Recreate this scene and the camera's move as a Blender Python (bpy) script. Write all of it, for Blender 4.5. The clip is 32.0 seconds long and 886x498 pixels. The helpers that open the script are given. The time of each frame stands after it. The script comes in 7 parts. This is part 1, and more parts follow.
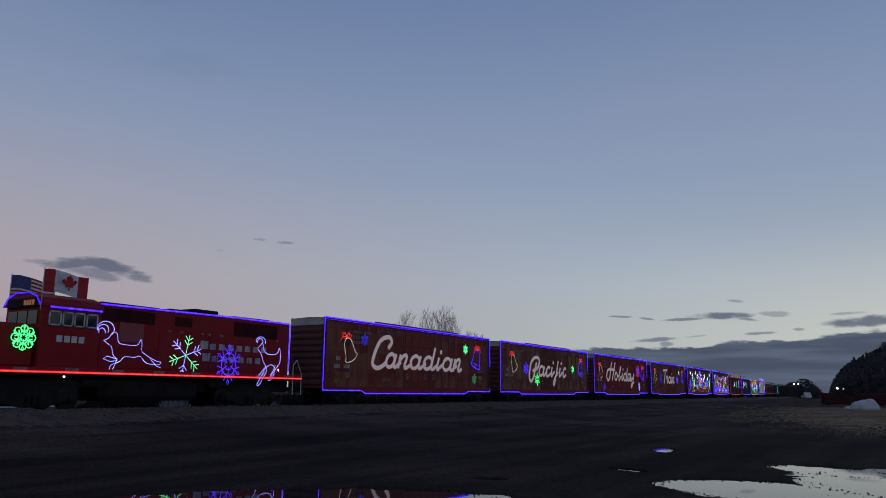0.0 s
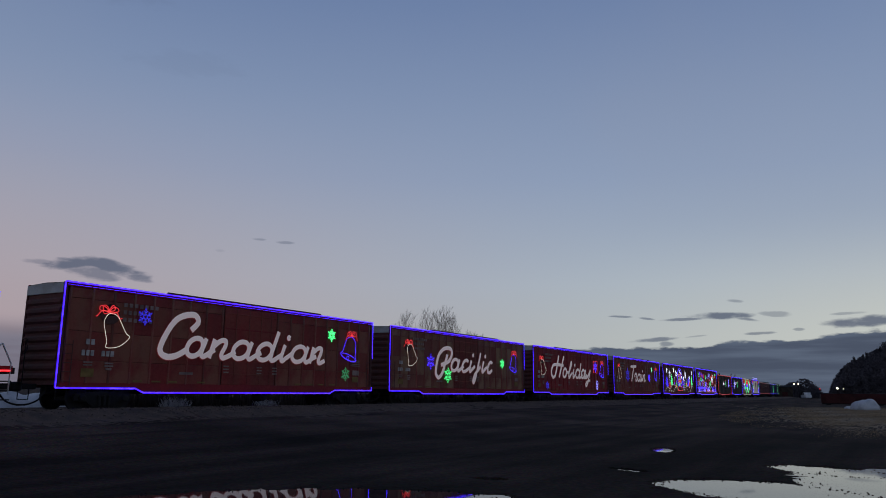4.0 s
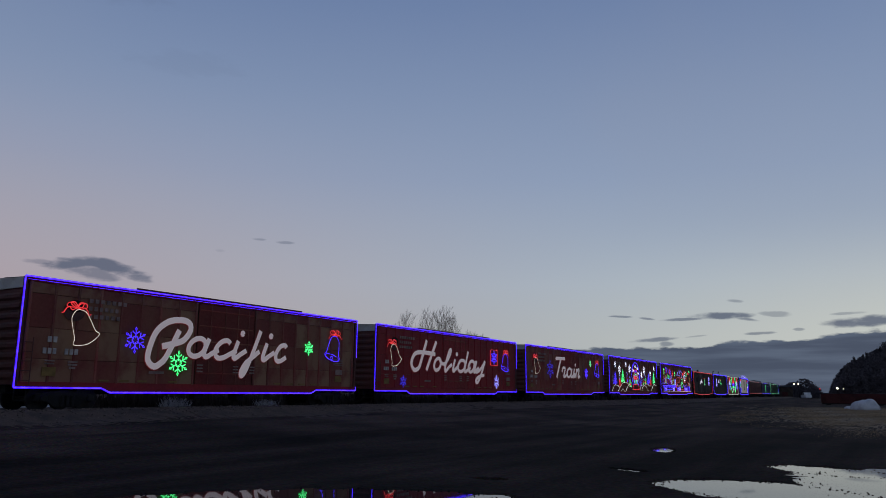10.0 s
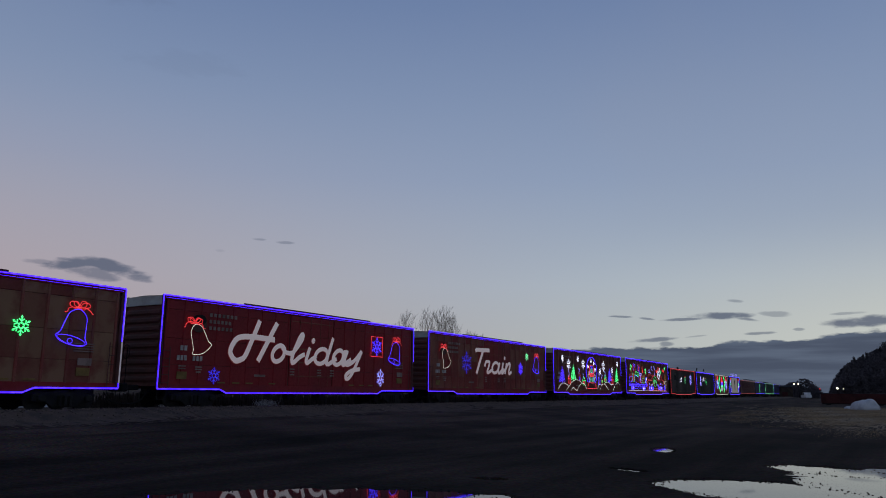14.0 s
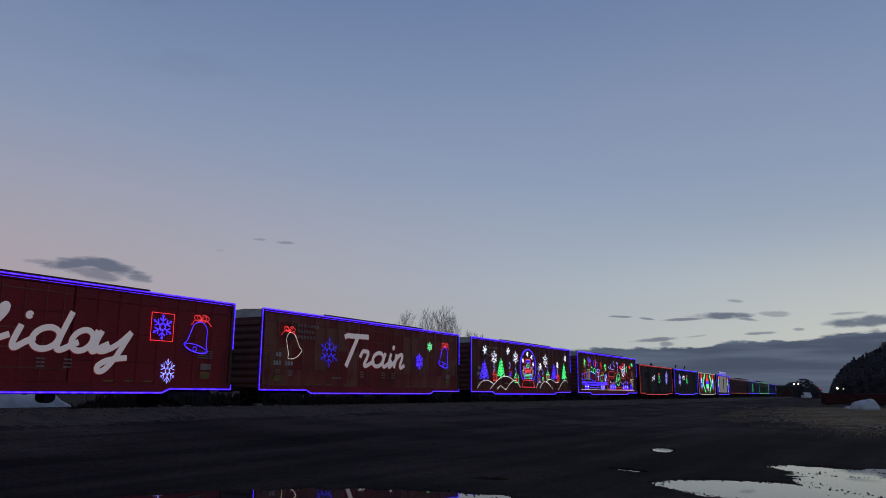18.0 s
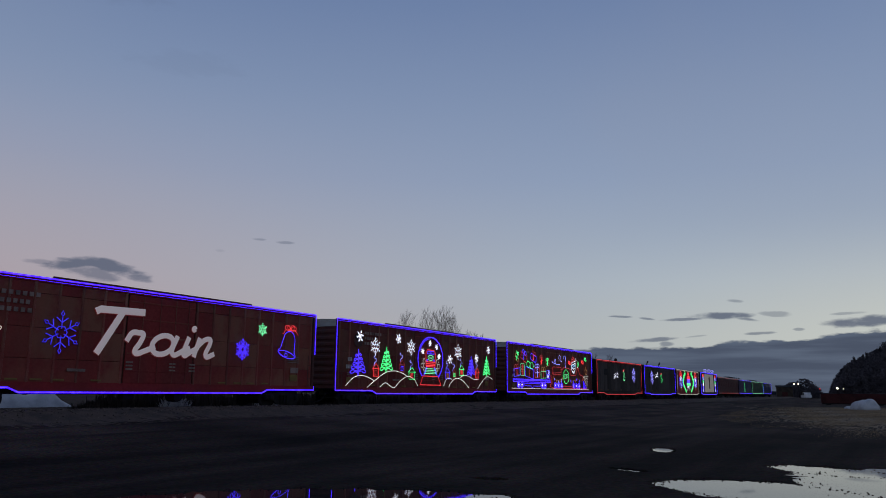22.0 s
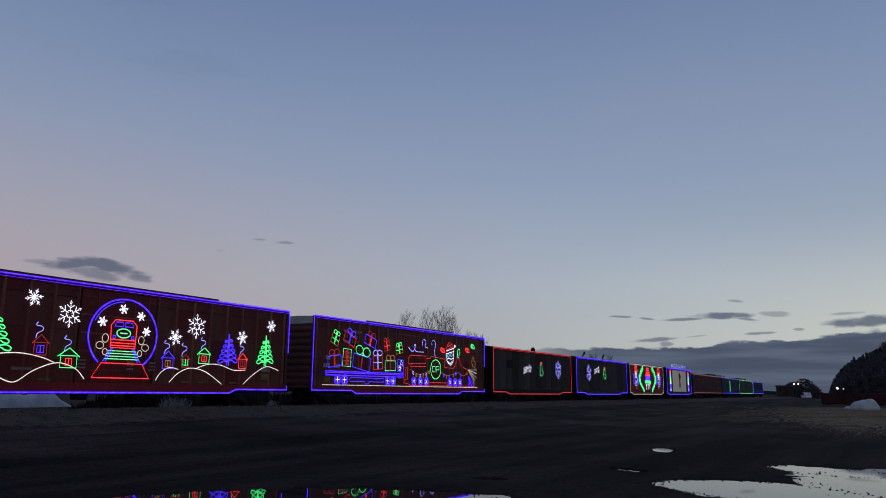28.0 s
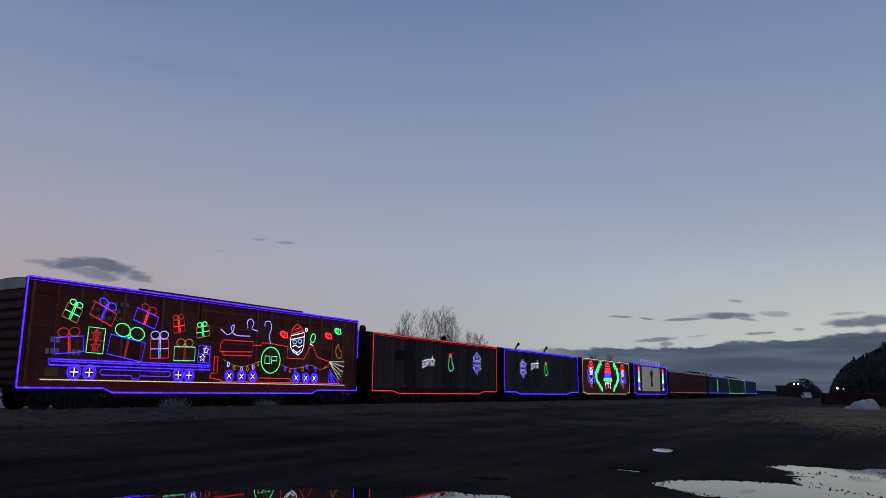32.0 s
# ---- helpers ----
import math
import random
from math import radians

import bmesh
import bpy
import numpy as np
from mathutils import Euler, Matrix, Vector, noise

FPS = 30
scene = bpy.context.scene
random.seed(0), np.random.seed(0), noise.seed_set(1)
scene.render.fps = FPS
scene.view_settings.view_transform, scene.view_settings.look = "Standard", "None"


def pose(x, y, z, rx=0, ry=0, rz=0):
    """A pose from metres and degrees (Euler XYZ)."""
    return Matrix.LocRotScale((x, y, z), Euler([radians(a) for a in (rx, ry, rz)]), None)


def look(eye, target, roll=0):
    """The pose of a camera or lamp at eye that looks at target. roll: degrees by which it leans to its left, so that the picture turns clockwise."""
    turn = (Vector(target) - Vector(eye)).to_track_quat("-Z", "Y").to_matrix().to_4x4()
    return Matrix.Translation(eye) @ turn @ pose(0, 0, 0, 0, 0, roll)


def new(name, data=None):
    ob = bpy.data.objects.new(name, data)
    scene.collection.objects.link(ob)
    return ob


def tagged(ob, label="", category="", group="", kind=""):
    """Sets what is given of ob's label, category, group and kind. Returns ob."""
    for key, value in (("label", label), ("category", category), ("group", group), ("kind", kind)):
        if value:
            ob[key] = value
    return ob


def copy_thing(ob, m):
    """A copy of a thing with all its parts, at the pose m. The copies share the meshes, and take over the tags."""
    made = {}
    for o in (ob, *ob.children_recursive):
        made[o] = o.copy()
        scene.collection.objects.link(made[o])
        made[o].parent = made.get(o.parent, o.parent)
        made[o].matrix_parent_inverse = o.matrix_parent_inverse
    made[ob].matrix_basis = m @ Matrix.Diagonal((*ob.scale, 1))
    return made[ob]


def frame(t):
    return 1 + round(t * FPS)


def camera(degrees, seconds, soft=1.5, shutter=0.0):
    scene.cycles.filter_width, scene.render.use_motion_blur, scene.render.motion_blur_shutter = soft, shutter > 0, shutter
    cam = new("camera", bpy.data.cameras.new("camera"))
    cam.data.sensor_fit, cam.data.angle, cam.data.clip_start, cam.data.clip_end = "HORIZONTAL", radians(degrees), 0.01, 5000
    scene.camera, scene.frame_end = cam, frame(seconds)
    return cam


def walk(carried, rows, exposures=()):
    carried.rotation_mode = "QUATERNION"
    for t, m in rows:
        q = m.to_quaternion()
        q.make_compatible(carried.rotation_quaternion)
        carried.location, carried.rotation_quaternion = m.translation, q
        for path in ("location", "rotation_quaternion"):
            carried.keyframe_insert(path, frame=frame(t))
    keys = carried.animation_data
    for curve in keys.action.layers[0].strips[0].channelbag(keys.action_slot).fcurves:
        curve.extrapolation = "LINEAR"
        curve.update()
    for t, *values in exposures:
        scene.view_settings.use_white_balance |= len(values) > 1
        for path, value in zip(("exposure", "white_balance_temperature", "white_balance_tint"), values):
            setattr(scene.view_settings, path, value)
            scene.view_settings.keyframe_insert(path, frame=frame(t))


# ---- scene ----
EYE = (0.0, 0.0, 1.5)
YAW, PITCH, ROLL = radians(59.035), radians(10.782), 0.509
AIM = (EYE[0] + math.sin(YAW) * math.cos(PITCH), EYE[1] + math.cos(YAW) * math.cos(PITCH), EYE[2] + math.sin(PITCH))
cam = camera(61.316, 32.0, soft=0.9)
walk(cam, [(0.0, look(EYE, AIM, ROLL)), (32.0, look(EYE, AIM, ROLL))], exposures=[(0.0, 0.0), (32.0, 0.0)])

# ---------------------------------------------------------------- dusk sky
def links(nt, *pairs):
    for a, b in pairs:
        nt.links.new(a, b)


def build_world():
    world = bpy.data.worlds.new("dusk_sky")
    scene.world = world
    world.use_nodes = True
    nt = world.node_tree
    nt.nodes.clear()

    def math_node(op, a, b=None, c=None):
        n = nt.nodes.new("ShaderNodeMath")
        n.operation = op
        for i, v in enumerate((a, b, c)):
            if v is None:
                continue
            if isinstance(v, (int, float)):
                n.inputs[i].default_value = v
            else:
                nt.links.new(v, n.inputs[i])
        return n.outputs[0]

    def mix(fac, a, b, mode="MIX"):
        n = nt.nodes.new("ShaderNodeMix")
        n.data_type, n.blend_type = "RGBA", mode
        for sock, v in ((n.inputs[0], fac), (n.inputs[6], a), (n.inputs[7], b)):
            if isinstance(v, (int, float)):
                sock.default_value = v
            elif isinstance(v, tuple):
                sock.default_value = (*v, 1)
            else:
                nt.links.new(v, sock)
        return n.outputs[2]

    def step(v, lo, hi):
        n = nt.nodes.new("ShaderNodeMapRange")
        n.interpolation_type = "SMOOTHSTEP"
        nt.links.new(v, n.inputs[0])
        n.inputs[1].default_value, n.inputs[2].default_value = lo, hi
        return n.outputs[0]

    coords = nt.nodes.new("ShaderNodeTexCoord").outputs["Generated"]
    sep = nt.nodes.new("ShaderNodeSeparateXYZ")
    nt.links.new(coords, sep.inputs[0])
    dx, dy, dz = sep.outputs
    el = math_node("MULTIPLY", math_node("ARCSINE", dz), 180 / math.pi)
    az = math_node("MULTIPLY", math_node("ARCTAN2", dx, dy), 180 / math.pi)
    # clear sky: colour by height
    ramp = nt.nodes.new("ShaderNodeValToRGB")
    nt.links.new(math_node("DIVIDE", el, 90), ramp.inputs[0])
    stops = SKY_STOPS
    while len(ramp.color_ramp.elements) < len(stops):
        ramp.color_ramp.elements.new(0.5)
    for e, (h, col) in zip(ramp.color_ramp.elements, stops):
        e.position, e.color = h / 90, (*col, 1)
    sky = ramp.outputs[0]
    # rosy side away from the set sun
    away = step(math_node("ABSOLUTE", math_node("SUBTRACT", az, ROSE_AZ)), 60, 0)
    low = step(el, 24, 0)
    sky = mix(math_node("MULTIPLY", math_node("MULTIPLY", away, low), 1.0), sky, ROSE)
    sky = mix(math_node("MULTIPLY", away, DIM_AWAY), sky, (0.13, 0.14, 0.21))
    toward = math_node("MULTIPLY", step(math_node("ABSOLUTE", math_node("SUBTRACT", az, 100)), 42, 0), step(el, 13, 2))
    sky = mix(math_node("MULTIPLY", toward, 0.85), sky, (0.60, 0.62, 0.56))
    # clouds: soft streaked shapes at their bearings and heights
    warp = nt.nodes.new("ShaderNodeTexNoise")
    comb = nt.nodes.new("ShaderNodeCombineXYZ")
    links(nt, (math_node("MULTIPLY", az, 0.22), comb.inputs[0]), (math_node("MULTIPLY", el, 0.62), comb.inputs[1]))
    nt.links.new(comb.outputs[0], warp.inputs["Vector"])
    warp.inputs["Scale"].default_value, warp.inputs["Detail"].default_value = 2.7, 7
    warp.inputs["Roughness"].default_value = 0.56
    rough = math_node("SUBTRACT", warp.outputs[0], 0.5)
    total = None
    for a0, e0, wa, we, tilt, dens in CLOUDS:
        da = math_node("SUBTRACT", az, a0)
        de = math_node("SUBTRACT", math_node("SUBTRACT", el, e0), math_node("MULTIPLY", da, tilt))
        q = math_node("ADD", math_node("POWER", math_node("DIVIDE", da, wa), 2), math_node("POWER", math_node("DIVIDE", de, we), 2))
        m = step(math_node("ADD", math_node("SUBTRACT", 1.0, q), math_node("MULTIPLY", rough, 2.9)), -0.35, 0.85)
        m = math_node("MULTIPLY", m, dens)
        total = m if total is None else math_node("MAXIMUM", total, m)
    # the long bank along the horizon
    rise = math_node("ADD", math_node("MULTIPLY", step(az, 77.6, 80.2), 0.42), math_node("MULTIPLY", step(az, 83.5, 89.5), 0.55))
    edge = math_node("ADD", math_node("MULTIPLY", rough, 0.8), math_node("ADD", 3.25, rise))
    bank = step(math_node("SUBTRACT", edge, el), -0.07, 0.12)
    bank = math_node("MULTIPLY", bank, step(az, 62, 71))
    haze = math_node("MULTIPLY", math_node("MULTIPLY", step(el, 5.0, 3.0), step(az, 41, 36)), 0.7)
    bank = math_node("MAXIMUM", bank, haze)
    streak = nt.nodes.new("ShaderNodeTexNoise")
    comb2 = nt.nodes.new("ShaderNodeCombineXYZ")
    links(nt, (math_node("MULTIPLY", az, 0.09), comb2.inputs[0]), (math_node("MULTIPLY", el, 1.05), comb2.inputs[1]))
    nt.links.new(comb2.outputs[0], streak.inputs["Vector"])
    streak.inputs["Scale"].default_value, streak.inputs["Detail"].default_value = 1.3, 5
    cloud_col = mix(step(streak.outputs[0], 0.35, 0.7), CLOUD_DARK, CLOUD_LIGHT)
    # faint high veil
    veil = nt.nodes.new("ShaderNodeTexNoise")
    nt.links.new(coords, veil.inputs["Vector"])
    veil.inputs["Scale"].default_value, veil.inputs["Detail"].default_value = 2.2, 4
    sky = mix(math_node("MULTIPLY", step(veil.outputs[0], 0.45, 0.75), 0.10), sky, (0.30, 0.31, 0.37))
    sky = mix(math_node("MULTIPLY", total, 0.85), sky, CLOUD_MID)
    sky = mix(math_node("MULTIPLY", bank, 0.93), sky, cloud_col)
    air = nt.nodes.new("ShaderNodeTexSky")
    air.sky_type, air.sun_disc = "NISHITA", False
    air.sun_elevation, air.sun_rotation = radians(-2.0), radians(120)
    bg = nt.nodes.new("ShaderNodeBackground")
    nt.links.new(sky, bg.inputs[0])
    bg.inputs[1].default_value = 1.0
    bg2 = nt.nodes.new("ShaderNodeBackground")
    nt.links.new(air.outputs[0], bg2.inputs[0])
    bg2.inputs[1].default_value = 0.0015
    add = nt.nodes.new("ShaderNodeAddShader")
    out = nt.nodes.new("ShaderNodeOutputWorld")
    links(nt, (bg.outputs[0], add.inputs[0]), (bg2.outputs[0], add.inputs[1]), (add.outputs[0], out.inputs[0]))


SKY_STOPS = [(0, (0.38, 0.42, 0.43)), (4, (0.405, 0.44, 0.46)), (8, (0.375, 0.435, 0.508)), (16, (0.262, 0.333, 0.474)),
             (29, (0.150, 0.217, 0.380)), (60, (0.088, 0.135, 0.265)), (90, (0.07, 0.11, 0.22))]
ROSE_AZ, ROSE, DIM_AWAY = 18, (0.41, 0.315, 0.345), 0.02
CLOUD_DARK, CLOUD_LIGHT, CLOUD_MID = (0.033, 0.050, 0.098), (0.075, 0.103, 0.166), (0.085, 0.108, 0.168)
# bearing, height, half width, half height (degrees), slope, density
CLOUDS = [(32.6, 8.45, 2.2, 0.42, 0.10, 1.0), (35.0, 8.35, 2.4, 0.5, -0.22, 1.0), (33.6, 7.95, 1.9, 0.55, -0.12, 0.75), (36.7, 7.75, 1.0, 0.3, -0.1, 0.8), (30.4, 8.4, 1.0, 0.2, 0.0, 0.5),
          (45.0, 11.06, 0.55, 0.1, 0.0, 0.45), (46.8, 10.92, 0.75, 0.13, 0.0, 0.5), (42.2, 10.05, 0.4, 0.12, 0.0, 0.2),
          (79.4, 5.48, 2.3, 0.26, -0.02, 1.0), (77.0, 5.3, 1.6, 0.12, 0.03, 0.85), (81.2, 5.2, 0.9, 0.13, -0.16, 0.8), (72.4, 5.58, 0.9, 0.08, -0.05, 0.75), (74.3, 5.4, 0.6, 0.09, -0.12, 0.75),
          (80.6, 6.5, 0.6, 0.12, -0.12, 0.55), (83.1, 5.5, 1.0, 0.2, -0.06, 0.5), (74.9, 3.85, 1.7, 0.17, 0.06, 0.85), (77.6, 4.05, 0.8, 0.07, 0.1, 0.4), (75.7, 3.55, 0.5, 0.2, 0.0, 0.7),
          (82.0, 4.2, 1.0, 0.12, 0.03, 0.75), (84.5, 4.42, 0.4, 0.11, 0.0, 0.6), (88.8, 4.85, 2.9, 0.36, 0.05, 1.0), (87.6, 5.4, 1.1, 0.1, 0.03, 0.5), (33.0, 27.6, 5.0, 1.3, 0.0, 0.12), (39.0, 23.2, 4.0, 0.9, 0.03, 0.08)]
build_world()

# ---------------------------------------------------------------- materials
def surf(name, base, rough=0.6, metal=0.0, var=0.25, scale=2.0, fine=30.0, bump=0.15, tint=None, tint_amount=0.5, island=0.0, rand=0.0, streaks=0.0, spec=0.22):
    """Principled paint, stone or metal: broad stains, fine grain, and relief."""
    m = bpy.data.materials.new(name)
    m.use_nodes = True
    nt = m.node_tree
    bsdf = nt.nodes["Principled BSDF"]
    tc = nt.nodes.new("ShaderNodeTexCoord")
    big, small = nt.nodes.new("ShaderNodeTexNoise"), nt.nodes.new("ShaderNodeTexNoise")
    big.inputs["Scale"].default_value, big.inputs["Detail"].default_value = scale, 5
    small.inputs["Scale"].default_value, small.inputs["Detail"].default_value = fine, 4
    if streaks:
        mp = nt.nodes.new("ShaderNodeMapping")
        mp.inputs["Scale"].default_value = (1, 1, streaks)
        links(nt, (tc.outputs["Object"], mp.inputs[0]), (mp.outputs[0], big.inputs["Vector"]))
    else:
        nt.links.new(tc.outputs["Object"], big.inputs["Vector"])
    nt.links.new(tc.outputs["Object"], small.inputs["Vector"])

    def mix(fac, a, b, mode="MIX"):
        n = nt.nodes.new("ShaderNodeMix")
        n.data_type, n.blend_type = "RGBA", mode
        for sock, v in ((n.inputs[0], fac), (n.inputs[6], a), (n.inputs[7], b)):
            if isinstance(v, (int, float)):
                sock.default_value = v
            elif isinstance(v, tuple):
                sock.default_value = (*v, 1)
            else:
                nt.links.new(v, sock)
        return n.outputs[2]

    def remap(v, lo, hi, a=0.0, b=1.0):
        n = nt.nodes.new("ShaderNodeMapRange")
        nt.links.new(v, n.inputs[0])
        for i, x in zip((1, 2, 3, 4), (lo, hi, a, b)):
            n.inputs[i].default_value = x
        return n.outputs[0]

    other = tint or tuple(c * (1 - var) * 0.8 for c in base)
    col = mix(remap(big.outputs[0], 0.42, 0.68, 0, tint_amount if tint else 1.0), base, other)
    col = mix(remap(small.outputs[0], 0.3, 0.7, 0, var), col, tuple(c * 0.45 for c in base))
    if rand or island:
        if rand:
            r = nt.nodes.new("ShaderNodeObjectInfo").outputs["Random"]
        else:
            r = nt.nodes.new("ShaderNodeNewGeometry").outputs["Random Per Island"]
        amount = rand or island
        hsv = nt.nodes.new("ShaderNodeHueSaturation")
        links(nt, (remap(r, 0, 1, 1 - amount, 1 + amount), hsv.inputs["Value"]), (col, hsv.inputs["Color"]))
        col = hsv.outputs[0]
    bsdf.inputs["Roughness"].default_value, bsdf.inputs["Metallic"].default_value = rough, metal
    bsdf.inputs["Specular IOR Level"].default_value = spec
    links(nt, (col, bsdf.inputs["Base Color"]), (remap(small.outputs[0], 0.2, 0.8, max(rough - 0.12, 0.03), min(rough + 0.12, 1)), bsdf.inputs["Roughness"]))
    if bump:
        b = nt.nodes.new("ShaderNodeBump")
        b.inputs["Strength"].default_value, b.inputs["Distance"].default_value = bump, 0.02
        links(nt, (small.outputs[0], b.inputs["Height"]), (b.outputs[0], bsdf.inputs["Normal"]))
    return m


def glow(name, col, strength, beads=0.0, body=None):
    """A glowing tube; beads: how much single diodes stand out along it."""
    m = bpy.data.materials.new(name)
    m.use_nodes = True
    nt = m.node_tree
    bsdf = nt.nodes["Principled BSDF"]
    bsdf.inputs["Base Color"].default_value = (*(body or [0.04 + 0.12 * c for c in col]), 1)
    bsdf.inputs["Roughness"].default_value = 0.3
    bsdf.inputs["Emission Color"].default_value = (*col, 1)
    bsdf.inputs["Emission Strength"].default_value = strength
    if beads:
        tc, n, r, mx = (nt.nodes.new("ShaderNode" + k) for k in ("TexCoord", "TexNoise", "MapRange", "Mix"))
        n.inputs["Scale"].default_value, n.inputs["Detail"].default_value = 5.0, 3
        r.inputs[1].default_value, r.inputs[2].default_value = 0.44, 0.60
        mx.data_type = "RGBA"
        mx.inputs[6].default_value = (*[c * (1 - 0.4 * beads) for c in col], 1)
        mx.inputs[7].default_value = (*[c + 0.024 * beads for c in col], 1)
        links(nt, (tc.outputs["Object"], n.inputs["Vector"]), (n.outputs[0], r.inputs[0]), (r.outputs[0], mx.inputs[0]), (mx.outputs[2], bsdf.inputs["Emission Color"]))
    return m


def faded_red(name, tan=0.8, k=1.0, base=(0.25, 0.023, 0.022)):
    """Oxide-red car paint, chalked to tan in patches, panel by panel."""
    m = surf(name, tuple(v * k for v in base), 0.66, 0, 0.4, 0.7, 9, 0.14, tint=(0.13 * k, 0.024 * k, 0.021 * k), tint_amount=0.9, streaks=0.4)
    nt = m.node_tree
    bsdf = nt.nodes["Principled BSDF"]
    col = bsdf.inputs["Base Color"].links[0].from_socket
    info = nt.nodes.new("ShaderNodeObjectInfo")
    tc = nt.nodes.new("ShaderNodeTexCoord")
    n = nt.nodes.new("ShaderNodeTexNoise")
    n.inputs["Scale"].default_value, n.inputs["Detail"].default_value = 0.9, 5
    nt.links.new(tc.outputs["Object"], n.inputs["Vector"])
    mul = nt.nodes.new("ShaderNodeMath")
    mul.operation = "MULTIPLY"
    r = nt.nodes.new("ShaderNodeMapRange")
    nt.links.new(n.outputs[0], r.inputs[0])
    r.inputs[1].default_value, r.inputs[2].default_value = 0.34, 0.54
    r2 = nt.nodes.new("ShaderNodeMapRange")
    nt.links.new(info.outputs["Random"], r2.inputs[0])
    r2.inputs[1].default_value, r2.inputs[2].default_value, r2.inputs[4].default_value = 0.05, 0.75, tan
    links(nt, (r.outputs[0], mul.inputs[0]), (r2.outputs[0], mul.inputs[1]))
    mx = nt.nodes.new("ShaderNodeMix")
    mx.data_type = "RGBA"
    links(nt, (mul.outputs[0], mx.inputs[0]), (col, mx.inputs[6]), (mx.outputs[2], bsdf.inputs["Base Color"]))
    mx.inputs[7].default_value = (0.26 * k, 0.145 * k, 0.08 * k, 1)
    return m


def ground_material():
    m = surf("wet_gravel", (0.104, 0.068, 0.056), 0.95, 0, 0.5, 0.22, 9, 0.5, tint=(0.029, 0.022, 0.019), tint_amount=0.9)
    nt = m.node_tree
    bsdf = nt.nodes["Principled BSDF"]
    bsdf.inputs["Specular IOR Level"].default_value = 0.028
    col = bsdf.inputs["Base Color"].links[0].from_socket
    tc = nt.nodes.new("ShaderNodeTexCoord")
    v = nt.nodes.new("ShaderNodeTexVoronoi")
    v.inputs["Scale"].default_value = 22
    nt.links.new(tc.outputs["Object"], v.inputs["Vector"])
    mp = nt.nodes.new("ShaderNodeMapping")
    mp.inputs["Scale"].default_value = (0.05, 0.55, 1)
    mp.inputs["Rotation"].default_value = (0, 0, radians(-14))
    ruts = nt.nodes.new("ShaderNodeTexNoise")
    ruts.inputs["Scale"].default_value, ruts.inputs["Detail"].default_value = 1.6, 4
    links(nt, (tc.outputs["Object"], mp.inputs[0]), (mp.outputs[0], ruts.inputs["Vector"]))
    r = nt.nodes.new("ShaderNodeMapRange")
    nt.links.new(ruts.outputs[0], r.inputs[0])
    r.inputs[1].default_value, r.inputs[2].default_value, r.inputs[3].default_value, r.inputs[4].default_value = 0.38, 0.62, 0.55, 1.25
    mul = nt.nodes.new("ShaderNodeMix")
    mul.data_type, mul.blend_type = "RGBA", "MULTIPLY"
    mul.inputs[0].default_value = 1.0
    links(nt, (col, mul.inputs[6]), (r.outputs[0], mul.inputs[7]))
    # shade put into the colour: blotchy dark ellipse over the foreground and pools
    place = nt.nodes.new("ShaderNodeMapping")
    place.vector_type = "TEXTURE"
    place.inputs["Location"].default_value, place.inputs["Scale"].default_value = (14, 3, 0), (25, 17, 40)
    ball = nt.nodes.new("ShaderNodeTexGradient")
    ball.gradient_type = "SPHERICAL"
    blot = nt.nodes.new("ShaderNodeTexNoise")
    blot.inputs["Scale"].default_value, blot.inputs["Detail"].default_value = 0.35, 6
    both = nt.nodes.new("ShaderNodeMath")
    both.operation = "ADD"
    fore_shade = nt.nodes.new("ShaderNodeMapRange")
    fore_shade.inputs[1].default_value, fore_shade.inputs[2].default_value, fore_shade.inputs[3].default_value, fore_shade.inputs[4].default_value = 0.45, 0.9, 1.0, 0.52
    dimmed = nt.nodes.new("ShaderNodeMix")
    dimmed.data_type, dimmed.blend_type = "RGBA", "MULTIPLY"
    dimmed.inputs[0].default_value = 1.0
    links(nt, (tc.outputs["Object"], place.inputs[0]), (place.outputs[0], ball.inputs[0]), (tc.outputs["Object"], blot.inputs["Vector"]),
          (ball.outputs["Fac"], both.inputs[0]), (blot.outputs[0], both.inputs[1]), (both.outputs[0], fore_shade.inputs[0]),
          (mul.outputs[2], dimmed.inputs[6]), (fore_shade.outputs[0], dimmed.inputs[7]))
    mx = nt.nodes.new("ShaderNodeMix")
    mx.data_type, mx.blend_type = "RGBA", "MULTIPLY"
    mx.inputs[0].default_value = 0.6
    links(nt, (dimmed.outputs[2], mx.inputs[6]), (v.outputs["Color"], mx.inputs[7]), (mx.outputs[2], bsdf.inputs["Base Color"]))
    return m


def water_material():
    m = bpy.data.materials.new("puddle_water")
    m.use_nodes = True
    nt = m.node_tree
    bsdf = nt.nodes["Principled BSDF"]
    bsdf.inputs["Base Color"].default_value = (0.02, 0.02, 0.022, 1)
    bsdf.inputs["Roughness"].default_value = 0.02
    bsdf.inputs["IOR"].default_value = 1.33
    bsdf.inputs["Specular IOR Level"].default_value = 0.34
    tc, n, b = nt.nodes.new("ShaderNodeTexCoord"), nt.nodes.new("ShaderNodeTexNoise"), nt.nodes.new("ShaderNodeBump")
    n.inputs["Scale"].default_value = 3.0
    b.inputs["Strength"].default_value, b.inputs["Distance"].default_value = 0.004, 0.01
    links(nt, (tc.outputs["Object"], n.inputs["Vector"]), (n.outputs[0], b.inputs["Height"]), (b.outputs[0], bsdf.inputs["Normal"]))
    return m


def glass_material():
    m = bpy.data.materials.new("cab_glass")
    m.use_nodes = True
    bsdf = m.node_tree.nodes["Principled BSDF"]
    bsdf.inputs["Base Color"].default_value = (0.01, 0.012, 0.014, 1)
    bsdf.inputs["Roughness"].default_value = 0.05
    return m


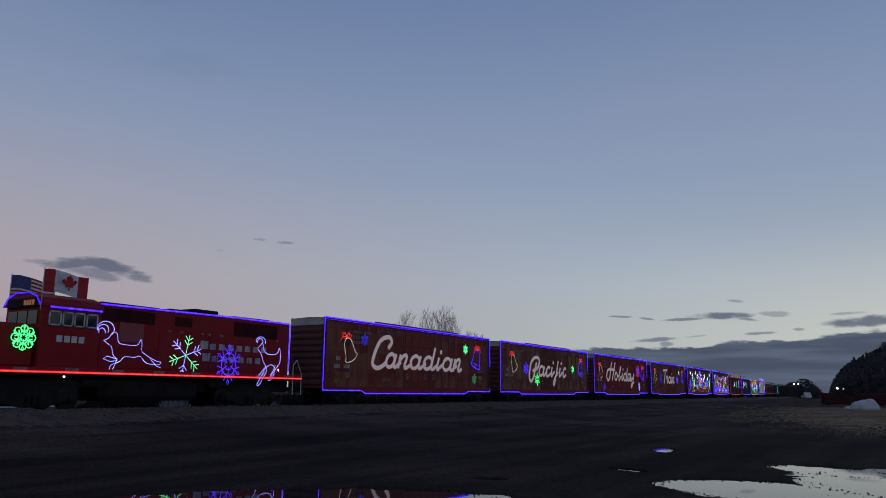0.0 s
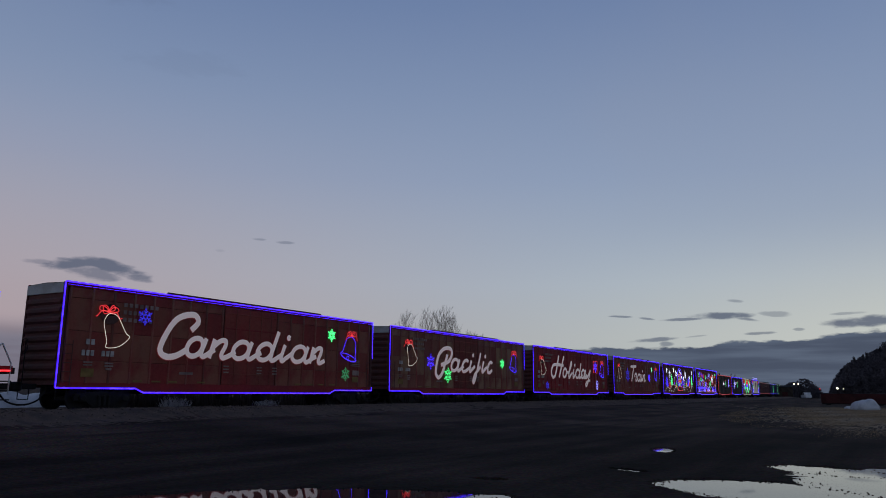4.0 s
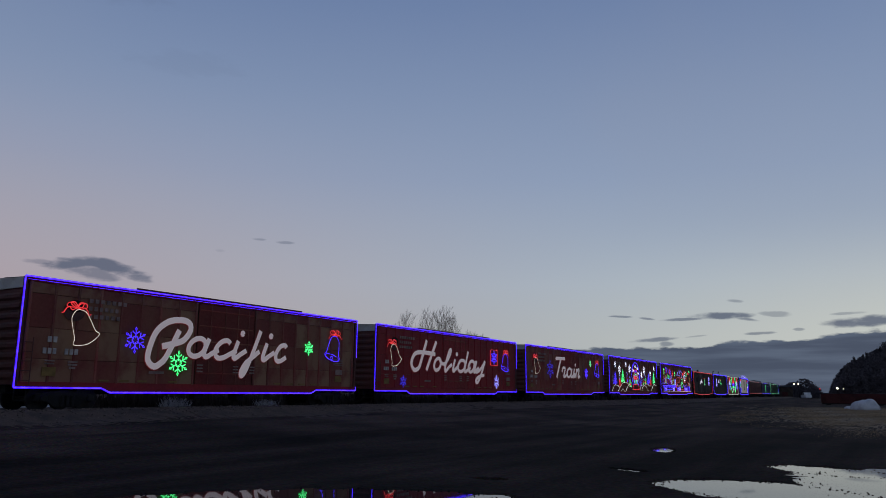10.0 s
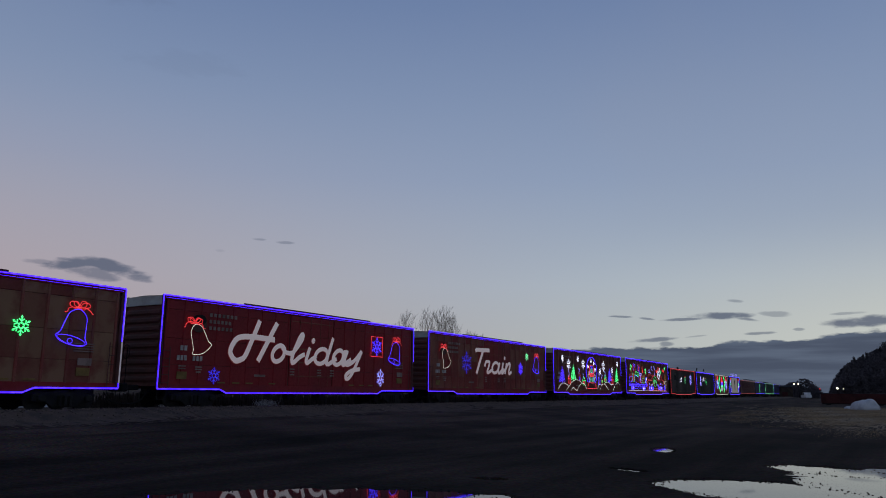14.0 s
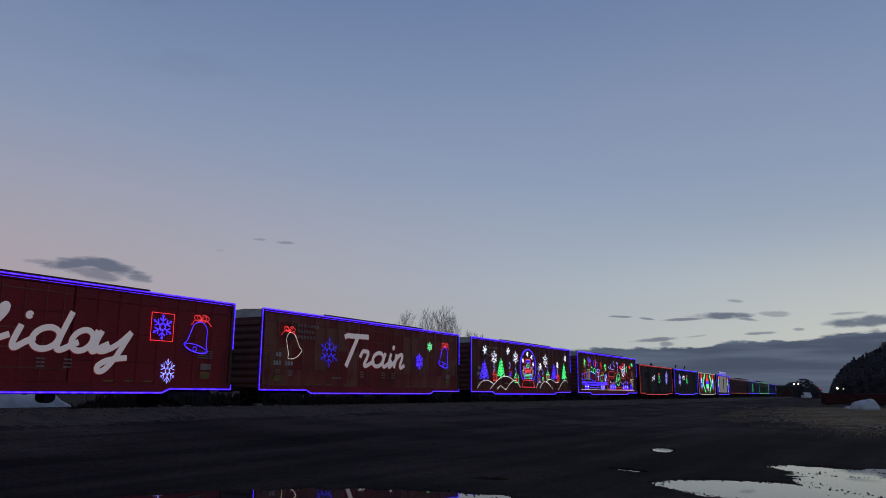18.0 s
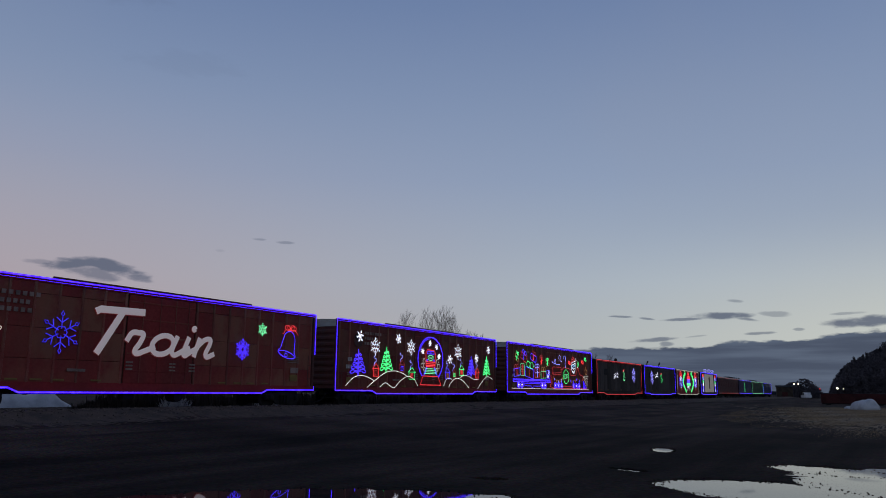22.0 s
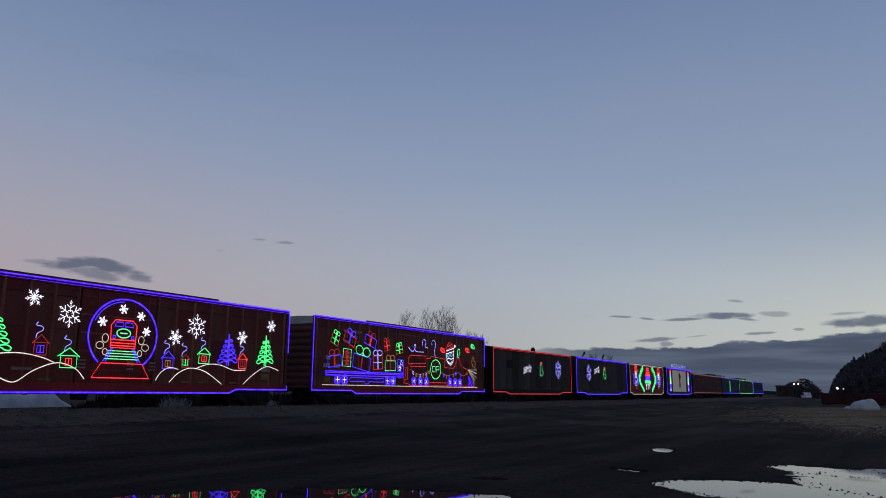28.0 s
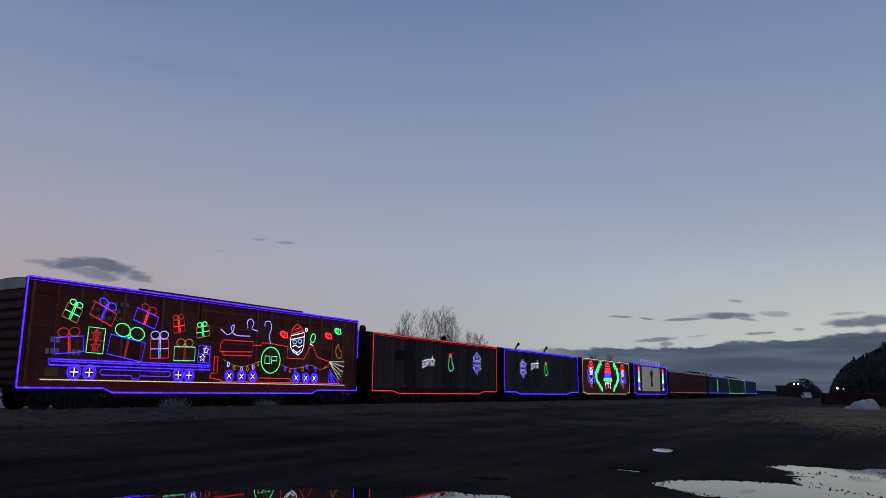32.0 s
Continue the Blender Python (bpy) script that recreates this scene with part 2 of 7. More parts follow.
M = dict(
    red=faded_red("boxcar_red", 0.42),
    tan_red=faded_red("boxcar_chalked_red", 0.85, 1.0, (0.19, 0.036, 0.029)),
    deep_red=faded_red("boxcar_deep_red", 0.35, 0.62),
    # paler tan for posts and bars: the light they catch, put into paint
    post_red=surf("post_red", (0.22, 0.045, 0.036), 0.6, 0, 0.35, 0.8, 20, 0.1, tint=(0.21, 0.115, 0.07), tint_amount=0.8, rand=0.3),
    plain_red=surf("holiday_red", (0.27, 0.016, 0.02), 0.6, 0, 0.35, 0.6, 9, 0.1, tint=(0.17, 0.015, 0.017), tint_amount=0.8, streaks=0.4),
    loco_red=surf("locomotive_red", (0.29, 0.007, 0.011), 0.6, 0, 0.2, 0.6, 18, 0.06, tint=(0.24, 0.007, 0.01), tint_amount=0.8),
    loco_dark=surf("louvre_dark_red", (0.085, 0.009, 0.011), 0.8, 0, 0.3, 1.0, 18, 0.1),
    panel_red=surf("patched_red", (0.30, 0.075, 0.07), 0.65, 0, 0.25, 1.5, 18, 0.05),
    shed_tan=surf("brown_board", (0.05, 0.037, 0.028), 0.9, 0, 0.4, 1.0, 12, 0.2),
    end_red=surf("end_brown", (0.135, 0.045, 0.038), 0.75, 0, 0.4, 1.0, 20, 0.2, tint=(0.065, 0.04, 0.036), tint_amount=0.8),
    roof=surf("galvanised_roof", (0.42, 0.41, 0.39), 0.55, 0.25, 0.3, 1.5, 25, 0.1, tint=(0.24, 0.21, 0.18), tint_amount=0.7),
    dark=surf("underframe_black", (0.017, 0.0155, 0.015), 0.9, 0.0, 0.4, 2, 25, 0.2),
    steel=surf("wheel_steel", (0.019, 0.017, 0.016), 0.7, 0.2, 0.4, 4, 40, 0.1),
    slate=surf("charcoal_paint", (0.060, 0.048, 0.045), 0.65, 0, 0.3, 0.8, 20, 0.12, tint=(0.034, 0.028, 0.027), tint_amount=0.8, rand=0.4, streaks=0.3, spec=0.06),
    white=surf("white_paint", (0.72, 0.70, 0.69), 0.6, 0, 0.12, 1.5, 30, 0.03),
    stencil=surf("stencil_white", (0.50, 0.44, 0.41), 0.7, 0, 0.3, 3, 30, 0.03),
    ghost=surf("weathered_white", (0.30, 0.20, 0.175), 0.7, 0, 0.4, 3, 30, 0.03),
    yellow=surf("faded_yellow", (0.24, 0.145, 0.045), 0.7, 0, 0.3, 3, 30, 0.03),
    silver=surf("handrail_white", (0.55, 0.55, 0.53), 0.5, 0.1, 0.2, 5, 40, 0.02),
    maroon=surf("coach_maroon", (0.07, 0.010, 0.016), 0.4, 0, 0.25, 0.6, 20, 0.05),
    blue_coach=surf("coach_navy", (0.02, 0.025, 0.09), 0.4, 0, 0.25, 0.6, 20, 0.05),
    green_coach=surf("coach_green", (0.015, 0.05, 0.03), 0.4, 0, 0.25, 0.6, 20, 0.05),
    # pale stage door: the light falling on it is put in as emission
    door_emission=glow("pale_door_painted_light", (1.0, 0.95, 0.9), 0.13),
    glass=glass_material(),
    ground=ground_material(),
    water=water_material(),
    gravel=surf("ballast_grey", (0.16, 0.12, 0.10), 0.9, 0, 0.5, 3, 30, 0.4, island=0.5, spec=0.05),
    berm=surf("gravel_bank", (0.128, 0.09, 0.072), 0.92, 0, 0.6, 2.0, 28, 0.7, tint=(0.062, 0.052, 0.047), tint_amount=0.9, spec=0.03),
    rail=surf("rail_steel", (0.16, 0.12, 0.10), 0.45, 0.6, 0.4, 4, 30, 0.1),
    tie=surf("creosoted_wood", (0.05, 0.036, 0.027), 0.85, 0, 0.4, 3, 40, 0.3),
    grass=surf("dry_grass", (0.33, 0.225, 0.13), 0.9, 0, 0.4, 0.3, 12, 0.0, tint=(0.085, 0.063, 0.045), tint_amount=0.85, island=0.35),
    straw=surf("matted_straw", (0.27, 0.185, 0.105), 0.95, 0, 0.5, 0.35, 6, 0.5, tint=(0.12, 0.088, 0.055), tint_amount=0.9),
    brush=surf("dead_brush", (0.055, 0.043, 0.034), 0.95, 0, 0.4, 2, 20, 0.0, island=0.5),
    bark=surf("bare_bark", (0.085, 0.07, 0.06), 0.9, 0, 0.4, 3, 30, 0.2),
    wood_hill=surf("dark_woods", (0.09, 0.078, 0.085), 0.95, 0, 0.2, 0.2, 2, 0.0, island=0.1, spec=0.0),
    hill=surf("hill_earth", (0.06, 0.05, 0.05), 0.95, 0, 0.4, 0.05, 1, 0.0),
    far_hill=surf("far_ridge", (0.035, 0.04, 0.05), 0.95, 0, 0.3, 0.02, 0.5, 0.0),
    snow=surf("old_snow", (0.50, 0.49, 0.49), 0.8, 0, 0.2, 1.2, 14, 0.3),
    rust=surf("rusty_red", (0.065, 0.014, 0.013), 0.75, 0.1, 0.4, 1.0, 20, 0.2),
    navy_flag=surf("flag_navy", (0.075, 0.09, 0.21), 0.8, 0, 0.15, 4, 40, 0.05),
    red_flag=surf("flag_red", (0.50, 0.035, 0.045), 0.8, 0, 0.15, 4, 40, 0.05),
    white_flag=surf("flag_white", (0.74, 0.72, 0.72), 0.8, 0, 0.1, 4, 40, 0.05),
    RED_EDGE=glow("red_letter_edge", (1.0, 0.05, 0.06), 0.085),
    # white letters: their lit look is put in as weak emission
    LETTER=glow("lit_white_letter", (1.0, 0.86, 0.87), 0.16, 0, (0.70, 0.58, 0.56)),
    LAMP=glow("lamp_glass", (1.0, 0.86, 0.6), 6.0),
)
# rope lights: key, name, put-in halo colour and strength, core colour and strength
for key, tone, halo, halo_s, core, cs in (
        ("BLUE", "blue_led", (0.024, 0.0005, 1.0), 2.0, (0.062, 0.012, 1.0), 3.4),
        ("BLUE_SOFT", "blue_led_small", (0.026, 0.002, 1.0), 1.2, (0.085, 0.028, 1.0), 2.2),
        ("BLUE_DIM", "blue_led_dim", (0.03, 0.012, 1.0), 0.4, (0.06, 0.03, 1.0), 0.8),
        ("GREEN", "green_led", (0.004, 0.80, 0.13), 0.9, (0.10, 1.0, 0.28), 2.2),
        ("GREEN_DIM", "green_led_dim", (0.03, 0.8, 0.2), 0.14, (0.2, 0.9, 0.4), 0.36),
        ("MINT", "mint_led", (0.08, 0.80, 0.27), 0.6, (0.26, 1.0, 0.46), 1.5),
        ("RED", "red_led", (1.0, 0.008, 0.015), 1.0, (1.0, 0.045, 0.055), 2.0),
        ("RED_MID", "red_led_soft", (1.0, 0.015, 0.018), 0.45, (1.0, 0.045, 0.05), 1.0),
        ("RED_DIM", "red_led_dim", (1.0, 0.03, 0.02), 0.18, (1.0, 0.06, 0.05), 0.45),
        ("WHITE", "white_led", (0.62, 0.62, 1.0), 0.7, (0.96, 0.95, 1.0), 2.2),
        ("LILAC", "lilac_led", (0.16, 0.13, 1.0), 1.0, (0.42, 0.40, 1.0), 2.0),
        ("CREAM", "cream_led", (0.85, 0.62, 0.48), 0.28, (0.95, 0.86, 0.76), 0.95),
        ("PEARL", "pearl_led", (0.9, 0.74, 0.68), 0.34, (0.98, 0.93, 0.90), 1.25),
        ("AMBER", "amber_led", (1.0, 0.30, 0.04), 0.2, (1.0, 0.42, 0.10), 0.5),
        ("CYAN", "cyan_led", (0.10, 0.42, 1.0), 0.6, (0.3, 0.7, 1.0), 1.4)):
    M[key] = glow(tone, halo, halo_s, 0.6)
    M[key + "_CORE"] = glow(tone + "_core", core, cs, 0.6)

# ---------------------------------------------------------------- mesh helpers
def put(name, bm, material, parent=None, label="", smooth=False):
    me = bpy.data.meshes.new(name)
    if smooth:
        for f in bm.faces:
            f.smooth = True
    bm.to_mesh(me)
    bm.free()
    me.materials.append(M[material])
    ob = new(name, me)
    if parent:
        ob.parent = parent
    if label:
        tagged(ob, label)
    return ob


def part(name, bm, material, parent, label="", smooth=False):
    return put(name, bm, material, parent, label, smooth)


def share(name, ob, parent, x=0.0, y=0.0, z=0.0):
    """One more piece on the mesh of ob."""
    o = new(name, ob.data)
    o.parent = parent
    o.location = (x, y, z)
    return o


def box(bm, x0, x1, y0, y1, z0, z1, bevel=0.0):
    b = min(bevel, abs(x1 - x0) / 3, abs(y1 - y0) / 3, abs(z1 - z0) / 3)
    r = bmesh.ops.create_cube(bm, size=1, matrix=Matrix.Translation(((x0 + x1) / 2, (y0 + y1) / 2, (z0 + z1) / 2)) @ Matrix.Diagonal((x1 - x0, y1 - y0, z1 - z0, 1)))
    if b > 0:
        es = list({e for v in r["verts"] for e in v.link_edges})
        bmesh.ops.bevel(bm, geom=es, offset=b, segments=1, affect="EDGES")
    return bm


def nb():
    return bmesh.new()


def spline(pts, n=6, closed=False):
    """A smooth line through the points."""
    p = [np.array(q, float) for q in pts]
    k, out = len(p), []
    for i in range(k if closed else k - 1):
        a, b, c, d = (p[(i - 1) % k], p[i], p[(i + 1) % k], p[(i + 2) % k]) if closed else (p[max(i - 1, 0)], p[i], p[i + 1], p[min(i + 2, k - 1)])
        for j in range(n):
            t = j / n
            out.append(0.5 * (2 * b + (c - a) * t + (2 * a - 5 * b + 4 * c - d) * t * t + (3 * b - a - 3 * c + d) * t ** 3))
    if not closed:
        out.append(p[-1])
    return out


def tube(bm, pts, y, r=0.022, depth=None, closed=False, seg=6):
    """A tube along a line of (x, z) points on an upright plane at y."""
    depth = r if depth is None else depth
    p = [np.array(q, float) for q in pts]
    k, rings = len(p), []
    for i in range(k):
        a, b = (p[(i - 1) % k], p[(i + 1) % k]) if closed else (p[max(i - 1, 0)], p[min(i + 1, k - 1)])
        d = b - a
        ln = math.hypot(*d) or 1.0
        n = np.array((-d[1], d[0])) / ln
        ring = []
        for j in range(seg):
            w = 2 * math.pi * j / seg
            q = p[i] + n * r * math.cos(w)
            ring.append(bm.verts.new((q[0], y + depth * math.sin(w), q[1])))
        rings.append(ring)
    for i in range(k if closed else k - 1):
        a, b = rings[i], rings[(i + 1) % k]
        for j in range(seg):
            bm.faces.new((a[j], a[(j + 1) % seg], b[(j + 1) % seg], b[j]))
    if not closed:
        bm.faces.new(rings[0])
        bm.faces.new(rings[-1][::-1])
    return bm


def rope(bm, pts, y, r, closed=False, inner=0.46):
    """Rope light: a flat band of painted halo behind its brighter core; the core's faces take the second material."""
    tube(bm, pts, y, r * 1.15, min(r * 0.6, 0.014), closed=closed)
    n = len(bm.faces)
    tube(bm, pts, y - min(r * 0.6, 0.014) - 0.002, r * inner, 0.006, closed=closed, seg=4)
    bm.faces.ensure_lookup_table()
    for f in bm.faces[n:]:
        f.material_index = 1
    return bm


def lit_part(name, bm, colour, parent, label=""):
    ob = part(name, bm, colour, parent, label)
    ob.data.materials.append(M[colour + "_CORE"])
    return ob


def rod(bm, a, b, r=0.02, seg=6, r2=None):
    a, b = Vector(a), Vector(b)
    d = b - a
    q = d.to_track_quat("Z", "Y")
    r2 = r if r2 is None else r2
    ring = [[bm.verts.new(p + q @ Vector((s * math.cos(2 * math.pi * j / seg), s * math.sin(2 * math.pi * j / seg), 0))) for j in range(seg)] for p, s in ((a, r), (b, r2))]
    for j in range(seg):
        bm.faces.new((ring[0][j], ring[0][(j + 1) % seg], ring[1][(j + 1) % seg], ring[1][j]))
    bm.faces.new(ring[0][::-1])
    bm.faces.new(ring[1])
    return bm


def prism(bm, outline, y0, y1):
    """An upright plate: an outline of (x, z) points, from y0 to y1."""
    a = [bm.verts.new((x, y0, z)) for x, z in outline]
    b = [bm.verts.new((x, y1, z)) for x, z in outline]
    k = len(a)
    bm.faces.new(a)
    bm.faces.new(b[::-1])
    for i in range(k):
        bm.faces.new((a[i], b[i], b[(i + 1) % k], a[(i + 1) % k]))
    bmesh.ops.recalc_face_normals(bm, faces=bm.faces[:])
    return bm


def lathe(bm, profile, centre, seg=20):
    """A turned shape round the y axis through centre: profile of (radius, y)."""
    cx, cy, cz = centre
    rings = [[bm.verts.new((cx + r * math.cos(2 * math.pi * j / seg), cy + y, cz + r * math.sin(2 * math.pi * j / seg))) for j in range(seg)] for r, y in profile]
    for a, b in zip(rings, rings[1:]):
        for j in range(seg):
            bm.faces.new((a[j], a[(j + 1) % seg], b[(j + 1) % seg], b[j]))
    bm.faces.new(rings[0])
    bm.faces.new(rings[-1][::-1])
    bmesh.ops.recalc_face_normals(bm, faces=bm.faces[:])
    return bm


def ellipse(cx, cz, rx, rz, n=20, a0=0.0, a1=360.0, turn=0.0):
    out = []
    ct, st = math.cos(radians(turn)), math.sin(radians(turn))
    full = abs(a1 - a0) >= 360
    for i in range(n if full else n + 1):
        w = radians(a0 + (a1 - a0) * i / n)
        x, z = rx * math.cos(w), rz * math.sin(w)
        out.append((cx + x * ct - z * st, cz + x * st + z * ct))
    return out

# ---------------------------------------------------------------- the track's line
TRACK_Y = 26.2
BEND_START, BEND_END, BEND = 67.6, 143.0, 0.000292


def track_y(s):
    d = min(max(s - BEND_START, 0), BEND_END - BEND_START)
    return TRACK_Y + BEND * d * d + 2 * BEND * (BEND_END - BEND_START) * max(s - BEND_END, 0)


def track_turn(s):
    return math.degrees(math.atan(2 * BEND * min(max(s - BEND_START, 0), BEND_END - BEND_START)))


def run(t):
    """How far along the track the front of the first boxcar stands."""
    return 29.926 - 3.5495 * t - 0.0036387 * t * t + 2.7405e-5 * t ** 3


RAIL_Z = 0.70
CAR_Z = 0.58      # the cars' own zero height
WHEEL_R = 0.44

# ---------------------------------------------------------------- ground
def smooth(v, lo, hi):
    t = np.clip((v - lo) / (hi - lo), 0, 1)
    return t * t * (3 - 2 * t)


POOLS = [  # x, y, half length, half width, bearing of the long side
    (8.0, 6.7, 2.9, 1.8, -56), (13.2, 2.03, 1.6, 1.2, 80), (15.9, -1.2, 3.0, 2.9, 17), (17.2, 1.3, 1.25, 0.8, 60),
    (20.8, 5.55, 0.85, 0.3, 15), (15.0, 4.7, 0.42, 0.15, 66), (12.05, 6.26, 0.3, 0.12, -70)]


def ground_height(x, y):
    x, y = np.asarray(x, float), np.asarray(y, float)
    d = np.clip(x - BEND_START, 0, BEND_END - BEND_START)
    rel = y - (BEND * d * d + 2 * BEND * (BEND_END - BEND_START) * np.clip(x - BEND_END, 0, None))
    z = 0.012 + 0.52 * smooth(rel, 10.5, 21.5) * smooth(x, -60, -20)
    z = z + 0.30 * smooth(rel, 20.6, 22.2) - 0.36 * smooth(rel, 22.9, 24.6) + 0.1 * smooth(rel, 29, 34) - 0.3 * smooth(rel, 34, 46)
    z = z + 0.004 * np.sin(x * 1.7 + 0.6 * y) * np.sin(y * 2.3 - 0.4 * x) + 0.003 * np.sin(5.1 * x + 1.3 * y) * np.sin(4.3 * y)
    z = z + 0.02 * smooth(y, 9.5, 13.0) * np.sin(y * 4.0 - x * 0.35 + 1.5 * np.sin(x * 0.2)) * smooth(x, 3, 12)
    for px, py, a, b, turn in POOLS:
        c, s = math.cos(radians(turn)), math.sin(radians(turn))
        u, v = (x - px) * c + (y - py) * s, -(x - px) * s + (y - py) * c
        wob = 0.045 * np.sin(3.1 * x + 2.2 * y) + 0.03 * np.sin(7.7 * y - 3.4 * x) + 0.02 * np.sin(13 * x + 9 * y)
        q = np.sqrt((u / a) ** 2 + (v / b) ** 2) + wob
        z = z - 0.10 * smooth(q, 1.12, 0.7)
    return z


def grid_axis(parts):
    out = []
    for a, b, step in parts:
        out += list(np.arange(a, b, step))
    return np.array(out + [parts[-1][1]])


def grass_edge(x):
    """How far the dry grass reaches towards the track."""
    return np.interp(x, [26, 31, 36, 49, 88, 104], [0.6, 1.9, 3.8, 8.2, 14.5, 12.0])


def build_ground():
    xs = grid_axis([(-2500, -200, 230), (-200, -20, 12), (-20, 5, 1.0), (5, 22, 0.07), (22, 40, 0.3), (40, 100, 1.0), (100, 300, 5), (300, 3200, 100)])
    ys = grid_axis([(-2500, -100, 240), (-100, -8, 6), (-8, -3, 0.5), (-3, 12, 0.09), (12, 30, 0.3), (30, 60, 1.5), (60, 200, 10), (200, 3000, 140)])
    X, Y = np.meshgrid(xs, ys)
    Z = ground_height(X, Y)
    n, k = len(xs), len(ys)
    rng = np.random.default_rng(3)
    near = (X > 4) & (X < 23) & (Y > -4) & (Y < 13)
    Z = Z + near * rng.normal(0, 0.0025, Z.shape)
    verts = np.stack([X, Y, Z], -1).reshape(-1, 3)
    i = (np.arange(k - 1)[:, None] * n + np.arange(n - 1)[None]).reshape(-1)
    faces = np.stack([i, i + 1, i + n + 1, i + n], -1)
    me = bpy.data.meshes.new("ground")
    me.from_pydata(verts.tolist(), [], faces.tolist())
    me.materials.append(M["ground"])
    me.materials.append(M["berm"])
    me.materials.append(M["straw"])
    cx, cy = (X[:-1, :-1] + X[1:, 1:]) / 2, (Y[:-1, :-1] + Y[1:, 1:]) / 2
    d = np.clip(cx - BEND_START, 0, BEND_END - BEND_START)
    rel = cy - BEND * d * d - 2 * BEND * (BEND_END - BEND_START) * np.clip(cx - BEND_END, 0, None) + rng.normal(0, 0.35, cx.shape) + 0.5 * np.sin(cx * 0.6)
    index = ((rel > 20.2) & (rel < 24.5)).astype(np.int32)
    edge = grass_edge(cx) + (rng.normal(0, 0.5, cx.shape) - 0.3) * (0.4 + 0.05 * cx) + 0.8 * np.sin(cx * 0.5 + cy) * np.sin(cy * 0.9)
    index[(cx > 25) & (cx < 100) & (cy < edge - 1.0) & (cy > -0.14 * cx + 1) & (rng.random(cx.shape) < np.clip((edge + 0.5 - cy) / (1.0 + 0.07 * cx), 0, 0.9) * np.clip((cx - 31) / 16, 0, 1))] = 2
    me.polygons.foreach_set("material_index", index.reshape(-1))
    me.shade_smooth()
    return tagged(new("ground", me), "dark wet gravel yard with ruts and shallow puddles", "ground", kind="structure")


build_ground()


def build_water():
    bm = nb()
    vs = [bm.verts.new(v) for v in ((4, -5, 0.0), (23, -5, 0.0), (23, 10.2, 0.0), (4, 10.2, 0.0))]
    bm.faces.new(vs)
    tagged(put("puddle_water", bm, "water"), "still shallow puddle mirroring the dusk sky", "water", kind="structure")


build_water()


def blob_mesh(bm, c, r, rng, squash=0.7):
    """A small rough stone: a jittered octahedron."""
    pts = [(1, 0, 0), (0, 1, 0), (-1, 0, 0), (0, -1, 0), (0, 0, 1), (0, 0, -1)]
    j = rng.uniform(0.7, 1.3, (6, 3))
    vs = [bm.verts.new((c[0] + p[0] * r * j[i][0], c[1] + p[1] * r * j[i][1], c[2] + p[2] * r * j[i][2] * squash)) for i, p in enumerate(pts)]
    for a, b in ((0, 1), (1, 2), (2, 3), (3, 0)):
        bm.faces.new((vs[a], vs[b], vs[4]))
        bm.faces.new((vs[b], vs[a], vs[5]))


def build_stones():
    rng = np.random.default_rng(11)
    bm = nb()
    for i in range(9000):
        x = rng.uniform(6, 95)
        y = 22.3 + rng.normal(0, 0.75) + (track_y(x) - TRACK_Y)
        z = float(ground_height(x, y))
        blob_mesh(bm, (x, y, z + 0.01), rng.uniform(0.012, 0.04), rng)
    tagged(put("ballast_stones", bm, "gravel"), "grey crushed stone along the gravel bank by the track", "gravel", kind="stuff")
    bm = nb()
    for i in range(1500):
        px, py, a, b, turn = POOLS[int(rng.integers(0, len(POOLS)))]
        w, q = rng.uniform(0, 2 * math.pi), 0.9 + abs(rng.normal(0, 0.12))
        c, s = math.cos(radians(turn)), math.sin(radians(turn))
        u, v = a * q * math.cos(w), b * q * math.sin(w)
        x, y = px + u * c - v * s, py + u * s + v * c
        blob_mesh(bm, (x, y, max(float(ground_height(x, y)), -0.006) + 0.002), rng.uniform(0.008, 0.028), rng)
    tagged(put("puddle_stones", bm, "ground"), "small dark wet stones round the puddles", "gravel", kind="stuff")


build_stones()


